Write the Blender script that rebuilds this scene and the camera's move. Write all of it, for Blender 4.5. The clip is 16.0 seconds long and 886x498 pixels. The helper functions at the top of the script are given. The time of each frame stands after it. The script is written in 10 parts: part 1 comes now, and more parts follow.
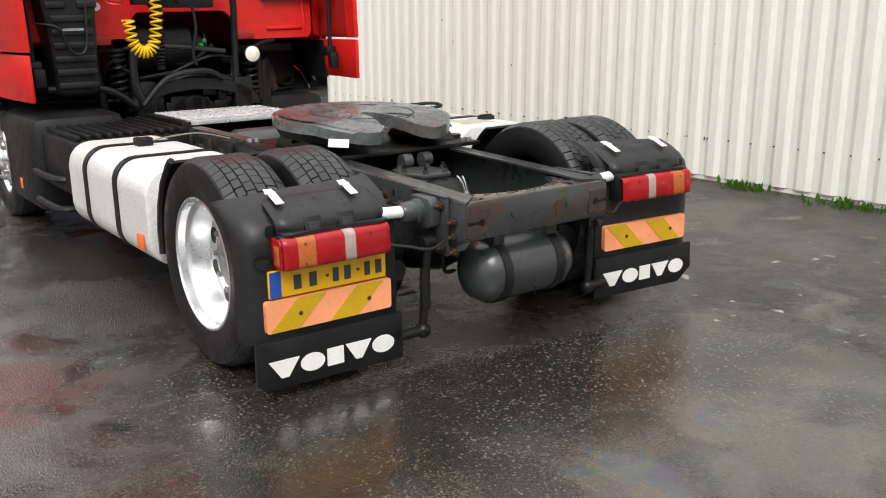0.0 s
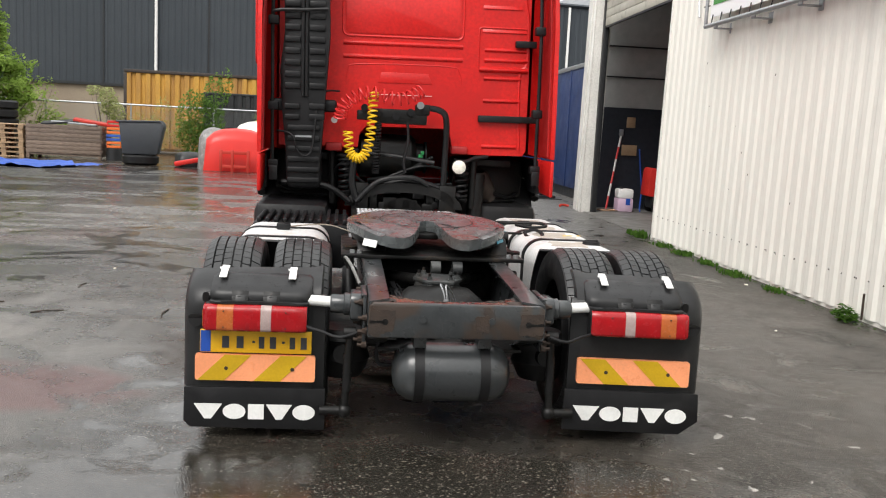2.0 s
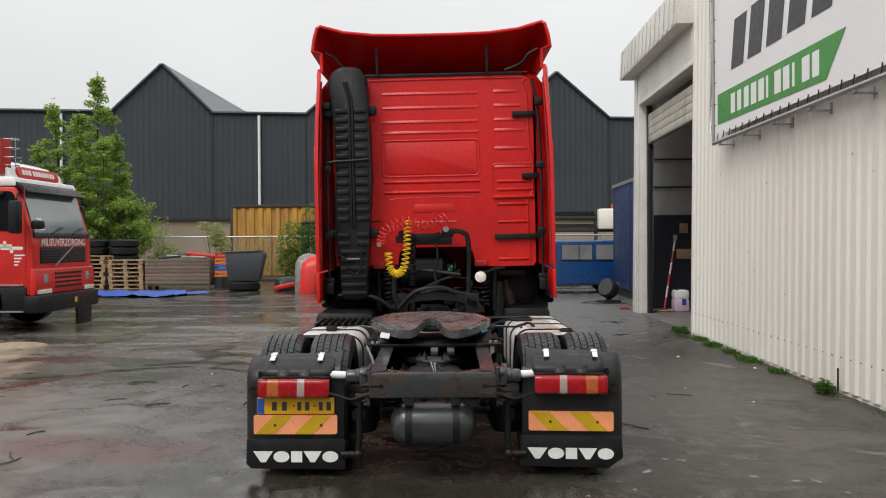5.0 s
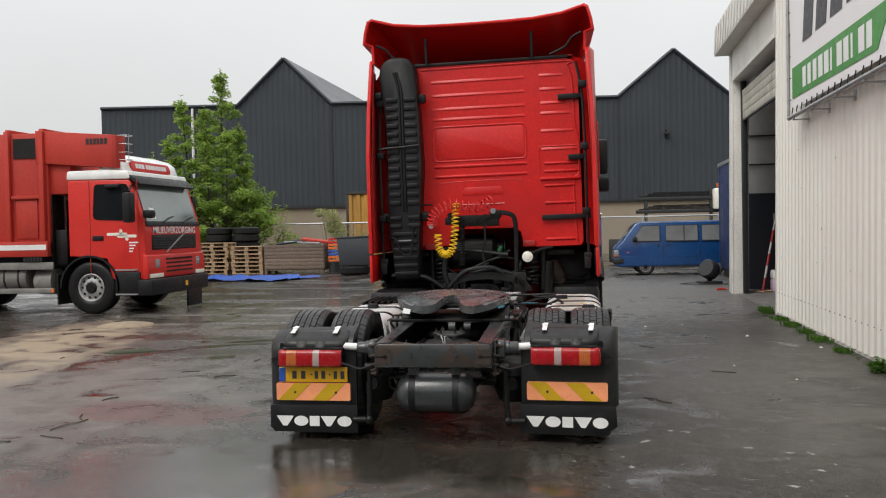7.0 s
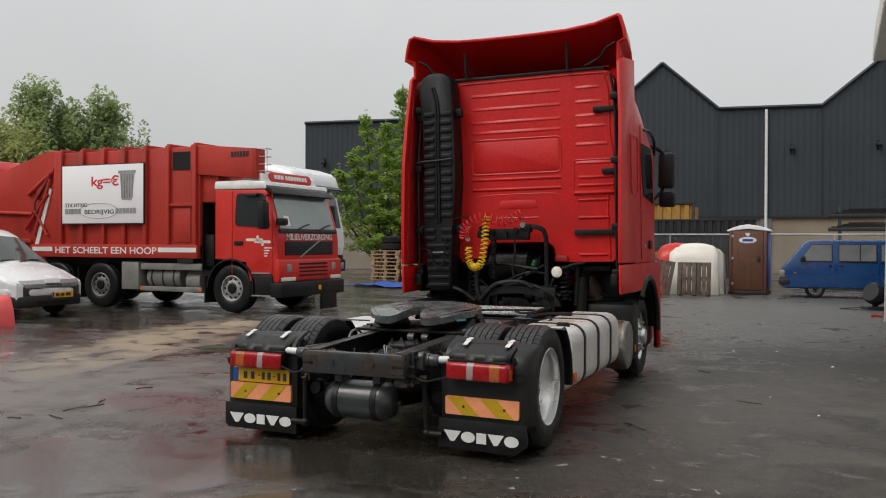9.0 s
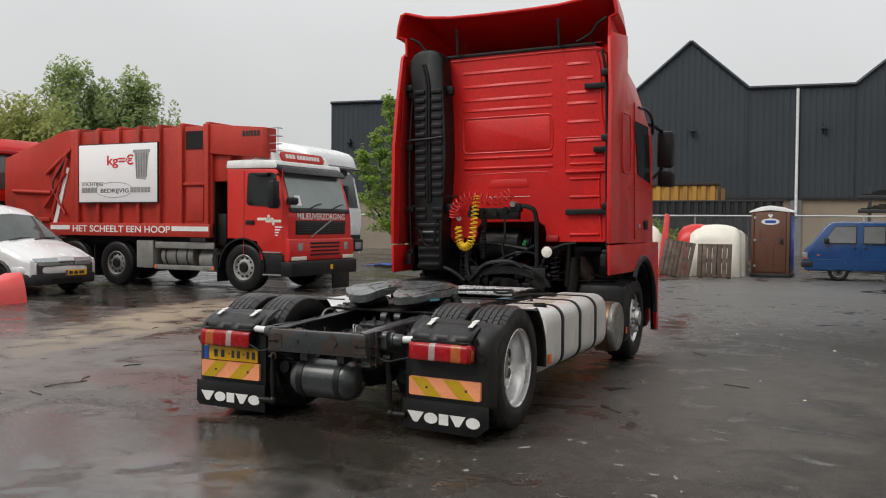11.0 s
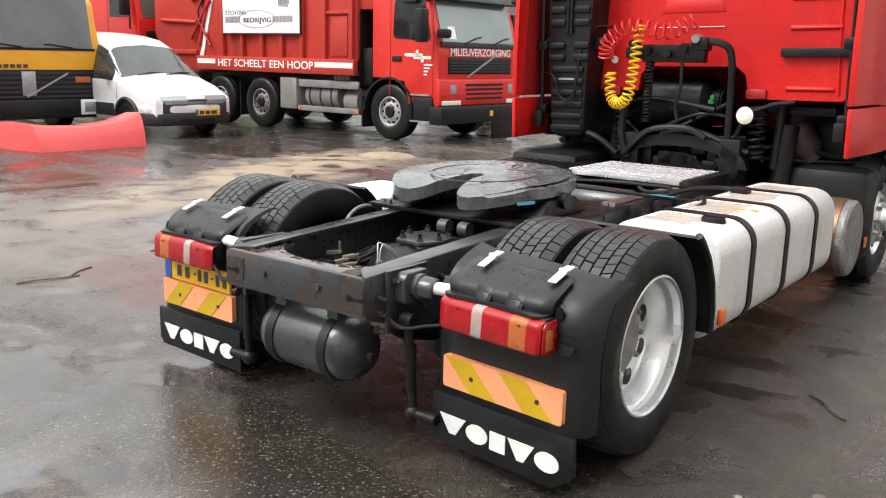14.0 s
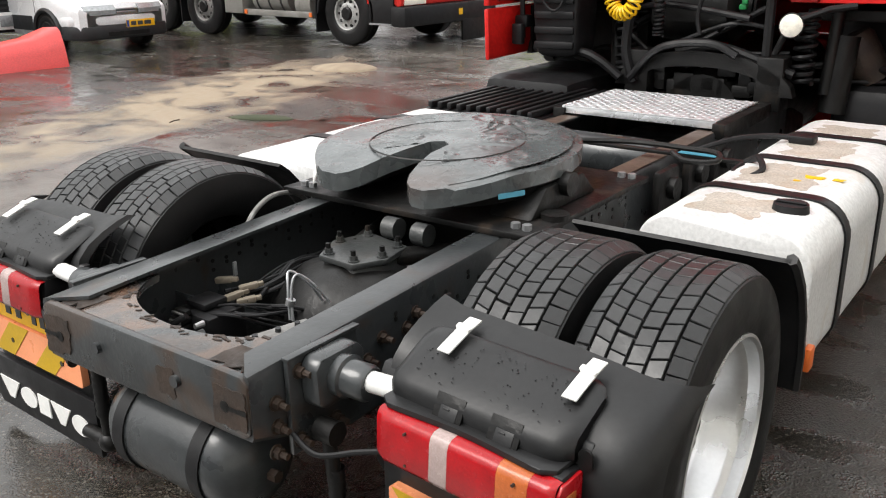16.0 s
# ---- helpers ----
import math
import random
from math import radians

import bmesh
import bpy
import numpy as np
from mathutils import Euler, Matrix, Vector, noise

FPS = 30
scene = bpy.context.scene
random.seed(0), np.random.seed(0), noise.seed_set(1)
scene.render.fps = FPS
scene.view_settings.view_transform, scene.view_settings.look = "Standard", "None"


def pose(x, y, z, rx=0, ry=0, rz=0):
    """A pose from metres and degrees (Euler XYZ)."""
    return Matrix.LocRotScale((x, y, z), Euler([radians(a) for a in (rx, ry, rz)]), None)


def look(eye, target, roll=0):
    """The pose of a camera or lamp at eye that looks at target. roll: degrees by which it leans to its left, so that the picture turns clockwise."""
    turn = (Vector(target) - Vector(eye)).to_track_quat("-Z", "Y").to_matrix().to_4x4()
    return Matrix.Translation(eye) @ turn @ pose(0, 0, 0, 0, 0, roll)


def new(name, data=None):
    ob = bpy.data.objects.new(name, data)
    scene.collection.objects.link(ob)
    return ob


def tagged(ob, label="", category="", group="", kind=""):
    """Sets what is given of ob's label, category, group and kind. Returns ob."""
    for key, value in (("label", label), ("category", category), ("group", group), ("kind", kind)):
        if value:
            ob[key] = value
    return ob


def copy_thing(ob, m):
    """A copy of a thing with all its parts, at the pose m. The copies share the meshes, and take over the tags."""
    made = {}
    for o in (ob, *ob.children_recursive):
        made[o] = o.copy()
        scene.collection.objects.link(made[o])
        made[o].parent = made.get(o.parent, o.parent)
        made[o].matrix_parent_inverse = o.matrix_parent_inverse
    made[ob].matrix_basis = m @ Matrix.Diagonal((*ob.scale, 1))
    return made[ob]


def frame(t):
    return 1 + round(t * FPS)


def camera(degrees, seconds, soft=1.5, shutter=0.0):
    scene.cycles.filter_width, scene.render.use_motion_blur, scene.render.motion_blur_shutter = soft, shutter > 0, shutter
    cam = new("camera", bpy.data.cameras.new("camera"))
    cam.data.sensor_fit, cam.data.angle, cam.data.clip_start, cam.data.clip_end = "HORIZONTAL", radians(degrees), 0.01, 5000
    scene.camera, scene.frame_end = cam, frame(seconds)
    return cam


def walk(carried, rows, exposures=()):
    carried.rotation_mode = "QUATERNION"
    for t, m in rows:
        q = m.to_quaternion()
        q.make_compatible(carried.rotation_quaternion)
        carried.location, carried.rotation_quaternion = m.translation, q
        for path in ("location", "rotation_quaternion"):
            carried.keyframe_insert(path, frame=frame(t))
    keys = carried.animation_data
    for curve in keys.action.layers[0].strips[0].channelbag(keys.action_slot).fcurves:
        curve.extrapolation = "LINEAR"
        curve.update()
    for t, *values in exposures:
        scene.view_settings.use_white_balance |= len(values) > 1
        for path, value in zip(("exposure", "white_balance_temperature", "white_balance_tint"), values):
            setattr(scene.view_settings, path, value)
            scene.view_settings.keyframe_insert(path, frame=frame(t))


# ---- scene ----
cam = camera(53.3, 16.0, 1.1)
PATH = [
    (0, (-2.436, -2.868, 1.406), (-1.305, -1.298, 0.9), -0.7),
    (0.5, (-1.946, -3.238, 1.417), (-1.025, -1.53, 0.931), 0.6),
    (1, (-1.367, -3.535, 1.441), (-0.653, -1.725, 0.979), 0.3),
    (1.5, (-0.847, -3.815, 1.469), (-0.397, -1.9, 1.109), 2.3),
    (2, (-0.449, -4.001, 1.47), (-0.257, -2.028, 1.203), 2.9),
    (2.5, (-0.2, -4.369, 1.477), (-0.134, -2.374, 1.352), 1.5),
    (3, (-0.113, -4.768, 1.487), (0.013, -2.775, 1.393), 2.3),
    (3.5, (-0.063, -5.15, 1.514), (0.029, -3.154, 1.437), 0.1),
    (4, (0.048, -5.459, 1.513), (0.091, -3.46, 1.477), 0.3),
    (4.2, (0.101, -5.543, 1.519), (0.126, -3.543, 1.506), 0.3),
    (6.3, (0.515, -5.928, 1.512), (0.34, -3.936, 1.491), -0.8),
    (6.5, (0.65, -5.992, 1.512), (0.447, -4.002, 1.48), -0.7),
    (7, (1.095, -5.981, 1.477), (0.754, -4.011, 1.432), -1.2),
    (7.5, (1.616, -5.912, 1.504), (1.138, -3.97, 1.468), -0.3),
    (8, (2.181, -5.869, 1.505), (1.549, -3.972, 1.458), -0.6),
    (8.5, (2.631, -5.701, 1.476), (1.923, -3.831, 1.474), -0.1),
    (9, (3.059, -5.493, 1.471), (2.244, -3.667, 1.456), 0.2),
    (9.2, (3.205, -5.458, 1.471), (2.373, -3.639, 1.448), 0.4),
    (11.3, (3.444, -5.065, 1.45), (2.534, -3.286, 1.372), 0.4),
    (11.5, (3.414, -4.872, 1.446), (2.461, -3.116, 1.343), 0.6),
    (12, (3.298, -4.376, 1.462), (2.239, -2.687, 1.304), 0.6),
    (12.5, (3.166, -3.829, 1.477), (1.994, -2.226, 1.237), 0.3),
    (13, (2.953, -3.331, 1.484), (1.74, -1.768, 1.191), 0.4),
    (13.5, (2.783, -2.832, 1.486), (1.525, -1.316, 1.14), 1.0),
    (14, (2.592, -2.41, 1.51), (1.356, -0.896, 1.082), 1.3),
    (14.5, (2.374, -2.045, 1.555), (1.172, -0.524, 1.061), 0.9),
    (15, (2.19, -1.683, 1.581), (0.964, -0.204, 1.022), 1.0),
    (15.5, (1.927, -1.41, 1.577), (0.743, 0.09, 0.986), 0.1),
    (16, (1.771, -1.252, 1.589), (0.616, 0.242, 0.93), -0.7),
]
EXPOSURES = [(0, .66), (1, .70), (2, .73), (2.5, .42), (3, .38), (3.5, .30), (4, .14), (6.5, .13), (7.5, .08), (8, -.02), (8.5, .02), (9, -.21), (11.5, .08), (12.5, .52), (13.5, .98), (14.5, .98), (15, .90), (16, .80)]
walk(cam, [(t, look(eye, target, roll)) for t, eye, target, roll in PATH], EXPOSURES)

# ---- light ----
SUN_EL, SUN_ROT = 50.0, 214.0
world = bpy.data.worlds.new("overcast_sky")
scene.world = world
world.use_nodes = True
wn, wl = world.node_tree.nodes, world.node_tree.links
wn.clear()
w_out = wn.new("ShaderNodeOutputWorld")
w_bg = wn.new("ShaderNodeBackground")
w_sky = wn.new("ShaderNodeTexSky")
w_sky.sky_type = "NISHITA"
w_sky.sun_disc = False
w_sky.sun_elevation, w_sky.sun_rotation = radians(SUN_EL), radians(SUN_ROT)
w_sky.air_density, w_sky.dust_density, w_sky.ozone_density = 1.0, 4.0, 1.0
w_co = wn.new("ShaderNodeTexCoord")
w_sep = wn.new("ShaderNodeSeparateXYZ")
w_map = wn.new("ShaderNodeMapRange")
w_map.inputs[1].default_value, w_map.inputs[2].default_value = 0.0, 0.9
w_map.inputs[3].default_value, w_map.inputs[4].default_value = 0.0, 1.0
w_cl = wn.new("ShaderNodeMix")
w_cl.data_type = "RGBA"
w_cl.inputs[6].default_value = (6.2, 6.22, 6.2, 1)
w_cl.inputs[7].default_value = (12.2, 12.2, 12.05, 1)
w_noise = wn.new("ShaderNodeTexNoise")
w_noise.inputs["Scale"].default_value, w_noise.inputs["Detail"].default_value = 1.6, 5.0
w_nr = wn.new("ShaderNodeMapRange")
w_nr.inputs[1].default_value, w_nr.inputs[2].default_value = 0.3, 0.7
w_nr.inputs[3].default_value, w_nr.inputs[4].default_value = 0.9, 1.08
w_mul = wn.new("ShaderNodeMix")
w_mul.data_type, w_mul.blend_type = "RGBA", "MULTIPLY"
w_mul.inputs[0].default_value = 1.0
w_mix = wn.new("ShaderNodeMix")
w_mix.data_type = "RGBA"
w_mix.inputs[0].default_value = 0.9
wl.new(w_co.outputs["Generated"], w_sep.inputs[0])
wl.new(w_sep.outputs["Z"], w_map.inputs[0])
wl.new(w_map.outputs[0], w_cl.inputs[0])
wl.new(w_co.outputs["Generated"], w_noise.inputs["Vector"])
wl.new(w_noise.outputs["Fac"], w_nr.inputs[0])
wl.new(w_cl.outputs[2], w_mul.inputs[6])
wl.new(w_nr.outputs[0], w_mul.inputs[7])
wl.new(w_sky.outputs[0], w_mix.inputs[6])
wl.new(w_mul.outputs[2], w_mix.inputs[7])
wl.new(w_mix.outputs[2], w_bg.inputs["Color"])
w_bg.inputs["Strength"].default_value = 0.105
wl.new(w_bg.outputs[0], w_out.inputs[0])

sun = new("sun", bpy.data.lights.new("sun", "SUN"))
sun.data.energy, sun.data.angle, sun.data.color = 1.6, radians(30), (1.0, 0.97, 0.93)
sun.matrix_world = look((0, 0, 30), (0 - 30 * math.cos(radians(SUN_EL)) * math.sin(radians(SUN_ROT)),
                                     0 - 30 * math.cos(radians(SUN_EL)) * math.cos(radians(SUN_ROT)), 30 - 30 * math.sin(radians(SUN_EL))))


# ---- materials ----
def surface(name, c1, c2=None, rough=(0.4, 0.6), metal=0.0, scale=6.0, fine=60.0, bump=0.15, coat=0.0, spec=0.5,
            stain=None, stain_at=(0.56, 0.7), stain_scale=2.5, stretch=(1, 1, 1), distance=0.004, varied=0.0, see=0.0, fleck=0.12):
    """A node material: two colours mixed by broad noise, fine grain, stains, uneven gloss and relief, in metres."""
    m = bpy.data.materials.new(name)
    m.use_nodes = True
    n, l = m.node_tree.nodes, m.node_tree.links
    b = n["Principled BSDF"]
    b.inputs["Metallic"].default_value = metal
    b.inputs["Specular IOR Level"].default_value = spec
    b.inputs["Coat Weight"].default_value = coat
    b.inputs["Coat Roughness"].default_value = 0.12
    b.inputs["Transmission Weight"].default_value = see
    co, mp = n.new("ShaderNodeTexCoord"), n.new("ShaderNodeMapping")
    mp.inputs["Scale"].default_value = stretch
    l.new(co.outputs["Object"], mp.inputs["Vector"])

    def grain(s, detail=6.0, dist=0.3):
        t = n.new("ShaderNodeTexNoise")
        t.inputs["Scale"].default_value, t.inputs["Detail"].default_value, t.inputs["Distortion"].default_value = s, detail, dist
        l.new(mp.outputs[0], t.inputs["Vector"])
        return t.outputs["Fac"]

    def ranged(v, a, z, lo, hi):
        r = n.new("ShaderNodeMapRange")
        for k, x in enumerate((a, z, lo, hi)):
            r.inputs[k + 1].default_value = x
        l.new(v, r.inputs[0])
        return r.outputs[0]

    def mixed(f, a, z, how="MIX"):
        x = n.new("ShaderNodeMix")
        x.data_type, x.blend_type = "RGBA", how
        for k, v in ((0, f), (6, a), (7, z)):
            if hasattr(v, "links"):
                l.new(v, x.inputs[k])
            else:
                x.inputs[k].default_value = v if k == 0 else (*v, 1) if len(v) == 3 else v
        return x.outputs[2]

    c2 = c2 or tuple(v * 0.8 for v in c1)
    broad, small = grain(scale), grain(fine, 3.0)
    col = mixed(ranged(broad, 0.35, 0.68, 0, 1), c1, c2)
    shade = ranged(small, 0.3, 0.7, 1 - fleck, 1 + fleck)
    tone = n.new("ShaderNodeCombineColor")
    for k in range(3):
        l.new(shade, tone.inputs[k])
    col = mixed(1.0, col, tone.outputs[0], "MULTIPLY")
    if varied:
        info = n.new("ShaderNodeObjectInfo")
        hs = n.new("ShaderNodeHueSaturation")
        l.new(ranged(info.outputs["Random"], 0, 1, 1 - varied, 1 + varied), hs.inputs["Value"])
        l.new(col, hs.inputs["Color"])
        col = hs.outputs[0]
    if stain:
        col = mixed(ranged(grain(stain_scale, 9.0, 1.0), stain_at[0], stain_at[1], 0, 1), col, stain)
    l.new(col, b.inputs["Base Color"])
    l.new(ranged(grain(scale * 2.3), 0.3, 0.7, rough[0], rough[1]), b.inputs["Roughness"])
    if bump:
        bp = n.new("ShaderNodeBump")
        bp.inputs["Strength"].default_value, bp.inputs["Distance"].default_value = bump, distance
        l.new(small, bp.inputs["Height"])
        l.new(bp.outputs[0], b.inputs["Normal"])
    return m


def plain(name, c, rough=0.5, metal=0.0, coat=0.0, **more):
    return surface(name, c, tuple(v * 0.86 for v in c), (rough * 0.85, min(1, rough * 1.2)), metal, 5.0, 90.0, 0.06, coat, fleck=0.05, **more)


def glass(name, tint=(0.9, 0.95, 0.95), rough=0.0):
    m = bpy.data.materials.new(name)
    m.use_nodes = True
    b = m.node_tree.nodes["Principled BSDF"]
    b.inputs["Base Color"].default_value = (*tint, 1)
    b.inputs["Transmission Weight"].default_value = 1.0
    b.inputs["Roughness"].default_value = rough
    b.inputs["IOR"].default_value = 1.45
    return m


def leafy(name, c1, c2):
    """Thin leaves that let some light through."""
    m = bpy.data.materials.new(name)
    m.use_nodes = True
    n, l = m.node_tree.nodes, m.node_tree.links
    n.clear()
    out, mix = n.new("ShaderNodeOutputMaterial"), n.new("ShaderNodeMixShader")
    a, b = n.new("ShaderNodeBsdfDiffuse"), n.new("ShaderNodeBsdfTranslucent")
    geo, ramp = n.new("ShaderNodeNewGeometry"), n.new("ShaderNodeMix")
    ramp.data_type = "RGBA"
    ramp.inputs[6].default_value, ramp.inputs[7].default_value = (*c1, 1), (*c2, 1)
    l.new(geo.outputs["Random Per Island"], ramp.inputs[0])
    l.new(ramp.outputs[2], a.inputs["Color"]), l.new(ramp.outputs[2], b.inputs["Color"])
    mix.inputs[0].default_value = 0.55
    l.new(a.outputs[0], mix.inputs[1]), l.new(b.outputs[0], mix.inputs[2]), l.new(mix.outputs[0], out.inputs[0])
    return m


def wet_ground():
    m = bpy.data.materials.new("wet_asphalt")
    m.use_nodes = True
    n, l = m.node_tree.nodes, m.node_tree.links
    b = n["Principled BSDF"]
    co = n.new("ShaderNodeTexCoord")

    def tex(scale, detail=6.0, dist=0.0, stretch=None):
        t = n.new("ShaderNodeTexNoise")
        t.inputs["Scale"].default_value, t.inputs["Detail"].default_value, t.inputs["Distortion"].default_value = scale, detail, dist
        if stretch:
            mp = n.new("ShaderNodeMapping")
            mp.inputs["Scale"].default_value, mp.inputs["Rotation"].default_value = stretch[0], (0, 0, radians(stretch[1]))
            l.new(co.outputs["Object"], mp.inputs[0])
            l.new(mp.outputs[0], t.inputs["Vector"])
        else:
            l.new(co.outputs["Object"], t.inputs["Vector"])
        return t.outputs["Fac"]

    def ranged(v, a, z, lo, hi):
        r = n.new("ShaderNodeMapRange")
        for k, x in enumerate((a, z, lo, hi)):
            r.inputs[k + 1].default_value = x
        l.new(v, r.inputs[0])
        return r.outputs[0]

    def mixed(f, a, z):
        x = n.new("ShaderNodeMix")
        x.data_type = "RGBA"
        for k, v in ((0, f), (6, a), (7, z)):
            if hasattr(v, "links"):
                l.new(v, x.inputs[k])
            else:
                x.inputs[k].default_value = v if k == 0 else (*v, 1)
        return x.outputs[2]

    def times(a, z, how="MULTIPLY"):
        x = n.new("ShaderNodeMath")
        x.operation = how
        for k, v in enumerate((a, z)):
            if hasattr(v, "links"):
                l.new(v, x.inputs[k])
            else:
                x.inputs[k].default_value = v
        return x.outputs[0]

    def spot(x, y, sx, sy, turn, hard=0.5):
        """A ragged patch with its middle at x, y."""
        mp = n.new("ShaderNodeMapping")
        mp.vector_type = "TEXTURE"
        mp.inputs["Location"].default_value = (x, y, 0)
        mp.inputs["Rotation"].default_value = (0, 0, radians(turn))
        mp.inputs["Scale"].default_value = (sx, sy, 1)
        l.new(co.outputs["Object"], mp.inputs[0])
        g = n.new("ShaderNodeTexGradient")
        g.gradient_type = "SPHERICAL"
        l.new(mp.outputs[0], g.inputs[0])
        ragged = times(g.outputs["Fac"], ranged(tex(2.2, 9.0, 0.8), 0.25, 0.75, 0.1, 1.9))
        return ranged(ragged, 0.22, 0.22 + hard, 0, 1)

    grit = n.new("ShaderNodeTexVoronoi")
    grit.inputs["Scale"].default_value = 130.0
    l.new(co.outputs["Object"], grit.inputs["Vector"])
    broad, mid, fine = tex(0.35, 7.0, 0.5), tex(2.6, 8.0, 0.6), tex(45.0, 4.0)
    streaks = tex(1.0, 7.0, 0.6, ((0.22, 1.3, 1), 24))
    col = mixed(ranged(broad, 0.35, 0.65, 0, 1), (0.027, 0.0235, 0.0188), (0.015, 0.0135, 0.0112))
    col = mixed(ranged(mid, 0.5, 0.75, 0, 0.6), col, (0.050, 0.041, 0.032))
    stone = n.new("ShaderNodeTexVoronoi")
    stone.inputs["Scale"].default_value = 190.0
    l.new(co.outputs["Object"], stone.inputs["Vector"])
    pebble = n.new("ShaderNodeHueSaturation")
    l.new(ranged(stone.outputs["Color"], 0.15, 0.95, 0.30, 2.4), pebble.inputs["Value"])
    l.new(col, pebble.inputs["Color"])
    col = pebble.outputs[0]
    chips = times(ranged(grit.outputs["Color"], 0.76, 0.90, 0, 1), ranged(tex(0.9, 5.0), 0.36, 0.60, 0.15, 1))
    col = mixed(times(chips, 0.8), col, (0.19, 0.175, 0.15))
    pits = times(ranged(tex(16.0, 5.0, 0.8), 0.60, 0.68, 0, 1), ranged(tex(1.7, 4.0), 0.45, 0.6, 0, 0.8))
    col = mixed(pits, col, (0.014, 0.012, 0.011))
    # pale silt, with the sky's sheen on the wet yard mixed into its colour
    worn = times(times(spot(-4.6, 1.3, 4.4, 4.2, 0, 0.6), spot(-4.6, 9.5, 5.5, 6.0, 0, 0.6), "MAXIMUM"), 0.70)
    col = mixed(worn, col, (0.165, 0.150, 0.134))
    # sky reflection on wet ground, painted as two paler patches
    pale_sheen = times(times(spot(2.5, 2.6, 1.9, 5.0, 0, 0.6), spot(0.1, -1.35, 1.5, 0.9, -20, 0.6), "MAXIMUM"), 0.45)
    matt = spot(2.2, 15.5, 6.5, 11.0, 0, 0.35)
    col = mixed(times(matt, 0.75), col, (0.135, 0.130, 0.124))
    col = mixed(pale_sheen, col, (0.15, 0.138, 0.125))
    # dust and sand washed over the yard, a rusty oil patch, a faint red tint, small pale spills
    sand = times(spot(-6.3, 5.2, 4.6, 1.5, 109, 0.55), 0.85)
    col = mixed(sand, col, (0.36, 0.29, 0.205))
    sand2 = times(spot(-5.3, 2.6, 2.6, 0.8, 105, 0.7), 0.6)
    col = mixed(sand2, col, (0.28, 0.23, 0.17))
    rust = times(spot(-2.5, 0.85, 1.25, 0.62, -14, 0.25), 0.58)
    col = mixed(rust, col, (0.085, 0.013, 0.011))
    red_tint = times(spot(-4.6, 6.4, 2.6, 1.2, 40), 0.22)
    col = mixed(red_tint, col, (0.10, 0.030, 0.024))
    pale = times(times(spot(1.9, -0.2, 1.5, 1.3, 30, 0.3), ranged(tex(9.0, 4.0, 0.4), 0.66, 0.70, 0, 1)), 0.8)
    col = mixed(pale, col, (0.45, 0.43, 0.40))
    film = spot(-0.42, -1.15, 0.85, 0.36, 20)
    ramp = n.new("ShaderNodeValToRGB")
    cr = ramp.color_ramp
    cr.elements[0].color, cr.elements[1].color = (0.05, 0.06, 0.16, 1), (0.16, 0.10, 0.05, 1)
    for pos, c in ((0.35, (0.07, 0.12, 0.13, 1)), (0.55, (0.16, 0.14, 0.06, 1)), (0.75, (0.14, 0.06, 0.10, 1))):
        cr.elements.new(pos).color = c
    l.new(ranged(tex(3.5, 3.0, 1.2), 0.35, 0.65, 0, 1), ramp.inputs[0])
    col = mixed(times(film, 0.22), col, ramp.outputs[0])
    l.new(col, b.inputs["Base Color"])
    wet = times(ranged(streaks, 0.44, 0.54, 0, 0.85), times(ranged(tex(0.55, 9.0, 1.2), 0.47, 0.54, 0.1, 1.0), ranged(mid, 0.40, 0.55, 0.75, 1.0)), "MAXIMUM")
    dry = times(times(times(sand, sand2, "MAXIMUM"), times(matt, 0.5), "MAXIMUM"), times(spot(3.3, 2.5, 3.2, 13.0, 0, 0.3), 0.55), "MAXIMUM")
    pool = spot(-4.2, 0.9, 4.2, 4.0, 15, 0.35)
    thin = spot(-1.4, -1.2, 2.4, 1.7, 25, 0.3)
    wet = times(times(wet, times(film, 0.95), "MAXIMUM"), ranged(pool, 0, 1, 1.0, 0.35))
    wet = times(wet, times(thin, 0.90), "MAXIMUM")
    wet = times(wet, ranged(dry, 0.0, 0.55, 1.0, 0.25))
    rough = times(times(times(ranged(wet, 0.1, 0.8, 0.29, 0.18), ranged(wet, 0.84, 0.98, 0.0, -0.09), "ADD"), times(dry, 0.22), "ADD"), ranged(tex(11.0, 6.0, 0.4), 0.35, 0.7, -0.02, 0.07), "ADD")
    rough = times(rough, times(pool, 0.08), "ADD")  # a thin silty film
    l.new(rough, b.inputs["Roughness"])
    l.new(ranged(dry, 0.0, 0.55, 0.85, 0.32), b.inputs["Specular IOR Level"])
    bp, bq = n.new("ShaderNodeBump"), n.new("ShaderNodeBump")
    bp.inputs["Distance"].default_value = 0.006
    l.new(times(ranged(wet, 0.2, 0.95, 0.80, 0.05), ranged(pool, 0, 1, 1.0, 0.35)), bp.inputs["Strength"])
    l.new(times(grit.outputs["Distance"], fine, "ADD"), bp.inputs["Height"])
    bq.inputs["Distance"].default_value, bq.inputs["Strength"].default_value = 0.02, 0.035
    l.new(times(tex(1.1, 3.0), times(tex(9.0, 7.0, 0.5), 0.35), "ADD"), bq.inputs["Height"])
    l.new(bq.outputs[0], bp.inputs["Normal"])
    l.new(bp.outputs[0], b.inputs["Normal"])
    return m


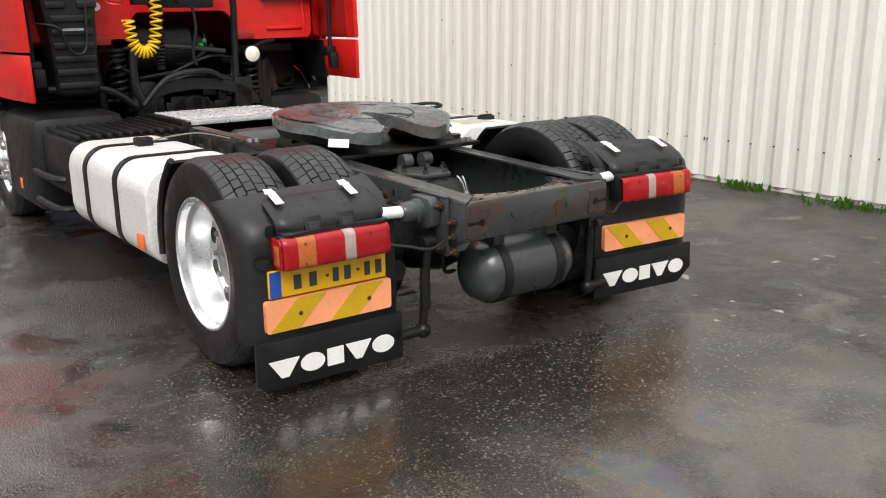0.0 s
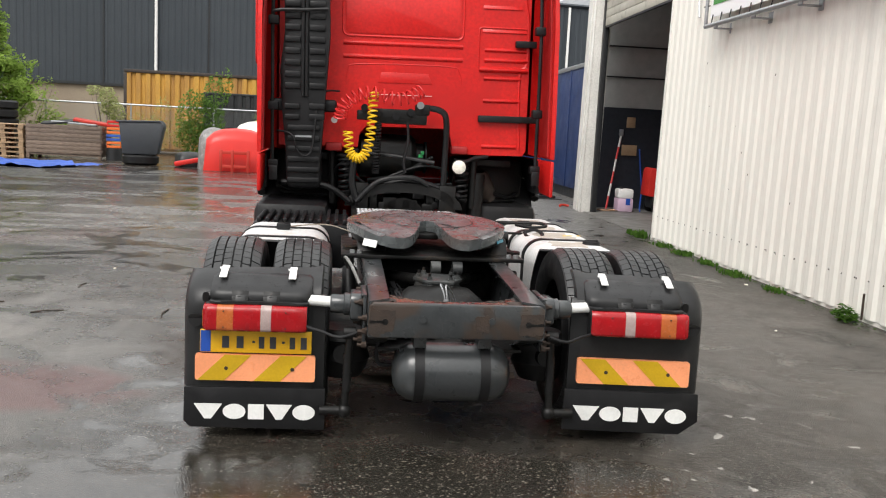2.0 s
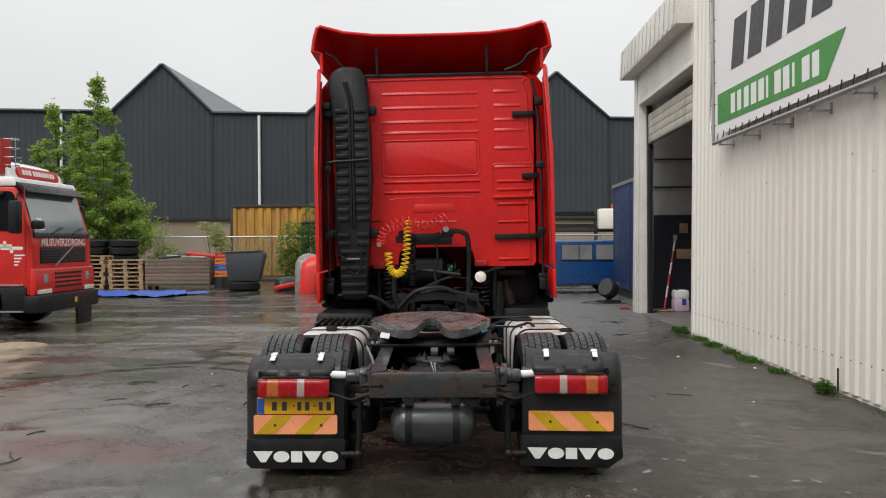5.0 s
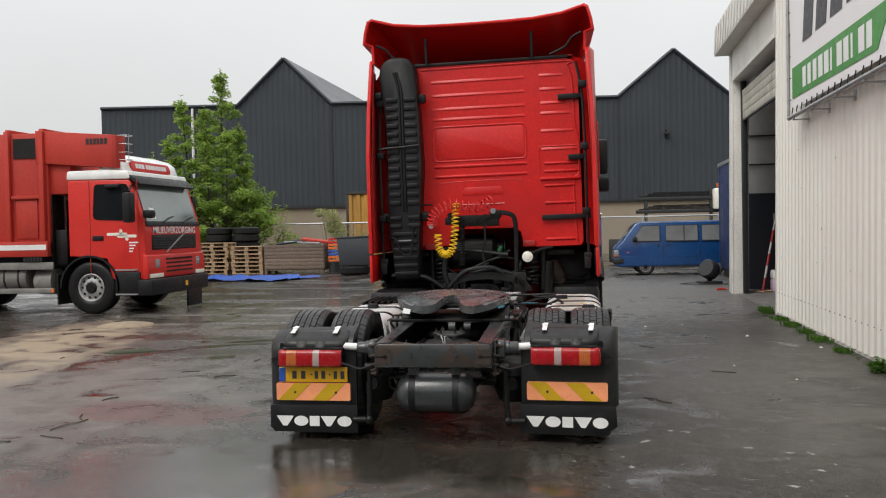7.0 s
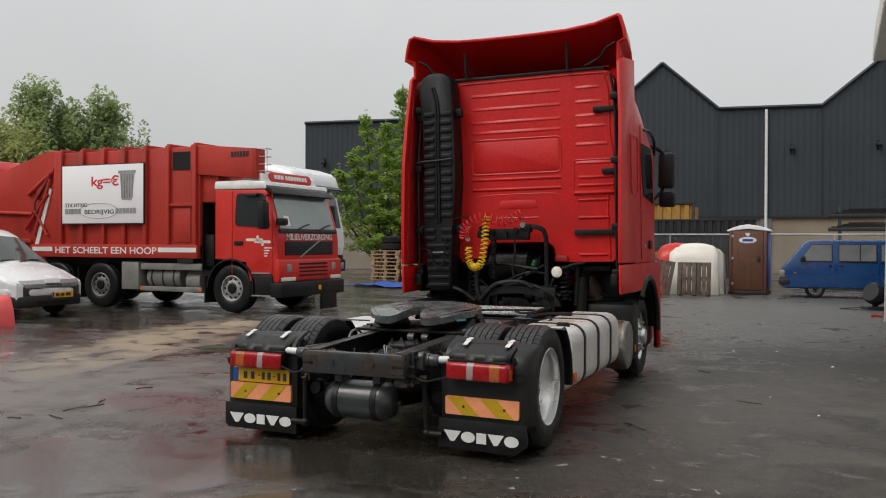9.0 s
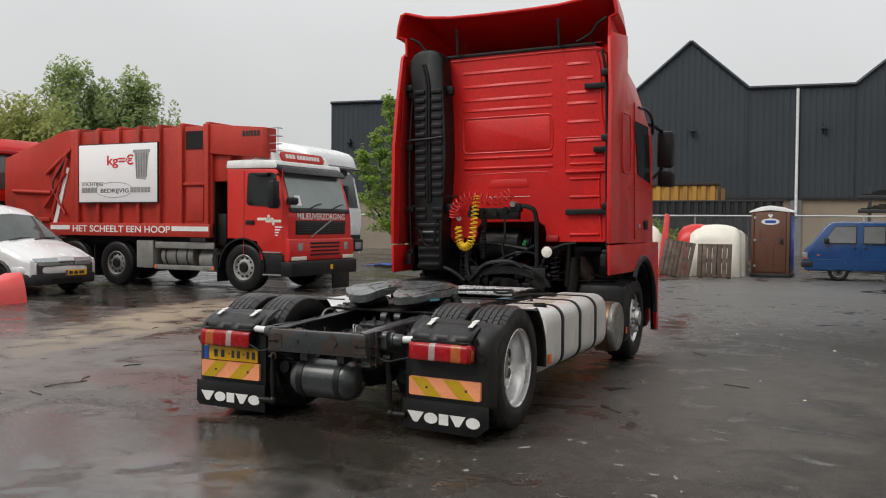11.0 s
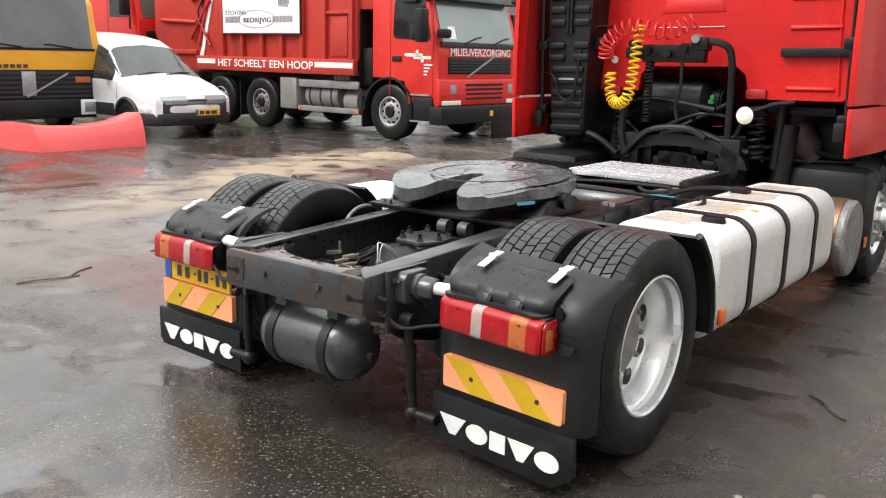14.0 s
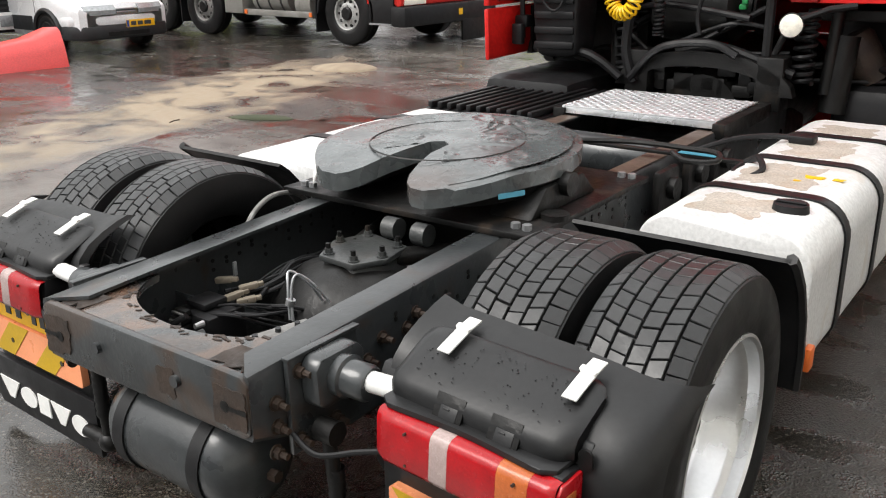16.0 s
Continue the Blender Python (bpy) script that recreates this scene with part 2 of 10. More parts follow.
M = {
    "ground": wet_ground(),
    "red": surface("red_cab_paint", (0.62, 0.014, 0.011), (0.55, 0.012, 0.011), (0.34, 0.46), 0, 1.2, 40, 0.03, 0.12, 0.35, stain=(0.48, 0.013, 0.012), stain_scale=0.9),
    # a darker red for inner faces, brackets, seams and rods
    "red_dark": surface("dark_red_paint", (0.40, 0.012, 0.011), (0.30, 0.011, 0.011), (0.4, 0.6), 0, 2.0, 40, 0.05),
    "red_old": surface("faded_orange_red_paint", (0.46, 0.038, 0.024), (0.38, 0.030, 0.020), (0.45, 0.65), 0, 1.4, 50, 0.06, 0.0, 0.35, stain=(0.26, 0.035, 0.022), stain_scale=1.3, stretch=(1, 1, 0.35)),
    "red_cabin": surface("bright_red_lorry_paint", (0.60, 0.026, 0.019), (0.53, 0.022, 0.017), (0.34, 0.46), 0, 1.4, 50, 0.03, 0.1, 0.35),
    "black": surface("weathered_black_plastic", (0.0065, 0.0065, 0.0072), (0.011, 0.011, 0.012), (0.36, 0.58), 0, 5, 70, 0.12, 0.0, 0.3, stain=(0.020, 0.020, 0.020), stain_scale=3, stain_at=(0.6, 0.8)),
    "guard": surface("grey_black_moulded_plastic", (0.0105, 0.0108, 0.0115), (0.0155, 0.0158, 0.0165), (0.34, 0.5), 0, 5, 70, 0.1, 0.0, 0.38, stain=(0.024, 0.024, 0.024), stain_scale=3, stain_at=(0.6, 0.8)),
    "chassis": surface("dark_grey_chassis_paint", (0.026, 0.029, 0.031), (0.042, 0.046, 0.048), (0.24, 0.42), 0.0, 4, 60, 0.2, 0.3, stain=(0.036, 0.024, 0.017), stain_scale=5, stain_at=(0.6, 0.72)),
    "axle_paint": surface("oily_grey_casting", (0.034, 0.037, 0.038), (0.052, 0.054, 0.053), (0.28, 0.5), 0.0, 6, 80, 0.35, 0.1, stain=(0.040, 0.032, 0.024), stain_scale=5, stain_at=(0.55, 0.7)),
    "grease": surface("greasy_black_metal", (0.005, 0.005, 0.005), (0.010, 0.0095, 0.009), (0.3, 0.6), 0.0, 7, 60, 0.4, 0.0, 0.3, stain=(0.03, 0.022, 0.016), stain_scale=6, stain_at=(0.6, 0.75)),
    "rust": surface("rusted_steel", (0.046, 0.031, 0.023), (0.026, 0.020, 0.017), (0.4, 0.75), 0.1, 12, 90, 0.5, stain=(0.03, 0.028, 0.027), stain_scale=9),
    "worn_top": surface("rust_worn_paint", (0.052, 0.055, 0.056), (0.038, 0.040, 0.041), (0.16, 0.34), 0.0, 5, 70, 0.35, 0.35, stain=(0.115, 0.072, 0.050), stain_scale=4.5, stain_at=(0.46, 0.60)),
    "worn_face": surface("scuffed_chassis_paint", (0.024, 0.027, 0.029), (0.040, 0.044, 0.046), (0.22, 0.45), 0.0, 5, 60, 0.3, 0.25, stain=(0.044, 0.031, 0.024), stain_scale=4.0, stain_at=(0.50, 0.58)),
    "rail_rust": surface("brown_worn_flange", (0.105, 0.074, 0.058), (0.070, 0.052, 0.043), (0.3, 0.5), 0.1, 5, 60, 0.15),
    "fifth": surface("greased_steel_coupling_plate", (0.13, 0.142, 0.145), (0.085, 0.093, 0.095), (0.14, 0.40), 0.2, 6, 28, 0.6, 0.2, stain=(0.10, 0.075, 0.066), stain_scale=2.2, stain_at=(0.52, 0.7), distance=0.006),
    "rubber": surface("wet_tyre_rubber", (0.006, 0.006, 0.0063), (0.010, 0.010, 0.0103), (0.34, 0.56), 0, 6, 80, 0.15, 0.0, 0.3),
    # the red stain paints reflected cab red onto the wet blocks
    "tread": surface("worn_tread_red_glint", (0.021, 0.0218, 0.0228), (0.030, 0.031, 0.032), (0.30, 0.5), 0, 7, 70, 0.2, 0.0, 0.5, stain=(0.12, 0.012, 0.016), stain_scale=1.7, stain_at=(0.66, 0.76)),
    "alu": surface("silver_wheel_paint", (0.80, 0.81, 0.82), (0.70, 0.71, 0.725), (0.24, 0.34), 0.85, 3, 70, 0.02, 0.2, stain=(0.42, 0.41, 0.39), stain_scale=14, stain_at=(0.70, 0.85), fleck=0.03),
    "dirty_rim": surface("dirty_steel_rim", (0.24, 0.235, 0.225), (0.15, 0.145, 0.14), (0.45, 0.65), 0.2, 8, 70, 0.1, stain=(0.36, 0.36, 0.35), stain_scale=12),
    "pale_rim": surface("pale_painted_rim", (0.42, 0.42, 0.41), (0.34, 0.34, 0.33), (0.4, 0.6), 0.1, 8, 70, 0.1, stain=(0.20, 0.19, 0.18), stain_scale=9),
    "tank": surface("brushed_aluminium_tank", (0.72, 0.72, 0.715), (0.64, 0.64, 0.635), (0.34, 0.5), 0.15, 2.2, 70, 0.05, 0, stain=(0.56, 0.52, 0.46), stain_scale=5, stain_at=(0.56, 0.78)),
    "tank_mud": surface("tank_top_with_dried_mud", (0.46, 0.42, 0.37), (0.36, 0.32, 0.27), (0.45, 0.65), 0.05, 5.0, 150, 0.25, 0, stain=(0.40, 0.31, 0.23), stain_scale=7, stain_at=(0.55, 0.75), fleck=0.3),
    "dull_metal": surface("dull_dirty_metal", (0.27, 0.265, 0.245), (0.20, 0.195, 0.18), (0.4, 0.6), 0.2, 2.5, 60, 0.05, stain=(0.14, 0.13, 0.115), stain_scale=3, stain_at=(0.58, 0.8)),
    "chequer": surface("chequered_aluminium", (0.82, 0.84, 0.86), (0.70, 0.72, 0.74), (0.2, 0.35), 0.6, 5, 60, 0.1),
    "white_wall": surface("white_painted_sheet", (0.80, 0.785, 0.725), (0.75, 0.735, 0.675), (0.42, 0.6), 0, 0.7, 45, 0.04, 0, stain=(0.52, 0.50, 0.45), stain_scale=2.2, stain_at=(0.60, 0.9), stretch=(1, 1, 0.16), fleck=0.03),
    "white_trim": surface("white_painted_trim", (0.76, 0.75, 0.705), (0.66, 0.65, 0.605), (0.4, 0.55), 0, 1.5, 45, 0.05, stain=(0.48, 0.46, 0.41), stain_scale=2, stain_at=(0.6, 0.8)),
    "shutter": surface("dirty_beige_door_paint", (0.50, 0.475, 0.41), (0.42, 0.395, 0.34), (0.45, 0.6), 0, 2, 45, 0.05, stain=(0.30, 0.28, 0.23), stain_scale=3, stain_at=(0.55, 0.75)),
    "blue_grey": surface("slate_grey_cladding", (0.031, 0.039, 0.047), (0.024, 0.032, 0.040), (0.5, 0.65), 0, 0.3, 20, 0.03),
    "roof_grey": surface("grey_roof_sheet", (0.20, 0.21, 0.22), (0.16, 0.17, 0.18), (0.5, 0.7), 0, 0.5, 20, 0.05),
    "brick": surface("pale_brick_base", (0.30, 0.245, 0.175), (0.25, 0.20, 0.145), (0.7, 0.9), 0, 0.8, 30, 0.2),
    "white": plain("white_paint", (0.80, 0.80, 0.78), 0.4),
    "white_car": surface("white_car_paint", (0.78, 0.79, 0.80), (0.74, 0.75, 0.76), (0.2, 0.3), 0, 1.5, 60, 0.02, 0.5),
    "dark": plain("dark_plastic", (0.017, 0.018, 0.0195), 0.5),
    "dark_glass": surface("dark_tinted_glass", (0.010, 0.012, 0.013), (0.014, 0.016, 0.017), (0.03, 0.06), 0, 3, 40, 0.0, 0.0, 0.35),
    "screen": surface("windscreen_glass", (0.036, 0.046, 0.046), (0.055, 0.068, 0.066), (0.04, 0.08), 0, 1.5, 40, 0.0, 0.3, 0.6),
    # grey base holds the reflection and the cab interior behind the glass
    "screen_mid": surface("grey_reflecting_windscreen", (0.10, 0.112, 0.105), (0.055, 0.064, 0.06), (0.04, 0.08), 0, 1.2, 40, 0.0, 0.3, 0.6, fleck=0.02),
    # pale base colour stands in for sky mirrored in the screen
    "screen_light": surface("sky_lit_windscreen", (0.20, 0.25, 0.235), (0.15, 0.19, 0.18), (0.04, 0.08), 0, 0.8, 40, 0.0, 0.4, 0.7, fleck=0.01),
    "van_glass": surface("grey_curtained_glass", (0.20, 0.205, 0.205), (0.13, 0.135, 0.137), (0.05, 0.10), 0, 1.6, 40, 0.0, 0.3, 0.5, fleck=0.02),
    "mirror": plain("mirror_glass", (0.75, 0.77, 0.78), 0.04, 1.0),
    "lens_red": surface("red_lamp_lens", (0.36, 0.006, 0.010), (0.27, 0.004, 0.007), (0.20, 0.30), 0, 14, 200, 0.04, 0.0, 0.45),
    "lens_orange": surface("amber_lamp_lens", (0.46, 0.120, 0.030), (0.36, 0.085, 0.022), (0.18, 0.3), 0, 22, 200, 0.05, 0.0),
    "lens_white": surface("clear_lamp_lens", (0.40, 0.31, 0.29), (0.32, 0.24, 0.23), (0.18, 0.3), 0, 22, 200, 0.05, 0.0),
    "drop": surface("water_drop", (0.020, 0.021, 0.022), (0.016, 0.017, 0.018), (0.03, 0.05), 0, 5, 60, 0.0, 0.0, 0.4),
    "headlamp": surface("clear_headlamp_glass", (0.40, 0.42, 0.43), (0.28, 0.30, 0.31), (0.06, 0.14), 0.3, 30, 120, 0.05, 0.3),
    "plate": plain("yellow_number_plate", (0.86, 0.47, 0.01), 0.35),
    "plate_blue": plain("blue_plate_band", (0.02, 0.08, 0.40), 0.35),
    "mark_y": plain("ochre_reflective_film", (0.58, 0.36, 0.010), 0.35),
    "mark_o": plain("pale_orange_reflective_film", (0.95, 0.36, 0.17), 0.3),
    "orange": plain("orange_plastic", (0.80, 0.17, 0.03), 0.4),
    "yellow_hose": plain("yellow_plastic_hose", (0.80, 0.50, 0.012), 0.35),
    "red_hose": plain("red_plastic_hose", (0.66, 0.03, 0.03), 0.35),
    "yellow": surface("yellow_lorry_paint", (0.74, 0.36, 0.010), (0.66, 0.31, 0.012), (0.3, 0.45), 0, 2, 60, 0.03, 0.2),
    "wood": surface("weathered_wood", (0.19, 0.14, 0.105), (0.10, 0.072, 0.055), (0.6, 0.85), 0, 6, 50, 0.3, stretch=(1, 1, 6), varied=0.25),
    "wood_wet": surface("dark_wet_wood", (0.125, 0.090, 0.068), (0.060, 0.042, 0.033), (0.6, 0.85), 0, 6, 50, 0.3, varied=0.25),
    "wood_new": surface("pale_pallet_wood", (0.42, 0.29, 0.17), (0.33, 0.22, 0.13), (0.6, 0.85), 0, 6, 50, 0.3, varied=0.2),
    "blue_sheet": surface("blue_tarpaulin", (0.03, 0.10, 0.46), (0.025, 0.08, 0.36), (0.3, 0.5), 0, 3, 50, 0.2),
    "blue_van": surface("blue_van_paint", (0.007, 0.060, 0.20), (0.006, 0.050, 0.17), (0.2, 0.3), 0, 1.2, 60, 0.02, 0.5),
    "navy": surface("navy_steel", (0.012, 0.030, 0.105), (0.010, 0.024, 0.085), (0.4, 0.6), 0, 1.2, 60, 0.05),
    "brown": plain("brown_plastic", (0.13, 0.055, 0.032), 0.45),
    "plug_beige": plain("beige_plastic", (0.20, 0.17, 0.13), 0.45),
    "cream": surface("cream_fibreglass", (0.80, 0.77, 0.68), (0.72, 0.68, 0.58), (0.3, 0.5), 0, 2, 60, 0.05),
    "canoe": surface("salmon_red_hull", (0.74, 0.075, 0.070), (0.68, 0.06, 0.058), (0.3, 0.45), 0, 2, 60, 0.04, 0.2),
    "rust_sheet": surface("rusty_yellow_sheet", (0.52, 0.28, 0.045), (0.30, 0.15, 0.04), (0.6, 0.8), 0, 1.0, 30, 0.1, stretch=(2, 2, 0.4)),
    "galv": surface("galvanised_steel", (0.42, 0.43, 0.44), (0.34, 0.35, 0.36), (0.35, 0.5), 0.7, 8, 60, 0.06),
    "steel": plain("bare_steel", (0.50, 0.50, 0.51), 0.35, 0.8),
    "bolt": surface("rusty_bolt_steel", (0.052, 0.032, 0.022), (0.028, 0.020, 0.015), (0.4, 0.7), 0.2, 30, 90, 0.3),
    "bank": surface("roadside_earth", (0.05, 0.055, 0.03), (0.035, 0.045, 0.022), (0.8, 0.95), 0, 1.5, 30, 0.4),
    "bin_grey": plain("slate_grey_plastic", (0.042, 0.047, 0.053), 0.5),
    "leaf_ivy": leafy("mid_green_leaf", (0.19, 0.31, 0.075), (0.10, 0.19, 0.045)),
    "leaf": leafy("fresh_leaf", (0.36, 0.48, 0.12), (0.26, 0.38, 0.085)),
    "leaf_weed": leafy("dark_weed_leaf", (0.085, 0.17, 0.03), (0.055, 0.12, 0.022)),
    "leaf_pale": leafy("pale_blossom_leaf", (0.50, 0.50, 0.26), (0.30, 0.36, 0.13)),
    "leaf_dark": leafy("dark_poplar_leaf", (0.42, 0.50, 0.24), (0.32, 0.39, 0.18)),
    "leaf_olive": leafy("olive_spring_leaf", (0.42, 0.44, 0.17), (0.33, 0.36, 0.13)),
    "bark": surface("bark", (0.07, 0.055, 0.042), (0.045, 0.036, 0.03), (0.8, 0.95), 0, 9, 60, 0.5),
    "green": plain("green_print", (0.055, 0.30, 0.045), 0.45),
    "print": plain("dark_print", (0.045, 0.045, 0.05), 0.5),
    "banner": surface("white_banner_sheet", (0.86, 0.86, 0.87), (0.83, 0.83, 0.84), (0.45, 0.55), 0, 0.8, 40, 0.01, fleck=0.01),
    "grey_wall": plain("pale_grey_lining", (0.46, 0.46, 0.45), 0.6),
    "navy_wall": plain("dark_blue_lining", (0.016, 0.020, 0.030), 0.6),
    "concrete": surface("workshop_concrete", (0.16, 0.155, 0.145), (0.11, 0.105, 0.10), (0.4, 0.7), 0, 1.5, 40, 0.15),
    "copper": surface("heat_tinted_steel", (0.30, 0.17, 0.10), (0.20, 0.13, 0.09), (0.35, 0.5), 0.6, 8, 50, 0.1),
    "blue_label": plain("light_blue_sticker", (0.06, 0.26, 0.36), 0.4),
    "green_part": plain("green_plastic", (0.03, 0.35, 0.10), 0.4),
    "lilac": plain("lilac_liquid_in_can", (0.62, 0.45, 0.58), 0.4),
}


# ---- modelling ----
def box(bm, x0, x1, y0, y1, z0, z1, bevel=0.0, seg=2):
    m = Matrix.Translation(((x0 + x1) / 2, (y0 + y1) / 2, (z0 + z1) / 2)) @ Matrix.Diagonal((x1 - x0, y1 - y0, z1 - z0, 1))
    made = bmesh.ops.create_cube(bm, size=1, matrix=m)["verts"]
    if bevel:
        edges = list({e for v in made for e in v.link_edges})
        bmesh.ops.bevel(bm, geom=edges, offset=min(bevel, 0.49 * min(x1 - x0, y1 - y0, z1 - z0)), segments=seg, affect="EDGES", profile=0.5)
    return bm


def boxes(*rows, bevel=0.0):
    bm = bmesh.new()
    for r in rows:
        box(bm, *r, bevel=bevel)
    return bm


def turned_box(bm, size, m, bevel=0.0):
    made = bmesh.ops.create_cube(bm, size=1, matrix=m @ Matrix.Diagonal((*size, 1)))["verts"]
    if bevel:
        edges = list({e for v in made for e in v.link_edges})
        bmesh.ops.bevel(bm, geom=edges, offset=bevel, segments=2, affect="EDGES", profile=0.5)
    return bm


def prism(bm, outline, axis, a, z, bevel=0.0):
    """An outline of (u, v) drawn out along an axis from a to z. u, v are the other two axes in order."""
    def at(u, v, w):
        return {"x": (w, u, v), "y": (u, w, v), "z": (u, v, w)}[axis]
    lo = [bm.verts.new(at(u, v, a)) for u, v in outline]
    hi = [bm.verts.new(at(u, v, z)) for u, v in outline]
    faces = [bm.faces.new(lo), bm.faces.new(hi[::-1])]
    k = len(outline)
    faces += [bm.faces.new((lo[i], hi[i], hi[(i + 1) % k], lo[(i + 1) % k])) for i in range(k)]
    if bevel:
        bmesh.ops.bevel(bm, geom=list({e for f in faces for e in f.edges}), offset=bevel, segments=2, affect="EDGES", profile=0.5)
    bmesh.ops.recalc_face_normals(bm, faces=bm.faces)
    return bm


def rounded(w, h, r, seg=5, cx=0.0, cy=0.0):
    """The outline of a rounded rectangle."""
    out = []
    for k, (sx, sy) in enumerate(((1, 1), (-1, 1), (-1, -1), (1, -1))):
        for i in range(seg + 1):
            a = radians(90 * (k + i / seg))
            out.append((cx + sx * (w / 2 - r) + r * math.cos(a), cy + sy * (h / 2 - r) + r * math.sin(a)))
    return out


def rod(bm, p, q, r, r2=None, seg=12):
    p, q = Vector(p), Vector(q)
    m = Matrix.Translation((p + q) / 2) @ (q - p).to_track_quat("Z", "Y").to_matrix().to_4x4()
    bmesh.ops.create_cone(bm, cap_ends=True, segments=seg, radius1=r, radius2=r if r2 is None else r2, depth=(q - p).length, matrix=m)
    return bm


def ball(bm, c, r, squash=(1, 1, 1), seg=12):
    bmesh.ops.create_uvsphere(bm, u_segments=seg, v_segments=max(6, seg // 2 + 2), radius=1, matrix=Matrix.Translation(c) @ Matrix.Diagonal((r * squash[0], r * squash[1], r * squash[2], 1)))
    return bm


def lathe(bm, outline, seg=40, m=Matrix.Identity(4), closed=False):
    """An outline of (radius, height) turned about the x axis: height runs along x."""
    rings = []
    for i in range(seg):
        a = 2 * math.pi * i / seg
        rings.append([bm.verts.new(m @ Vector((h, r * math.cos(a), r * math.sin(a)))) for r, h in outline])
    k = len(outline)
    for i in range(seg):
        A, B = rings[i], rings[(i + 1) % seg]
        for j in range(k if closed else k - 1):
            bm.faces.new((A[j], A[(j + 1) % k], B[(j + 1) % k], B[j]))
    bmesh.ops.remove_doubles(bm, verts=bm.verts, dist=1e-5)
    bmesh.ops.recalc_face_normals(bm, faces=bm.faces)
    return bm


def smooth_path(pts, steps=6):
    """Points of a smooth line through the given ones."""
    p = [Vector(v) for v in pts]
    out = []
    for i in range(len(p) - 1):
        a, b, c, d = p[max(0, i - 1)], p[i], p[i + 1], p[min(len(p) - 1, i + 2)]
        for k in range(steps):
            t = k / steps
            out.append(0.5 * ((2 * b) + (c - a) * t + (2 * a - 5 * b + 4 * c - d) * t * t + (3 * b - a - 3 * c + d) * t ** 3))
    return out + [p[-1]]


def tube(bm, pts, r, seg=8, caps=True):
    pts = [Vector(p) for p in pts]
    rings, up = [], Vector((0, 0, 1))
    for i, p in enumerate(pts):
        d = (pts[min(i + 1, len(pts) - 1)] - pts[max(i - 1, 0)]).normalized()
        side = d.cross(up)
        if side.length < 0.1:
            side = d.cross(Vector((1, 0, 0)))
        side.normalize()
        up = side.cross(d)
        rings.append([bm.verts.new(p + r * (math.cos(a) * side + math.sin(a) * up)) for a in (2 * math.pi * k / seg for k in range(seg))])
    for A, B in zip(rings, rings[1:]):
        for k in range(seg):
            bm.faces.new((A[k], A[(k + 1) % seg], B[(k + 1) % seg], B[k]))
    if caps:
        bm.faces.new(rings[0][::-1])
        bm.faces.new(rings[-1])
    bmesh.ops.recalc_face_normals(bm, faces=bm.faces)
    return bm


def helix(pts, r, turns, steps=14):
    """A coil of radius r wound round the line through the points."""
    line = smooth_path(pts, 24)
    n, out, side = turns * steps, [], Vector((1, 0.3, 0.2))
    for i in range(n + 1):
        s = i / n * (len(line) - 1)
        k = min(int(s), len(line) - 2)
        p = line[k].lerp(line[k + 1], s - k)
        d = (line[k + 1] - line[k]).normalized()
        side = (side - side.dot(d) * d).normalized()
        a = 2 * math.pi * i / steps
        out.append(p + r * (math.cos(a) * side + math.sin(a) * d.cross(side)))
    return out


def sheet(bm, rows, thick=0.0):
    """A skin over rows of points, thickened inwards when asked."""
    grid = [[bm.verts.new(p) for p in row] for row in rows]
    faces = [bm.faces.new((A[i], A[i + 1], B[i + 1], B[i])) for A, B in zip(grid, grid[1:]) for i in range(len(A) - 1)]
    bmesh.ops.recalc_face_normals(bm, faces=faces)
    if thick:
        bmesh.ops.solidify(bm, geom=faces, thickness=thick)
    return bm


def finish(bm, name, material, angle=38):
    me = bpy.data.meshes.new(name)
    bm.to_mesh(me)
    bm.free()
    me.materials.append(M[material] if isinstance(material, str) else material)
    me.polygons.foreach_set("use_smooth", [True] * len(me.polygons))
    me.set_sharp_from_angle(angle=radians(angle))
    return me


def part(name, bm, material, parent, label="", m=None, angle=38):
    """One mesh under a thing or a part. bm may be a bmesh or a finished mesh."""
    me = bm if isinstance(bm, bpy.types.Mesh) else finish(bm, name, material, angle)
    ob = new(name, me)
    ob.parent = parent
    if m is not None:
        ob.matrix_basis = m
    return tagged(ob, label)


def thing(name, label, category, m=None, group="", bm=None, material=None, angle=38):
    """A top-level thing: an empty at its base, or one mesh."""
    ob = new(name, finish(bm, name, material, angle) if bm else None)
    if m is not None:
        ob.matrix_basis = m
    return tagged(ob, label, category, group)


def setting(name, bm, material, label="", m=None, angle=38, category=""):
    ob = new(name, finish(bm, name, material, angle))
    if m is not None:
        ob.matrix_basis = m
    return tagged(ob, label, category, kind="structure")


def letters(text, size, name="lettering", depth=0.002, bold=0.0):
    """The mesh of a word in the built-in font, in the plane of x and z, facing -y, from its lower left corner."""
    cu = bpy.data.curves.new(name, "FONT")
    cu.body, cu.size, cu.extrude, cu.offset = text, size, depth, bold
    ob = bpy.data.objects.new(name, cu)
    scene.collection.objects.link(ob)
    bpy.context.view_layer.update()
    me = bpy.data.meshes.new_from_object(ob.evaluated_get(bpy.context.evaluated_depsgraph_get()))
    bpy.data.objects.remove(ob)
    me.transform(pose(0, 0, 0, 90))
    xs = [v.co.x for v in me.vertices]
    me["width"] = max(xs) - min(xs)
    return me


def lettering(text, width, height, material, parent, m, label="", bold=0.0):
    me = letters(text, 1.0, bold=bold)
    zs = [v.co.z for v in me.vertices]
    me.transform(Matrix.Diagonal((width / me["width"], 1, height / (max(zs) - min(zs)), 1)))
    me.materials.clear()
    me.materials.append(M[material])
    return part("lettering", me, material, parent, label, m)


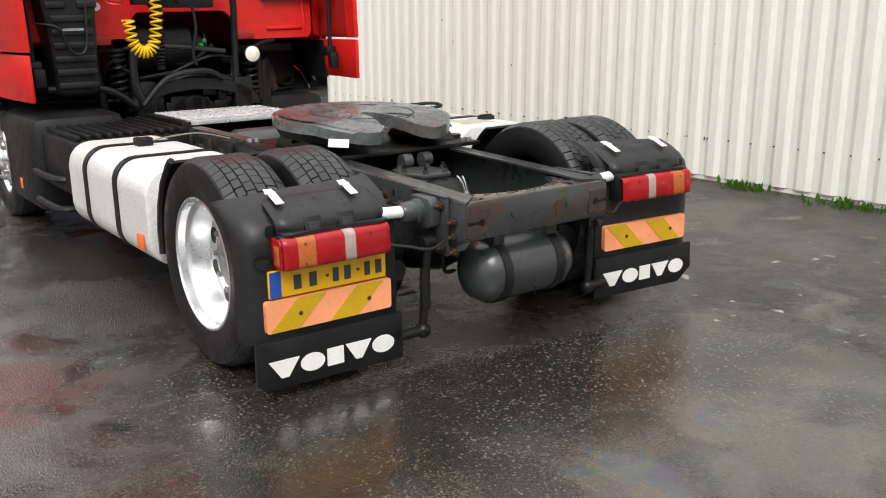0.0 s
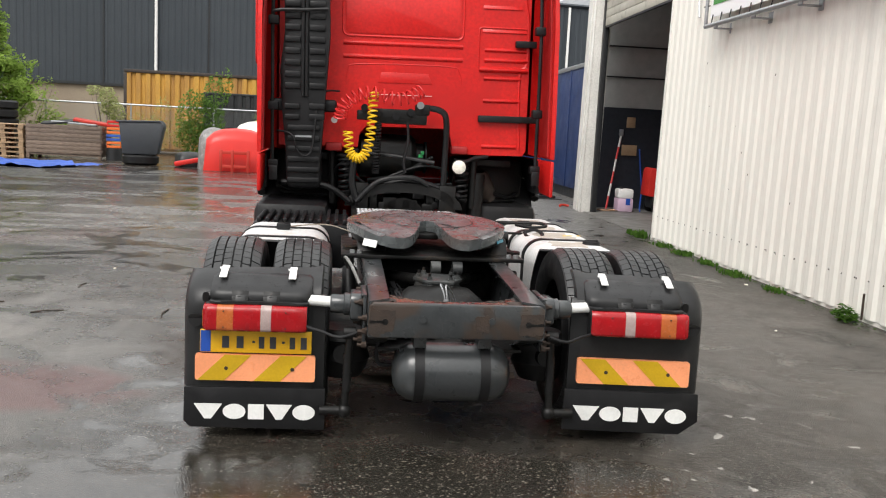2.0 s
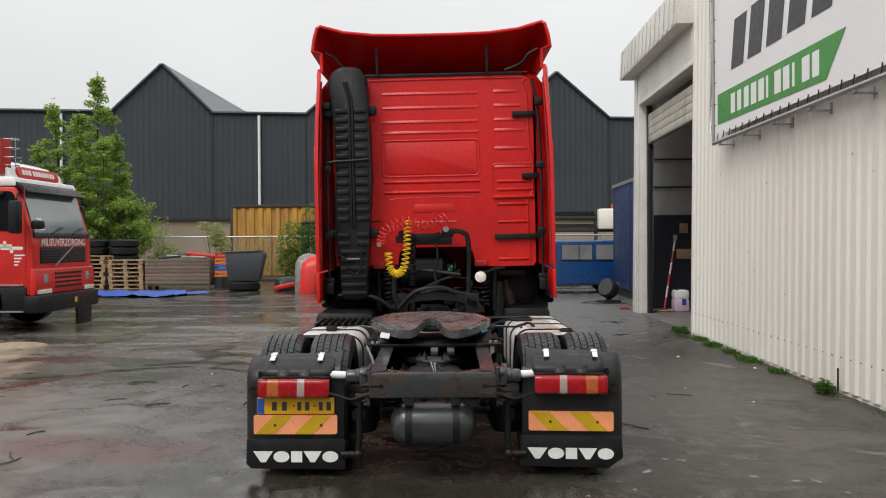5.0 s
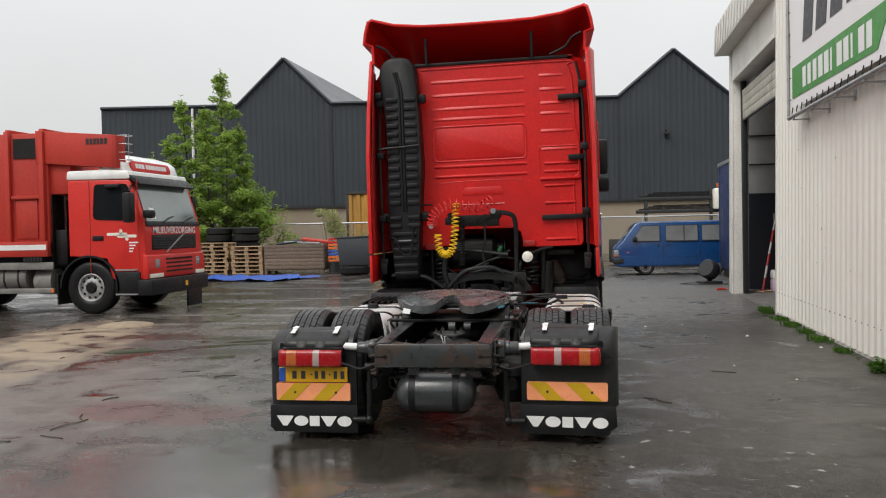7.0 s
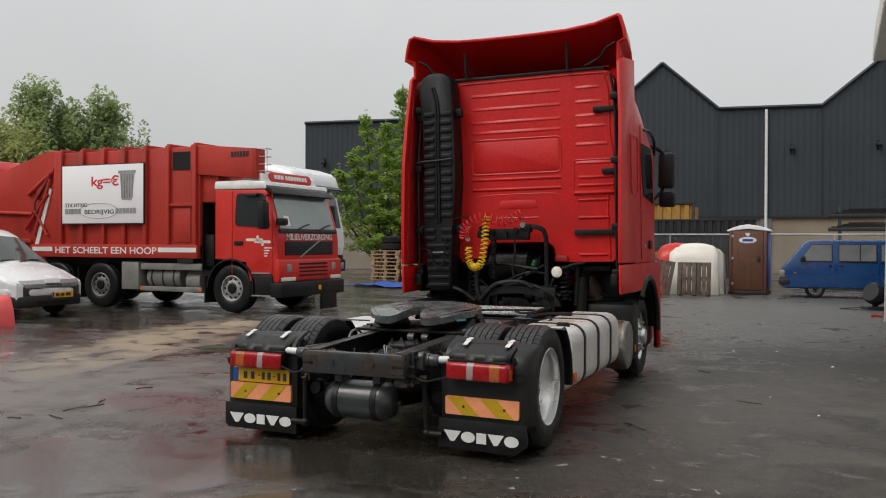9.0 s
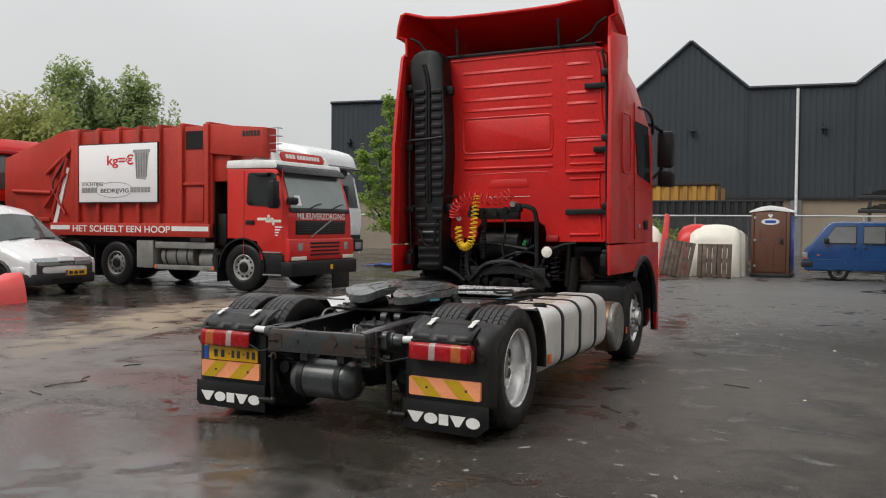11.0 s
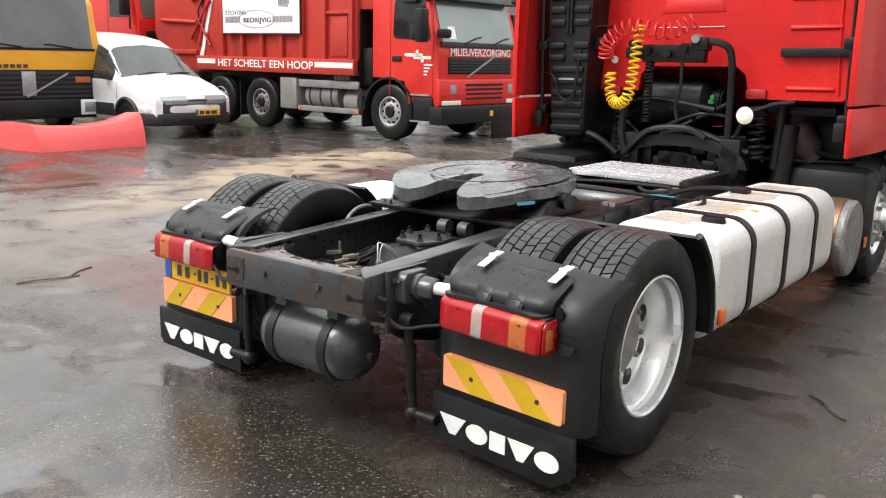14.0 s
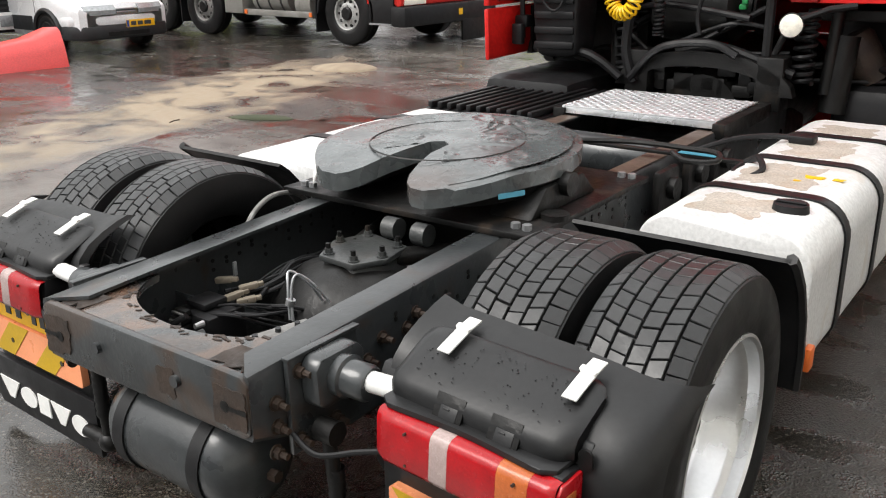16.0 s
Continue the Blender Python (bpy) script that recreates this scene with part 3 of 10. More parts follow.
# ---- the yard ----
bm = bmesh.new()
edge = [-600, -120, -40, -16, -6, 0, 6, 16, 40, 120, 600]
sheet(bm, [[(x, y, 0) for x in edge] for y in edge])
ground = setting("ground", bm, "ground", "wet brown-grey asphalt yard with puddles and rust stains")

WALL_X, WALL_END = 3.94, 8.75
LEANING = math.tan(radians(0.7))  # the yard falls a little towards the wall


def ribbed(u0, u1, pitch, deep, crest=0.45, slope=0.12):
    """The wavy line of a profiled sheet: pairs of place and depth."""
    out, u = [], u0
    while u < u1 - 1e-6:
        for f, d in ((0.0, 0.0), (slope, deep), (slope + crest, deep), (2 * slope + crest, 0.0)):
            out.append((min(u + f * pitch, u1), d))
        u += pitch
    return out + [(u1, 0.0)]


# white profiled wall along the yard, with its corner return
line = ribbed(3.103 - 0.2195 * 69.6, WALL_END, 0.2195, 0.021, 0.34, 0.20)
bm = bmesh.new()
sheet(bm, [[(WALL_X - d + LEANING * z, y, z) for y, d in line] for z in (0.04, 1.4, 2.8, 4.2, 7.2)])
prism(bm, [(WALL_X + 0.004, 0.0), (WALL_X + 0.16, 0.0), (WALL_X + 0.16 + LEANING * 7.2, 7.2), (WALL_X + 0.004 + LEANING * 7.2, 7.2)], "y", -12.1, WALL_END)
wall_east = setting("wall_east", bm, "white_wall", "white ribbed steel wall with grime at its foot", angle=20)
bm = bmesh.new()
prism(bm, [(WALL_X - 0.035, 0.0), (WALL_X + 0.17, 0.0), (WALL_X + 0.17 + LEANING * 7.2, 7.2), (WALL_X - 0.035 + LEANING * 7.2, 7.2)], "y", WALL_END, WALL_END + 0.05, 0.004)
setting("trim_corner", bm, "white_trim", "white folded corner strip of the wall")
screw_me = finish(rod(bmesh.new(), (0, 0, 0), (-0.007, 0, 0), 0.008, 0.005, 8), "screw", "bolt")
for k in range(46):
    part("screw", screw_me, "bolt", wall_east, m=pose(WALL_X - 0.021 + LEANING * 0.365, 3.103 + 0.2195 * (k - 19), 0.365))
rng = random.Random(50)
rust_me = finish(boxes((-0.002, 0, -0.006, 0.006, -0.006, 0.008), bevel=0.0008), "rust_spot", "bolt")
for k in range(34):
    y = 3.103 + 0.2195 * rng.randint(-20, 26) + rng.uniform(-0.03, 0.03)
    z = rng.choice((0.36, rng.uniform(0.7, 2.6)))
    part("rust_spot", rust_me, "bolt", wall_east, "small rust spot", pose(WALL_X - 0.021 + LEANING * z, y, z) @ Matrix.Diagonal((1, rng.uniform(0.5, 1.6), rng.uniform(0.5, 2.2), 1)))

# workshop: pier, lintel, eaves board and the inside
GX = 3.91


def inclined(bm):
    """The walls stand a little off square to the sloping yard."""
    for v in bm.verts:
        v.co.x += LEANING * v.co.z
    return bm


bm = boxes((GX, GX + 0.3, 13.10, 13.76, 0.0, 5.2), (GX, GX + 0.3, WALL_END + 0.05, 13.10, 4.40, 5.2),
           (GX + 0.18, GX + 0.3, WALL_END - 1.4, WALL_END + 0.05, 0.0, 5.2), bevel=0.004)
inclined(bm)
setting("wall_workshop", bm, "white_trim", "white painted pier and lintel round the open workshop door")
bm = inclined(boxes((GX - 0.02, GX - 0.004, 13.38, 13.43, 0, 5.1), (GX - 0.03, GX - 0.004, 13.10, 13.21, 0, 4.40), (GX - 0.03, GX - 0.004, WALL_END + 0.06, 13.10, 4.40, 4.48), bevel=0.003))
setting("trim_door", bm, "white_trim", "white trim strips on the workshop pier")
bm = bmesh.new()
prism(bm, [(GX - 0.22, 5.08), (GX - 0.18, 5.72), (GX - 0.14, 5.76), (GX + 0.4, 5.76), (GX + 0.4, 5.08)], "y", WALL_END + 0.055, 13.92, 0.006)
eaves = setting("eaves_workshop", bm, "white_trim", "white eaves board over the workshop door")
bm = bmesh.new()
for k in range(14):
    y = WALL_END + 0.25 + k * 0.37
    prism(bm, [(GX - 0.238, 5.11), (GX - 0.225, 5.11), (GX - 0.188, 5.70), (GX - 0.201, 5.70)], "y", y, y + 0.1)
part("board_rib", bm, "white_trim", eaves)
bm = boxes((GX + 0.3, 11.0, 14.45, 14.6, 0, 5.6), (10.9, 11.05, 7.0, 14.45, 0, 5.6), (GX + 0.3, 11.0, 6.9, 7.05, 0, 5.6))
setting("wall_inside_low", boxes((GX + 0.31, 10.88, 14.38, 14.44, 0.0, 2.12), (10.84, 10.89, 7.06, 14.37, 0.0, 2.12)), "navy_wall", "dark blue lower lining inside the workshop")
setting("wall_inside", bm, "grey_wall", "pale grey panelled wall inside the workshop")
setting("trim_inside", boxes((GX + 0.31, 10.86, 14.40, 14.445, 2.74, 2.77), (GX + 0.31, 10.86, 14.40, 14.445, 3.37, 3.40)), "dark", "dark joints between the lining panels")
setting("ceiling_workshop", boxes((GX + 0.2, 11.0, 7.0, 14.6, 5.6, 5.75)), "grey_wall", "workshop ceiling")
setting("floor_workshop", boxes((GX + 0.05, 11.0, 7.0, 14.5, -0.1, 0.012)), "concrete", "grey concrete workshop floor")

shutter = thing("roller_door", "dirty off-white sectional roller door half raised over the workshop opening", "door")
for k in range(4):
    z0 = 3.60 + k * 0.150
    part("door_panel", boxes((GX + 0.20, GX + 0.24, WALL_END + 0.08, 13.05, z0, z0 + 0.144), bevel=0.006), "shutter", shutter)
part("door_rail", boxes((GX + 0.18, GX + 0.28, 12.99, 13.09, 0.02, 4.38), bevel=0.004), "dark", shutter, "dark steel guide rail")
part("rubber_seal", boxes((GX + 0.2, GX + 0.24, WALL_END + 0.08, 13.05, 3.565, 3.595)), "dark", shutter, "black rubber bottom seal")

# banner on the wall
sign = thing("banner_sign", "large white banner with a green stripe, laced to a pipe frame", "sign", pose(3.80, 6.92, 3.01))
part("banner_sheet", boxes((-0.006, 0.0, -12.0, -0.02, 0.0, 3.4)), "banner", sign)
bm = bmesh.new()
prism(bm, [(-0.10, 0.15), (-3.80, 0.10), (-4.26, 0.51), (-0.10, 0.565)], "x", -0.012, -0.008)
part("stripe", bm, "green", sign, "green slanted stripe")
for k, w in enumerate((0.24, 0.22, 0.25, 0.27, 0.27, 0.09, 0.28, 0.26, 0.09, 0.28, 0.24)):
    y = -0.72 - k * 0.275
    part("print_bar", boxes((-0.0155, -0.0125, y - w * 0.72, y, 0.215 - 0.004 * k, 0.475 - 0.004 * k)), "banner", sign, "white printed bar")
for k in range(6):
    y = -0.72 - k * 0.68
    bm = bmesh.new()
    prism(bm, [(y, 0.80), (y - 0.5, 0.79), (y - 0.66, 1.42), (y - 0.16, 1.43)], "x", -0.012, -0.008)
    part("print_bar", bm, "print", sign, "dark grey printed block")
bm = bmesh.new()
rod(bm, (-0.03, 0.05, -0.10), (-0.03, -12.0, -0.10), 0.028)
rod(bm, (-0.03, 0.05, -0.10), (-0.03, 0.05, 3.4), 0.022)
part("pipe_frame", bm, "galv", sign, "grey steel pipe frame")
for k in range(11):
    y = -0.3 - k * 1.05
    bm = boxes((-0.045, 0.19, y - 0.045, y + 0.045, -0.16, -0.148), (-0.045, -0.03, y - 0.045, y + 0.045, -0.16, -0.09), (0.16, 0.19, y - 0.06, y + 0.06, -0.20, -0.08), bevel=0.003)
    part("bracket", bm, "galv", sign)
bm = bmesh.new()
rod(bm, (-0.033, 0, -0.125), (-0.012, 0, 0.03), 0.007, seg=6)
tie = finish(bm, "lace", "dark")
for k in range(44):
    part("lace", tie, "dark", sign, m=pose(0, -0.12 - k * 0.27, 0, 0, 0, 0))
for k in range(11):
    part("lace", tie, "dark", sign, m=pose(0, 0.02, 0.15 + k * 0.3, 90, 0, 0))

cable = thing("wall_cable", "thin grey cable hanging down the white wall", "cable",
              bm=tube(bmesh.new(), smooth_path([(3.95, 7.62, 7.0), (3.92, 7.68, 5.0), (3.92, 7.60, 4.1), (3.92, 7.66, 3.4), (3.90, 7.55, 3.1)]), 0.012, 6), material="galv")


# ---- far hall behind the yard ----
HALL = pose(-24.69, 37.355, 0, 0, 0, 8.82)
hall = thing("industrial_hall", "long slate-grey clad hall with gables and a pale brick base", "building", HALL)
EAVE, PEAK, BASE = 8.22, 10.65, 2.83
gables = ((7.28, 12.26), (16.99, 22.53), (27.37, 33.25), (37.6, 43.0))
prof = [(0, EAVE)]
for a, z in gables:
    prof += [(a, EAVE), ((a + z) / 2, PEAK), (z, EAVE)]
prof += [(52, EAVE)]


def height_at(u):
    for (a, ha), (z, hz) in zip(prof, prof[1:]):
        if a <= u <= z and z > a:
            return ha + (hz - ha) * (u - a) / (z - a)
    return EAVE


line = [(u, d) for u, d in ribbed(0, 52, 0.3, 0.02, 0.3, 0.14)]
for u, h in prof:
    line.append((u, 0.0))
line = sorted({round(u, 4): d for u, d in line}.items())
bm = bmesh.new()
sheet(bm, [[(u, -d, BASE) for u, d in line], [(u, -d, height_at(u)) for u, d in line]])
part("cladding", bm, "blue_grey", hall, angle=15)
part("brick_base", boxes((0.05, 52, 0.06, 0.4, 0, BASE + 0.1)), "brick", hall, "pale brick base wall")
part("end_wall", boxes((0.0, 0.2, 0.02, 45, 0, EAVE)), "blue_grey", hall)
bm = bmesh.new()
top = [(u, 0.0, h + 0.06) for u, h in prof]
sheet(bm, [top, [(u, 45.0, h) for u, _, h in top]])
part("roof", bm, "roof_grey", hall, "grey sheet roof with pitched gables")
# the first bay's roof flattens out towards the back
bm = bmesh.new()
sheet(bm, [[(9.77, 0.12, PEAK + 0.07), (12.26, 0.12, EAVE + 0.07)], [(9.95, 6.0, PEAK + 0.30), (14.6, 6.0, EAVE + 0.25)]], 0.05)
part("flat_slope", bm, "roof_grey", hall, "pale grey roof slope of the first bay")
for (a, ha), (z, hz) in zip(prof, prof[1:]):
    bm = bmesh.new()
    tube(bm, [(a, -0.08, ha + 0.02), (z, -0.08, hz + 0.02)], 0.09, 4)
    part("verge_trim", bm, "blue_grey", hall)
for k, u in enumerate((4.9, 14.6, 24.79, 35.2)):
    part("downpipe", tube(bmesh.new(), [(u, -0.14, BASE - 0.9), (u, -0.14, EAVE - 0.1)], 0.07, 8), "white", hall, "white rainwater pipe")
    part("base_pier", boxes((u - 0.25, u + 0.25, -0.05, 0.1, 0, BASE)), "roof_grey", hall)
for u, z in ((1.2, 5.9), (19.9, 6.1), (26.0, 6.1), (29.9, 6.2)):
    bm = boxes((u - 0.12, u + 0.12, -0.32, -0.04, z, z + 0.14), (u - 0.03, u + 0.03, -0.2, 0.0, z - 0.2, z + 0.3), bevel=0.02)
    part("floodlight", bm, "dark", hall, "dark wall floodlight")
for a, z in gables:
    for u in (a, z):
        part("seam_strip", boxes((u - 0.035, u + 0.035, -0.035, -0.021, BASE, EAVE - 0.05)), "dark", hall, "dark joint cover")
part("base_rail", boxes((0, 52, -0.09, -0.01, BASE - 0.1, BASE + 0.02)), "dark", hall)


# ---- fence ----
fence = thing("mesh_fence", "grey steel mesh fence with a top rail", "fence", pose(-24, 29.3, 0, 0, 0, 3.0))
part("top_rail", rod(bmesh.new(), (0, 0, 1.82), (46, 0, 1.82), 0.035, seg=8), "galv", fence)
for k in range(16):
    part("post", rod(bmesh.new(), (k * 3.0, 0, 0), (k * 3.0, 0, 1.87), 0.035, seg=8), "galv", fence)
verts, faces = [], []
for k in range(0, 700):
    for s in (1, -1):
        x0, x1 = k * 0.0657, k * 0.0657 + s * 1.0
        if x1 < 0 or x1 > 46:
            continue
        b0 = len(verts)
        verts += [(x0, 0.01 * s, 0.05), (x0 + 0.006, 0.01 * s, 0.05), (x1 + 0.006, 0.01 * s, 1.78), (x1, 0.01 * s, 1.78)]
        faces.append((b0, b0 + 1, b0 + 2, b0 + 3))
me = bpy.data.meshes.new("wire_mesh")
me.from_pydata(verts, [], faces)
me.materials.append(M["galv"])
tagged(part("wire_mesh", me, "galv", fence), kind="stuff")


# ---- trees and plants ----
def leaf_cloud(spots, leaf, count, seed, name, tilt=1.0):
    """Many small folded leaves scattered through clumps: rows of centre, radii."""
    rng = random.Random(seed)
    verts, faces = [], []
    weight = np.cumsum([s[1] * s[2] * s[3] for s in spots]).tolist()
    for _ in range(count):
        c, rx, ry, rz = rng.choices(spots, cum_weights=weight)[0]
        while True:
            p = Vector((rng.uniform(-1, 1), rng.uniform(-1, 1), rng.uniform(-1, 1)))
            if p.length < 1 and p.length > rng.uniform(0, 0.85):
                break
        p = Vector(c) + Vector((p.x * rx, p.y * ry, p.z * rz))
        a, b = rng.uniform(0, 6.283), rng.uniform(-0.9, 0.9) * tilt
        u = Vector((math.cos(a) * math.cos(b), math.sin(a) * math.cos(b), math.sin(b)))
        v = u.cross(Vector((rng.uniform(-0.6, 0.6), rng.uniform(-0.6, 0.6), 1))).normalized()
        s = leaf * rng.uniform(0.6, 1.35)
        k = len(verts)
        verts += [p - u * s, p + v * s * 0.45, p + u * s, p - v * s * 0.45]
        faces += [(k, k + 1, k + 2), (k, k + 2, k + 3)]
    me = bpy.data.meshes.new(name)
    me.from_pydata([tuple(v) for v in verts], [], faces)
    return me


def limbs(top, r, count, seed, spread, start=0.25, steep=1.0):
    """A bent, tapered trunk with rising limbs; returns the mesh and the limb ends."""
    rng = random.Random(seed)
    bm, ends = bmesh.new(), []
    pts = [Vector((0, 0, -0.1)), Vector((rng.uniform(-.05, .05) * top, rng.uniform(-.03, .03) * top, top * 0.5)), Vector((rng.uniform(-.05, .05) * top, 0, top * 0.97))]
    path = smooth_path(pts, 5)
    for a, b, k in zip(path, path[1:], range(99)):
        rod(bm, a, b, r * (1 - k / len(path) * 0.9), r * (1 - (k + 1) / len(path) * 0.9), 8)
    for k in range(count):
        f = start + (0.95 - start) * k / count
        base = path[min(int(f * len(path)), len(path) - 1)]
        a = k * 2.4 + rng.uniform(-0.4, 0.4)
        reach = spread * (1.15 - f) * rng.uniform(0.7, 1.2)
        end = base + Vector((math.cos(a) * reach, math.sin(a) * reach, reach * rng.uniform(0.5, 1.1) * steep))
        mid = base.lerp(end, 0.5) + Vector((0, 0, -0.06 * reach))
        rod(bm, base, mid, r * 0.42 * (1.1 - f), r * 0.26 * (1.1 - f), 6)
        rod(bm, mid, end, r * 0.26 * (1.1 - f), r * 0.06, 6)
        ends += [mid, end]
    return bm, ends, path


def tree(name, label, m, top, r, spread, leaf, count, material, seed, start=0.25, n=16, clump=0.5, squat=1.0, steep=1.0):
    t = thing(name, label, "tree", m)
    bm, ends, path = limbs(top, r, n, seed, spread, start, steep)
    part("trunk", bm, "bark", t)
    rng = random.Random(seed + 5)
    spots = [(e, clump * rng.uniform(0.6, 1.2) * spread * 0.5, clump * rng.uniform(0.6, 1.2) * spread * 0.5, clump * rng.uniform(0.5, 1.0) * spread * 0.42 * squat) for e in ends]
    spots += [(p, spread * 0.16, spread * 0.16, spread * 0.22) for p in path[int(len(path) * max(start, 0.4)):]]
    me = leaf_cloud(spots, leaf, count, seed + 9, "crown")
    me.materials.append(M[material])
    part("crown", me, material, t)
    return t


def young_tree(label, m, seed):
    """Several upright leaders, each with sprays that shorten to a point."""
    t = thing("young_tree", label, "tree", m)
    rng = random.Random(seed)
    bm, spots = bmesh.new(), []
    u, w = Vector((0.92, 0.38, 0)), Vector((-0.38, 0.92, 0))
    for across, deep, top, reach in ((0.1, 0.0, 8.05, 1.7), (-1.5, 0.2, 6.95, 1.45), (-0.6, -0.5, 6.5, 1.2), (0.8, 0.5, 5.9, 1.5), (0.3, -1.2, 5.5, 1.4), (-0.7, 1.3, 5.8, 1.4), (1.0, -0.4, 4.4, 1.3), (-2.0, -0.3, 5.3, 1.6), (-2.7, 0.3, 4.6, 1.2)):
        foot = u * across * 0.12 + w * deep * 0.12 + Vector((0, 0, -0.1))
        tip = u * across + w * deep + Vector((0, 0, top))
        path = smooth_path([foot, foot.lerp(tip, 0.45) + (u * across + w * deep) * 0.25, tip], 5)
        for a, b, k in zip(path, path[1:], range(99)):
            rod(bm, a, b, 0.07 * (1 - k / len(path) * 0.9), 0.07 * (1 - (k + 1) / len(path) * 0.9), 7)
        count = int(top * 5)
        for k in range(count):
            f = 0.14 + 0.86 * k / count
            at = f * (len(path) - 1)
            base = path[int(at)].lerp(path[min(int(at) + 1, len(path) - 1)], at % 1)
            a = k * 2.4 + rng.uniform(-0.5, 0.5)
            far = (0.10 + reach * min(1, 1.45 * (1 - f)) ** 1.15) * rng.uniform(0.55, 1.2)
            end = base + Vector((math.cos(a) * far, math.sin(a) * far, far * rng.uniform(0.15, 0.6)))
            mid = base.lerp(end, 0.55) + Vector((0, 0, 0.10 * far))
            rod(bm, base, mid, 0.016, 0.010, 5), rod(bm, mid, end, 0.010, 0.003, 5)
            for q, s in ((base.lerp(mid, 0.6), 0.15), (mid, 0.20), (mid.lerp(end, 0.5), 0.20), (end, 0.16)):
                s *= rng.uniform(0.7, 1.25)
                spots.append((q - Vector((0, 0, 0.05)), s * 1.4, s * 1.4, s * 0.85))
        spots += [(p, 0.10, 0.10, 0.30) for p in path[-3:]]
    part("trunk", bm, "bark", t)
    me = leaf_cloud(spots, 0.082, 33000, seed + 9, "crown", 0.8)
    me.materials.append(M["leaf"])
    part("crown", me, "leaf", t)


young_tree("bright green young broadleaf tree with a ragged pointed crown", pose(-14.1, 28.4, 0), 3)
tree("bush_tree", "bright green leafy bush growing against the fence", pose(-12.6, 28.5, 0), 3.0, 0.06, 1.3, 0.09, 3500, "leaf", 8, 0.05, 14, 0.75)
for k, (x, y, top, s) in enumerate(((-51.6, 42, 11.8, 4.0), (-48.6, 46, 11.3, 3.6), (-49.8, 44, 10.8, 3.2), (-65.2, 39.5, 14.6, 4.4), (-66, 36, 14.0, 5.2), (-71, 27, 13.6, 5.6))):
    tree("poplar", "tall grey-green poplar with a dense clumped crown, far off", pose(x, y, 0), top, 0.3, s, 0.20, 10000, "leaf_dark", 20 + k, 0.08, 46, 0.42, 2.4, 1.5)
for k, (x, y, top, s) in enumerate(((-60, 33, 9.0, 5.0), (-56, 26, 8.0, 5.0), (-66, 22, 9.0, 5.5), (-50, 37, 8.5, 4.5), (-72, 14, 9.5, 6.0), (-64, 12, 8.5, 6.0), (-58.5, 41.5, 8.6, 3.6), (-60, 4, 9.0, 6))):
    tree("far_tree", "olive green spring tree in the belt beyond the yard", pose(x, y, 0), top, 0.22, s, 0.21, 8200, "leaf_olive", 60 + k, 0.03, 18, 0.9, 1.3)


def shrub(label, m, spots, leaf, count, material, seed, stems=9):
    t = thing("shrub", label, "plant", m)
    bm, rng = bmesh.new(), random.Random(seed)
    for k in range(stems):
        s = rng.choice(spots)
        rod(bm, (rng.uniform(-.15, .15), rng.uniform(-.1, .1), 0), Vector(s[0]) + Vector((rng.uniform(-.5, .5) * s[1], rng.uniform(-.5, .5) * s[2], rng.uniform(-.2, .9) * s[3])), 0.012, 0.004, 5)
    part("stem", bm, "bark", t)
    me = leaf_cloud(spots, leaf, count, seed, "foliage")
    me.materials.append(M[material])
    part("foliage", me, material, t)
    return t


shrub("climbing green shrub on the yard fence", pose(-6.0, 28.3, 0) @ Matrix.Diagonal((0.8, 1, 1, 1)), [((-0.5, 0, 1.3), 0.8, 0.5, 1.2), ((0, 0, 1.2), 0.9, 0.4, 1.1), ((0.4, 0, 2.2), 0.5, 0.3, 0.9), ((-0.6, 0, 0.7), 0.8, 0.4, 0.7), ((0.9, 0, 2.6), 0.3, 0.2, 0.7)], 0.075, 3600, "leaf_ivy", 31)
shrub("small pale blossoming shrub behind the crates", pose(-9.45, 28.6, 0), [((0, 0, 1.9), 0.35, 0.3, 0.5), ((-0.45, 0, 2.25), 0.3, 0.2, 0.2), ((0.3, 0, 1.5), 0.3, 0.3, 0.4)], 0.06, 1100, "leaf_pale", 32)
shrub("thin green weeds standing behind the crates", pose(-12.3, 28.9, 0), [((0, 0, 1.4), 0.9, 0.3, 1.0), ((0.8, 0, 1.8), 0.3, 0.2, 0.9), ((-1.2, 0, 1.6), 0.4, 0.2, 1.0)], 0.05, 1300, "leaf", 33)
shrub("low green scrub along the fence foot", pose(-8.4, 28.9, 0), [((0, 0, 0.8), 1.2, 0.3, 0.8), ((-1.0, 0, 1.3), 0.5, 0.2, 0.9), ((0.8, 0, 1.4), 0.4, 0.2, 0.8)], 0.05, 1300, "leaf_olive", 34)
shrub("green shrub beside the wheel-less cab shells", pose(-3.6, 28.0, 0), [((0, 0, 0.7), 0.8, 0.4, 0.7), ((-0.4, 0, 1.2), 0.4, 0.3, 0.6)], 0.06, 1000, "leaf", 35)


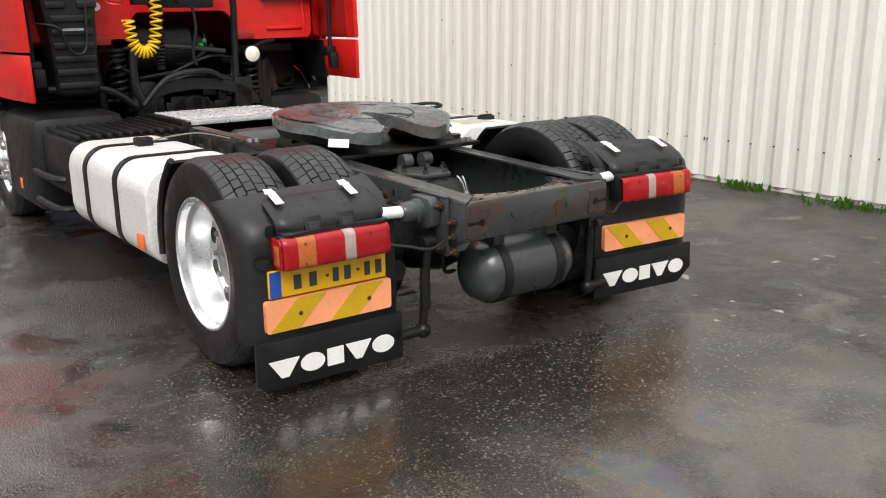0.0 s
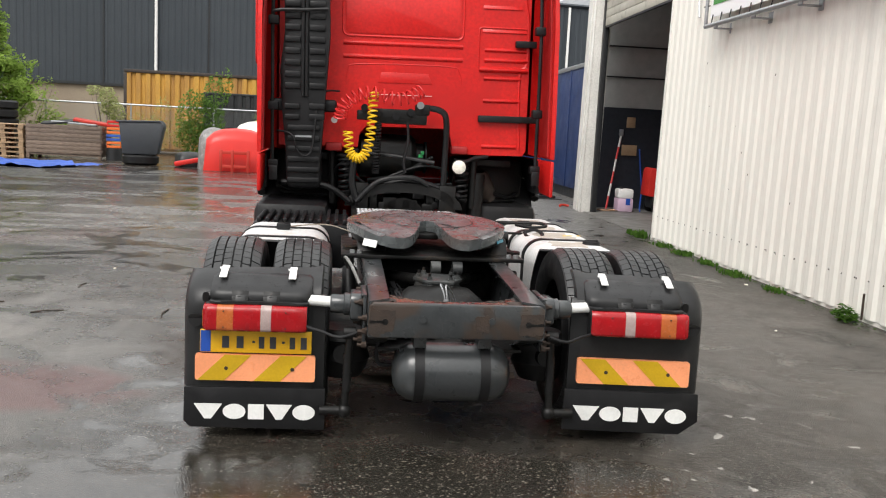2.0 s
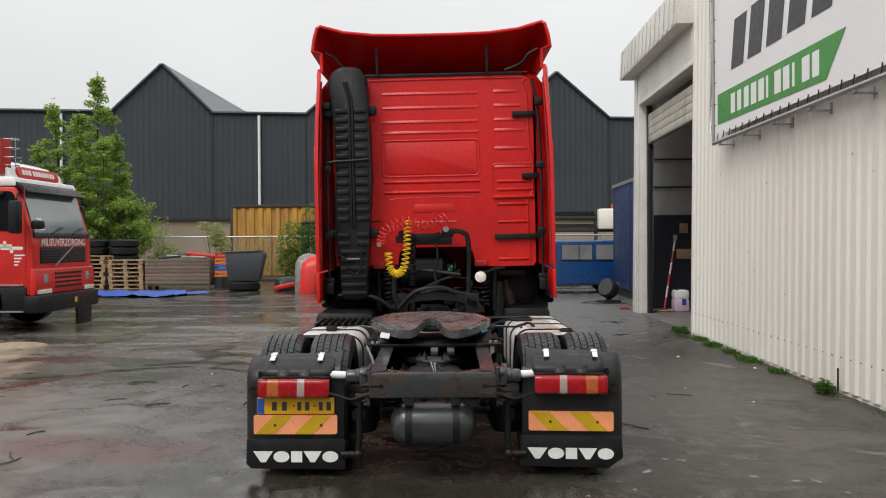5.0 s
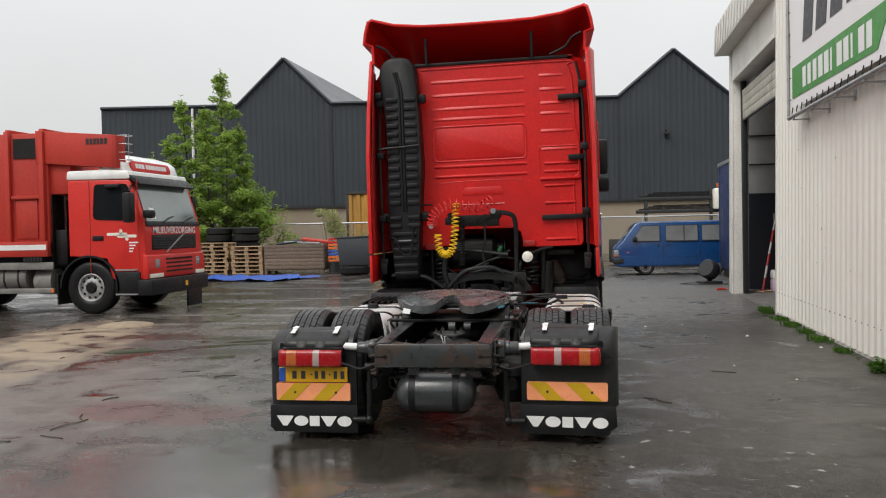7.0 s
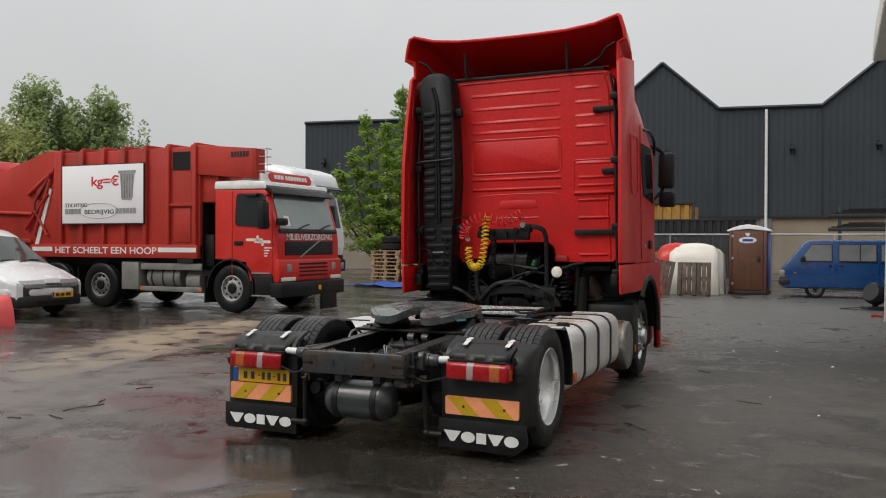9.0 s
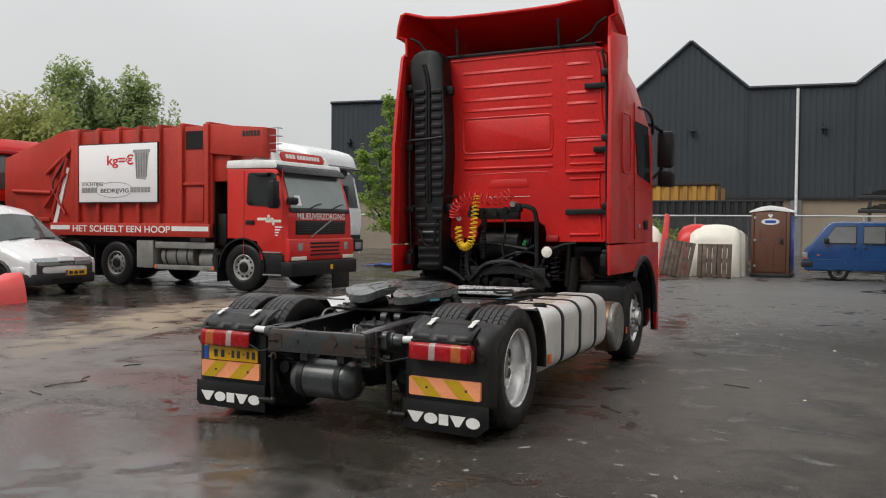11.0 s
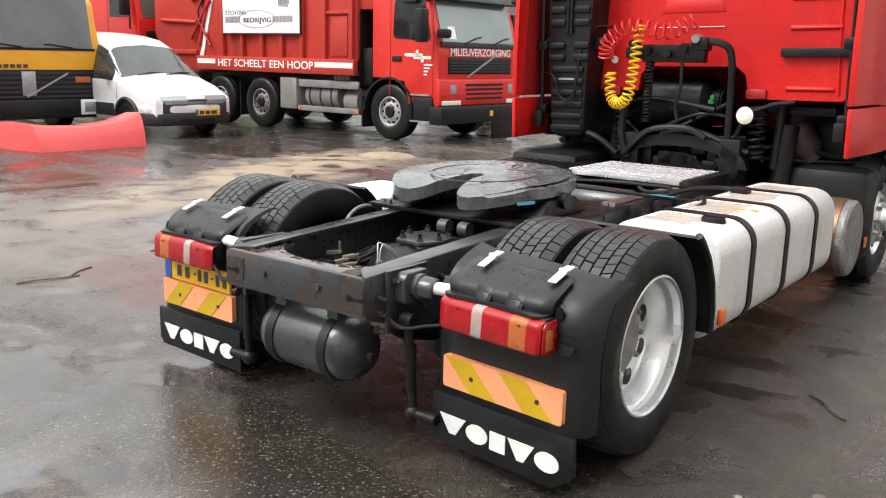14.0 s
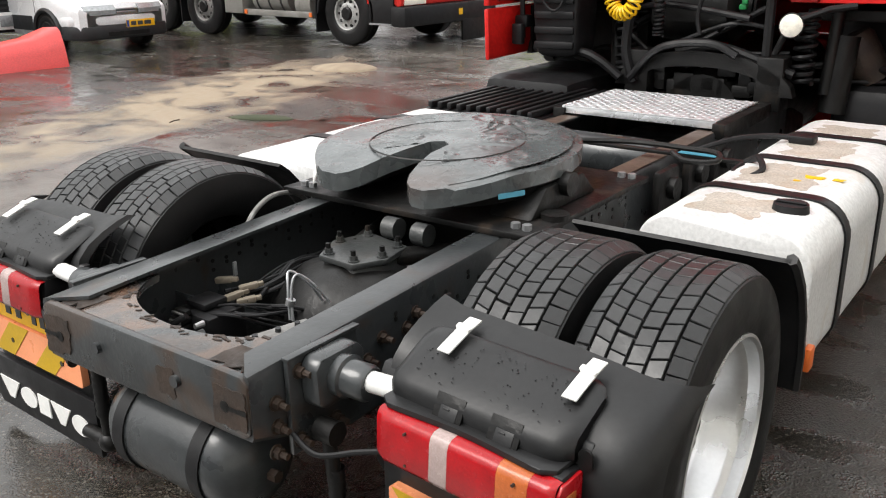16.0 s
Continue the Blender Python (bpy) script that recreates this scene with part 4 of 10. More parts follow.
def tuft(label, m, w, h, count, seed):
    """A clump of grass blades and weed leaves."""
    rng = random.Random(seed)
    verts, faces = [], []
    for _ in range(count):
        x, y = rng.gauss(0, w * 0.35), rng.gauss(0, w * 0.35)
        a, s, lean = rng.uniform(0, 6.28), h * rng.uniform(0.35, 1.1), rng.uniform(0.05, 0.6)
        d = Vector((math.cos(a), math.sin(a), 0))
        side = Vector((-d.y, d.x, 0)) * (0.006 + 0.012 * rng.random())
        p = Vector((x, y * 0.5, 0))
        q, t = p + d * s * lean * 0.4 + Vector((0, 0, s * 0.6)), p + d * s * lean + Vector((0, 0, s))
        k = len(verts)
        verts += [p - side, p + side, q + side, q - side, t]
        faces += [(k, k + 1, k + 2, k + 3), (k + 3, k + 2, k + 4)]
    me = bpy.data.meshes.new("weed_tuft")
    me.from_pydata([tuple(v) for v in verts], [], faces)
    me.materials.append(M["leaf_weed"])
    ob = new("weed_tuft", me)
    ob.matrix_basis = m
    return tagged(ob, label, "plant", "weeds along the wall foot", "stuff")


for k, (y, w, h, c) in enumerate(((9.0, 0.22, 0.12, 110), (9.5, 0.26, 0.08, 90), (5.6, 0.35, 0.06, 110), (6.4, 0.3, 0.05, 90), (7.2, 0.35, 0.06, 110), (8.0, 0.3, 0.06, 90), (4.6, 0.3, 0.05, 80), (1.55, 0.3, 0.07, 90), (0.6, 0.4, 0.06, 90), (-0.5, 0.3, 0.07, 80))):
    tuft("green weed tuft at the foot of the white wall", pose(WALL_X - 0.11, y, 0.0, 0, 0, 90), w, h, c, 200 + k)
rng = random.Random(77)
verts, faces = [], []
for _ in range(700):
    y = rng.uniform(-4, 9.0)
    x, h = WALL_X - 0.05 - abs(rng.gauss(0, 0.05)), rng.uniform(0.004, 0.014)
    k, a = len(verts), rng.uniform(0, 6.28)
    verts += [(x - 0.008 * math.cos(a), y - 0.008 * math.sin(a), 0), (x + 0.008 * math.cos(a), y + 0.008 * math.sin(a), 0), (x + 0.02 * math.sin(a), y + 0.02 * math.cos(a), h)]
    faces.append((k, k + 1, k + 2))
me = bpy.data.meshes.new("moss_strip")
me.from_pydata(verts, [], faces)
me.materials.append(M["leaf_weed"])
tagged(new("moss_strip", me), "thin strip of moss and grass along the wall foot", "plant", kind="stuff")

# low leafy weed at the sheet joint
me = leaf_cloud([((0, 0, 0.05), 0.10, 0.15, 0.05), ((0.02, 0.06, 0.09), 0.06, 0.08, 0.05), ((-0.05, -0.08, 0.03), 0.06, 0.08, 0.03)], 0.024, 420, 61, "leafy_weed", 0.6)
me.materials.append(M["leaf_weed"])
weed = new("leafy_weed", me)
weed.matrix_basis = pose(WALL_X - 0.14, 3.2, 0.0)
tagged(weed, "low dark green leafy weed at the wall foot", "plant", kind="stuff")
setting("trim_joint", boxes((WALL_X - 0.062, WALL_X - 0.045, 3.085, 3.095, 0.03, 0.26)), "bolt", "dark lifted edge of a wall sheet")
# an assumed wall on the far side of the yard, out of view behind the camera
setting("wall_south", boxes((-34, 18, -30.4, -30.0, 0, 7.5)), "blue_grey", "plain slate-grey wall added out of view behind the camera")


# ---- the tractor unit ----
TR = 0.440  # tyre radius
truck = thing("tractor_unit", "red tractor unit with a bare dark chassis and silver tanks, parked", "truck", pose(0, 0, 0, 0, 0, 1.3))


def tyre_body(r=TR, w=0.285, rim=0.266):
    k = w / 2
    return lathe(bmesh.new(), [(rim, -k * 0.80), (rim + 0.02, -k * 0.97), (rim + 0.09, -k * 1.02), (r - 0.055, -k * 0.995), (r - 0.026, -k * 0.95), (r - 0.017, -k * 0.8), (r - 0.010, 0),
                               (r - 0.017, k * 0.8), (r - 0.026, k * 0.95), (r - 0.055, k * 0.995), (rim + 0.09, k * 1.02), (rim + 0.02, k * 0.97), (rim, k * 0.80)], 56)


def tread_blocks(r=TR, w=0.272, seed=1):
    """Staggered tread blocks in six close rows round the tyre, one mesh."""
    rng, verts, faces = random.Random(seed), [], []
    cuts = (-0.492, -0.325, -0.165, 0.0, 0.165, 0.325, 0.492)
    n, gap = 60, 0.0055
    step = 2 * math.pi / n
    for j in range(6):
        a, z = cuts[j] * w + gap / 2, cuts[j + 1] * w - gap / 2
        for i in range(n):
            t0 = (i + (0.5 if j % 2 else 0.0) + rng.uniform(-0.03, 0.03)) * step
            t1 = t0 + step * (0.925 if j in (1, 4) else 0.935)
            skew = (0.22 if j in (1, 4) else 0.14) * (1 if j < 3 else -1) * step
            top, low = r - rng.uniform(0, 0.0008), r - 0.013
            k = len(verts)
            for rad, inset in ((low, 0.0), (top - 0.002, 0.0), (top, 0.0016)):
                for u, t, du, dt in ((a, t0, 1, 1), (z, t0 + skew, -1, 1), (z, t1 + skew, -1, -1), (a, t1, 1, -1)):
                    rr = rad - 0.020 * max(0.0, abs(u) / w - 0.36) / 0.13
                    t += dt * inset / r
                    verts.append((u + du * inset, rr * math.cos(t), rr * math.sin(t)))
            faces.append((k + 8, k + 9, k + 10, k + 11))
            for q in (0, 4):
                faces += [(k + q + e, k + q + (e + 1) % 4, k + q + 4 + (e + 1) % 4, k + q + 4 + e) for e in range(4)]
    me = bpy.data.meshes.new("tread")
    me.from_pydata(verts, [], faces)
    me.materials.append(M["tread"])
    return me


tyre_me = finish(tyre_body(), "wheel", "rubber", 50)
tread_me = tread_blocks()
# deep dished rim of a twin wheel, seen from the outside (+x)
bowl = [(0.272, 0.112), (0.282, 0.124), (0.280, 0.136), (0.272, 0.138), (0.266, 0.130), (0.262, 0.100), (0.248, 0.090), (0.242, 0.080), (0.238, 0.050), (0.231, 0.036), (0.228, 0.012), (0.223, 0.001), (0.213, -0.003), (0.150, 0.004), (0.132, 0.010)]
rim_deep = finish(lathe(bmesh.new(), bowl, 56), "rim", "alu", 28)
rim_face = finish(lathe(bmesh.new(), [(0.280, 0.105), (0.290, 0.125), (0.284, 0.134), (0.272, 0.12), (0.262, 0.06), (0.250, 0.045), (0.225, 0.06), (0.195, 0.105), (0.165, 0.125), (0.14, 0.128)], 56), "rim", "alu", 50)
hub_deep = finish(lathe(bmesh.new(), [(0.134, 0.009), (0.125, 0.013), (0.105, 0.017), (0.09, 0.020), (0.0, 0.021)], 32), "hub", "dirty_rim", 40)
hub_face = finish(lathe(bmesh.new(), [(0.142, 0.124), (0.135, 0.14), (0.09, 0.15), (0.08, 0.185), (0.0, 0.19)], 32), "hub", "alu", 40)
nut_me = finish(rod(bmesh.new(), (0, 0, 0), (0.035, 0, 0), 0.017, 0.012, 6), "wheel_nut", "steel")
nut_dark = finish(rod(bmesh.new(), (0, 0, 0), (0.018, 0, 0), 0.014, 0.012, 6), "wheel_nut", "dirty_rim")
vent_me = finish(lathe(bmesh.new(), [(0.036, -0.004), (0.036, 0.003), (0.0, 0.003)], 18), "rim_hole", "grease")


def truck_wheel(parent, m, kind, flip=False):
    """One tyre with its tread, rim, hub, nuts and holes; the outside is +x, or -x when flipped."""
    turn = pose(0, 0, 0, 0, 0, 180) if flip else Matrix.Identity(4)
    w = part("wheel", tyre_me, "rubber", parent, "black tyre on a silver rim", m @ turn)
    part("tread", tread_me, "tread", w, "worn black tread blocks")
    if kind == "inner":
        return w
    deep = kind == "twin"
    part("rim", rim_deep if deep else rim_face, "alu", w, "silver painted steel rim")
    part("hub", hub_deep if deep else hub_face, "dirty_rim" if deep else "alu", w)
    for k in range(10):
        a = 2 * math.pi * k / 10
        part("wheel_nut", nut_dark if deep else nut_me, "dirty_rim" if deep else "steel", w, m=pose(0.002 if deep else 0.126, 0.145 * math.cos(a), 0.152 * math.sin(a)))
    for k in range(8):
        a = 2 * math.pi * (k + 0.5) / 8
        r, x = (0.186, -0.0005) if deep else (0.208, 0.086)
        part("rim_hole", vent_me, "grease", w, "dark hand hole", pose(x, r * math.cos(a), r * math.sin(a)) @ Matrix.Diagonal((1, 1, 1, 1)))
    return w


AX_R, AX_F = 0.588, 4.40
for s in (1, -1):
    truck_wheel(truck, pose(1.055 if s > 0 else -1.045, AX_R, TR - 0.005), "twin", s < 0)
    truck_wheel(truck, pose(0.742 if s > 0 else -0.712, AX_R, TR - 0.005), "inner", s < 0)
    truck_wheel(truck, pose(s * 1.03, AX_F, TR - 0.005), "front", s < 0)

# frame: channel rails that rise a little towards the front
def drawn(bm, outline, stations):
    """A closed outline of (x, z) drawn along y through stations of (y, lift)."""
    rings = [[bm.verts.new((x, y, z + lift)) for x, z in outline] for y, lift in stations]
    k = len(outline)
    for A, B in zip(rings, rings[1:]):
        for i in range(k):
            bm.faces.new((A[i], B[i], B[(i + 1) % k], A[(i + 1) % k]))
    bm.faces.new(rings[0]), bm.faces.new(rings[-1][::-1])
    bmesh.ops.recalc_face_normals(bm, faces=bm.faces)
    return bm


def ragged_outline(cx, cz, w, h, seed, n=34, rough=0.3):
    """A closed uneven outline round cx, cz."""
    out = []
    for k in range(n):
        a = 2 * math.pi * k / n
        p = Vector((math.cos(a), math.sin(a), seed * 7.3))
        r = 1 + rough * noise.noise(p * 1.6) + rough * 0.6 * noise.noise(p * 5.0)
        box_r = 1 / max(abs(math.cos(a)), abs(math.sin(a)), 0.72)
        out.append((cx + 0.5 * w * r * box_r * math.cos(a) * 0.86, cz + 0.5 * h * r * box_r * math.sin(a) * 0.86))
    return out


def lift_at(y):
    return -0.010 + 0.038 * min(1.0, max(0.0, (y + 0.183) / 1.033)) + 0.004 * min(1.0, max(0.0, (y - 0.85) / 2.9))


for s in (1, -1):
    channel = [(0.302, 0.722), (0.386, 0.722), (0.394, 0.719), (0.398, 0.711), (0.398, 0.451), (0.392, 0.441), (0.302, 0.440), (0.302, 0.450), (0.386, 0.452), (0.386, 0.711), (0.302, 0.712)]
    bm = drawn(bmesh.new(), [(s * x, z) for x, z in channel], [(y, lift_at(y)) for y in (-0.178, 0.14, 0.30, 0.85, 2.0, 3.75)])
    for v in bm.verts:  # the web tapers up to the end of the rail
        if v.co.y < -0.17 and v.co.z < 0.5:
            v.co.z += 0.118
    for v in bm.verts:  # the flange is cut back slantwise at its end
        if v.co.y < -0.17 and abs(v.co.x) < 0.35 and v.co.z > 0.65:
            v.co.y += 0.075
    rail = part("frame_rail", bm, "chassis", truck, "dark grey painted frame rail, rusty on its top", angle=30)
    x0, x1 = sorted((s * 0.308, s * 0.392))
    part("worn_strip", boxes((x0, x1, 1.70, 2.64, 0.7525, 0.7550)), "rail_rust", rail, "brown rusty upper flange")
    hole = finish(rod(bmesh.new(), (-0.0022, 0, 0), (0.0022, 0, 0), 0.007, seg=8), "bolt_hole", "grease")
    for k in range(26):
        for z in (0.66, 0.63 if k % 2 else 0.675):
            y = 0.32 + k * 0.055
            part("bolt_hole", hole, "grease", rail, m=pose(s * 0.398, y, z - 0.02 * (k % 3) + lift_at(y)))
            if k < 14:
                part("bolt_hole", hole, "grease", rail, m=pose(s * 0.386, y, z - 0.02 * (k % 3) + lift_at(y)))
rear = bmesh.new()
arc = [(0.315 * math.cos(radians(a)), 0.13 - 0.205 * math.sin(radians(a))) for a in range(0, 181, 9)]
prism(rear, [(-0.383, -0.158), (0.383, -0.158), (0.383, 0.13)] + arc + [(-0.383, 0.13)], "z", 0.676, 0.697, 0.004)
cross = part("rear_crossmember", rear, "worn_top", truck, "dark grey rear crossmember, flaking to rust along its upper edge")
face = bmesh.new()
prism(face, [(-0.396, 0.567), (-0.37, 0.550), (0.37, 0.550), (0.396, 0.567), (0.396, 0.690), (0.375, 0.708), (-0.375, 0.708), (-0.396, 0.690)], "y", -0.185, -0.160, 0.008)
part("crossmember_face", face, "worn_face", cross)
for x0, x1 in ((-0.40, -0.27), (0.24, 0.36)):  # lifted, rotten paint where the rails end
    rows = []
    for i in range(7):
        x = x0 + (x1 - x0) * i / 6
        rows.append([(x, y, 0.699 + 0.012 * max(0.0, noise.noise(Vector((x * 22, y * 22, 3)))) + (0.006 if j in (0, 4) and i % 2 else 0.0)) for j, y in enumerate((-0.165 + 0.012 * (i % 3), -0.14, -0.11, -0.08, -0.055 - 0.01 * (i % 2)))])
    part("lifted_paint", sheet(bmesh.new(), rows, 0.002), "rust", cross, "lifted rusty paint", angle=20)
for s in (1, -1):
    bm = bmesh.new()
    prism(bm, [(max(-0.394, min(0.394, x)), z) for x, z in ragged_outline(s * 0.335, 0.622, 0.125, 0.120, 3 + s, 40, 0.22)], "y", -0.1875, -0.1848)
    part("rust_patch", bm, "rust", cross, "bare rusted steel patch")
    bm = bmesh.new()
    prism(bm, [(max(-0.393, min(0.393, x)), z) for x, z in ragged_outline(s * 0.362, 0.622, 0.075, 0.012, 9 + s, 26, 0.5)], "y", -0.1895, -0.1876)
    part("tow_slot", bm, "grease", cross, "torn dark slot")
    part("tow_hole", rod(bmesh.new(), (s * 0.322, -0.187, 0.622), (s * 0.322, -0.1895, 0.622), 0.014, seg=14), "grease", cross, "dark round hole")
    part("bolt_head", rod(bmesh.new(), (s * 0.155, -0.185, 0.635), (s * 0.155, -0.196, 0.635), 0.015, seg=12), "chassis", cross)
bm = bmesh.new()
prism(bm, ragged_outline(0.115, 0.622, 0.075, 0.085, 21, 34, 0.3), "y", -0.187, -0.1848)
part("rust_patch", bm, "rust", cross, "bare rusted steel patch")
flakes, rng = bmesh.new(), random.Random(4)
for k in range(40):
    a = rng.choice((rng.uniform(12, 70), rng.uniform(70, 168)))
    r = rng.uniform(1.01, 1.12)
    p = Vector((0.315 * r * math.cos(radians(a)), 0.13 - 0.205 * r * math.sin(radians(a)), 0.6985))
    turned_box(flakes, (rng.uniform(0.008, 0.03), rng.uniform(0.004, 0.012), 0.0015), Matrix.Translation(p) @ pose(0, 0, 0, rng.uniform(-8, 8), rng.uniform(-8, 8), rng.uniform(-40, 40)))
tagged(part("rust_flake", flakes, "rust", cross, "loose flakes of rust"), kind="stuff")
for y in (1.25, 2.35, 3.3):
    part("crossmember", boxes((-0.385, 0.385, y - 0.05, y + 0.05, 0.46, 0.70), bevel=0.008), "grease", truck)

# rear air tank below the crossmember
tank = part("air_tank", lathe(bmesh.new(), [(0.0, -0.275), (0.06, -0.268), (0.105, -0.245), (0.132, -0.20), (0.136, -0.17), (0.136, 0.17), (0.132, 0.20), (0.105, 0.245), (0.06, 0.268), (0.0, 0.275)], 40, pose(0, -0.03, 0.36)), "chassis", truck, "dark grey compressed air tank hanging below the frame", angle=60)
for x in (-0.155, 0.145):
    part("strap", lathe(bmesh.new(), [(0.137, -0.022), (0.1415, -0.022), (0.1415, 0.022), (0.137, 0.022)], 40, pose(x, -0.03, 0.36), True), "black", tank, "black clamping strap")
    part("hanger", boxes((x - 0.03, x + 0.03, -0.10, 0.02, 0.485, 0.57), bevel=0.004), "chassis", tank)
part("drain_plug", rod(bmesh.new(), (0.265, -0.03, 0.345), (0.30, -0.03, 0.345), 0.016, seg=6), "bolt", tank)
part("air_pipe", tube(bmesh.new(), smooth_path([(-0.27, 0.06, 0.36), (-0.33, 0.05, 0.37), (-0.34, 0.05, 0.45), (-0.28, 0.08, 0.54), (-0.2, 0.12, 0.60)]), 0.009), "black", tank)

# axle, suspension and pipework between the rails
axle = part("rear_axle", lathe(bmesh.new(), [(0.075, -0.60), (0.085, -0.45), (0.085, -0.30), (0.20, -0.16), (0.235, 0.0), (0.20, 0.16), (0.085, 0.30), (0.085, 0.45), (0.075, 0.60)], 28, pose(0, AX_R, TR)), "grease", truck, "greasy black rear axle", angle=60)
lid = [(-0.075, 0.53), (0.07, 0.52), (0.125, 0.62), (0.10, 0.75), (-0.09, 0.79), (-0.135, 0.66)]
bm = bmesh.new()
prism(bm, lid, "z", 0.668, 0.688, 0.006)
cover = part("axle_cover", bm, "axle_paint", axle, "grey cast cover with bolts")
bm = bmesh.new()
mid_x = sum(x for x, _ in lid) / 6
prism(bm, [(mid_x + (x - mid_x) * 0.92, 0.65 + (y - 0.65) * 0.92) for x, y in lid], "z", 0.50, 0.668, 0.012)
for v in bm.verts:  # the casting widens downwards
    if v.co.z < 0.56:
        v.co.x, v.co.y = mid_x + (v.co.x - mid_x) * 1.35, 0.65 + (v.co.y - 0.65) * 1.25
part("axle_casting", bm, "axle_paint", axle)
for x, y in ((-0.055, 0.555), (0.055, 0.545), (0.10, 0.625), (-0.105, 0.66), (0.08, 0.725), (-0.07, 0.755)):
    part("stay_washer", rod(bmesh.new(), (x, y, 0.688), (x, y, 0.692), 0.018, seg=14), "axle_paint", axle)
    part("stay_bolt", rod(bmesh.new(), (x, y, 0.690), (x, y, 0.706), 0.013, seg=6), "axle_paint", axle)
    part("stay_stud", rod(bmesh.new(), (x, y, 0.706), (x, y, 0.722), 0.008, seg=8), "grease", axle)
for x in (0.0, 0.12):
    part("stay_bush", rod(bmesh.new(), (x - 0.026, 0.80, 0.715), (x + 0.026, 0.80, 0.715), 0.036, seg=18), "axle_paint", axle)
for s in (1, -1):
    part("v_stay", rod(bmesh.new(), (s * 0.08, 0.70, 0.66), (s * 0.36, 1.3, 0.60), 0.03), "grease", truck)
    bm = lathe(bmesh.new(), [(0.0, -0.12), (0.11, -0.12), (0.135, -0.07), (0.12, -0.02), (0.138, 0.03), (0.12, 0.08), (0.10, 0.12), (0.0, 0.12)], 22, pose(s * 0.5, 0.34, 0.36) @ pose(0, 0, 0, 0, 90, 0))
    part("air_bellow", bm, "rubber", truck, "black rubber air spring")
    link = part("anti_roll_link", rod(bmesh.new(), (s * 0.470, -0.02, 0.52), (s * 0.485, 0.0, 0.17), 0.018), "grease", truck, "greasy black vertical link rod")
    part("link_eye", rod(bmesh.new(), (s * 0.445, -0.02, 0.530), (s * 0.50, -0.02, 0.530), 0.030, seg=20), "grease", link)
    part("link_eye", rod(bmesh.new(), (s * 0.47, 0.0, 0.155), (s * 0.60, 0.0, 0.155), 0.022), "grease", link)
    part("link_eye", ball(bmesh.new(), (s * 0.485, 0, 0.155), 0.034), "grease", link)
    part("link_gaiter", lathe(bmesh.new(), [(0.019, k * 0.012 - 0.09) if k % 2 else (0.022, k * 0.012 - 0.09) for k in range(16)], 14, pose(s * 0.478, -0.01, 0.34) @ pose(0, 0, 0, 0, 90, 0)), "rubber", link)
    part("trailing_arm", tube(bmesh.new(), [(s * 0.50, 0.16, 0.38), (s * 0.5, 0.5, 0.33), (s * 0.45, 1.4, 0.48)], 0.045, 12), "grease", truck)
    part("shock_absorber", rod(bmesh.new(), (s * 0.47, 0.85, 0.30), (s * 0.47, 1.05, 0.66), 0.04), "black", truck)
    # mudguard bracket on the rail, with its bolts and tube
    br = part("guard_bracket", boxes((min(s * 0.402, s * 0.417), max(s * 0.402, s * 0.417), -0.08, 0.15, 0.475, 0.715), bevel=0.003), "chassis", truck, "bolted bracket plate")
    bm = bmesh.new()
    prism(bm, [(-0.045, 0.60), (-0.02, 0.585), (0.08, 0.585), (0.11, 0.61), (0.115, 0.69), (0.09, 0.715), (-0.03, 0.715), (-0.05, 0.69)], "x", s * 0.418, s * 0.475, 0.012)
    part("bracket_casting", bm, "chassis", br, "speckled grey casting")
    part("plate_edge", boxes((min(s * 0.402, s * 0.424), max(s * 0.402, s * 0.424), -0.085, 0.155, 0.714, 0.722), bevel=0.002), "chassis", br)
    part("tube_sleeve", lathe(bmesh.new(), [(0.0, 0.0), (0.050, 0.0), (0.052, 0.03), (0.044, 0.035), (0.044, 0.085), (0.038, 0.095), (0.0, 0.095)], 24, pose(s * 0.47, 0.03, 0.655, 0, 0, 0 if s > 0 else 180)), "chassis", br, "dark steel sleeve")
    part("support_tube", rod(bmesh.new(), (s * 0.555, 0.03, 0.662), (s * 0.74, 0.03, 0.672), 0.025), "white", br, "white painted support tube")
    nut = bmesh.new()
    rod(nut, (0, 0, 0), (s * 0.004, 0, 0), 0.019, seg=12), rod(nut, (s * 0.004, 0, 0), (s * 0.020, 0, 0), 0.014, seg=6), rod(nut, (s * 0.020, 0, 0), (s * 0.040, 0, 0), 0.008, seg=8)
    nut = finish(nut, "bolt", "bolt")
    for y, z in ((-0.06, 0.51), (0.0, 0.50), (0.06, 0.51), (-0.05, 0.68), (0.02, 0.70), (0.08, 0.69), (0.12, 0.62), (0.12, 0.55), (-0.11, 0.56), (-0.11, 0.62), (-0.12, 0.50), (0.20, 0.60), (0.26, 0.64), (0.36, 0.63), (0.42, 0.56), (0.40, 0.66)):
        part("bolt", nut, "bolt", br, "rusty bolt", pose(s * (0.417 if y < 0.15 and y > -0.09 else 0.40), y, z))
    part("lamp_cable", tube(bmesh.new(), smooth_path([(s * 0.44, -0.1, 0.55), (s * 0.52, -0.11, 0.53), (s * 0.6, -0.07, 0.545), (s * 0.67, -0.04, 0.56), (s * 0.70, -0.02, 0.58)]), 0.007), "black", br)

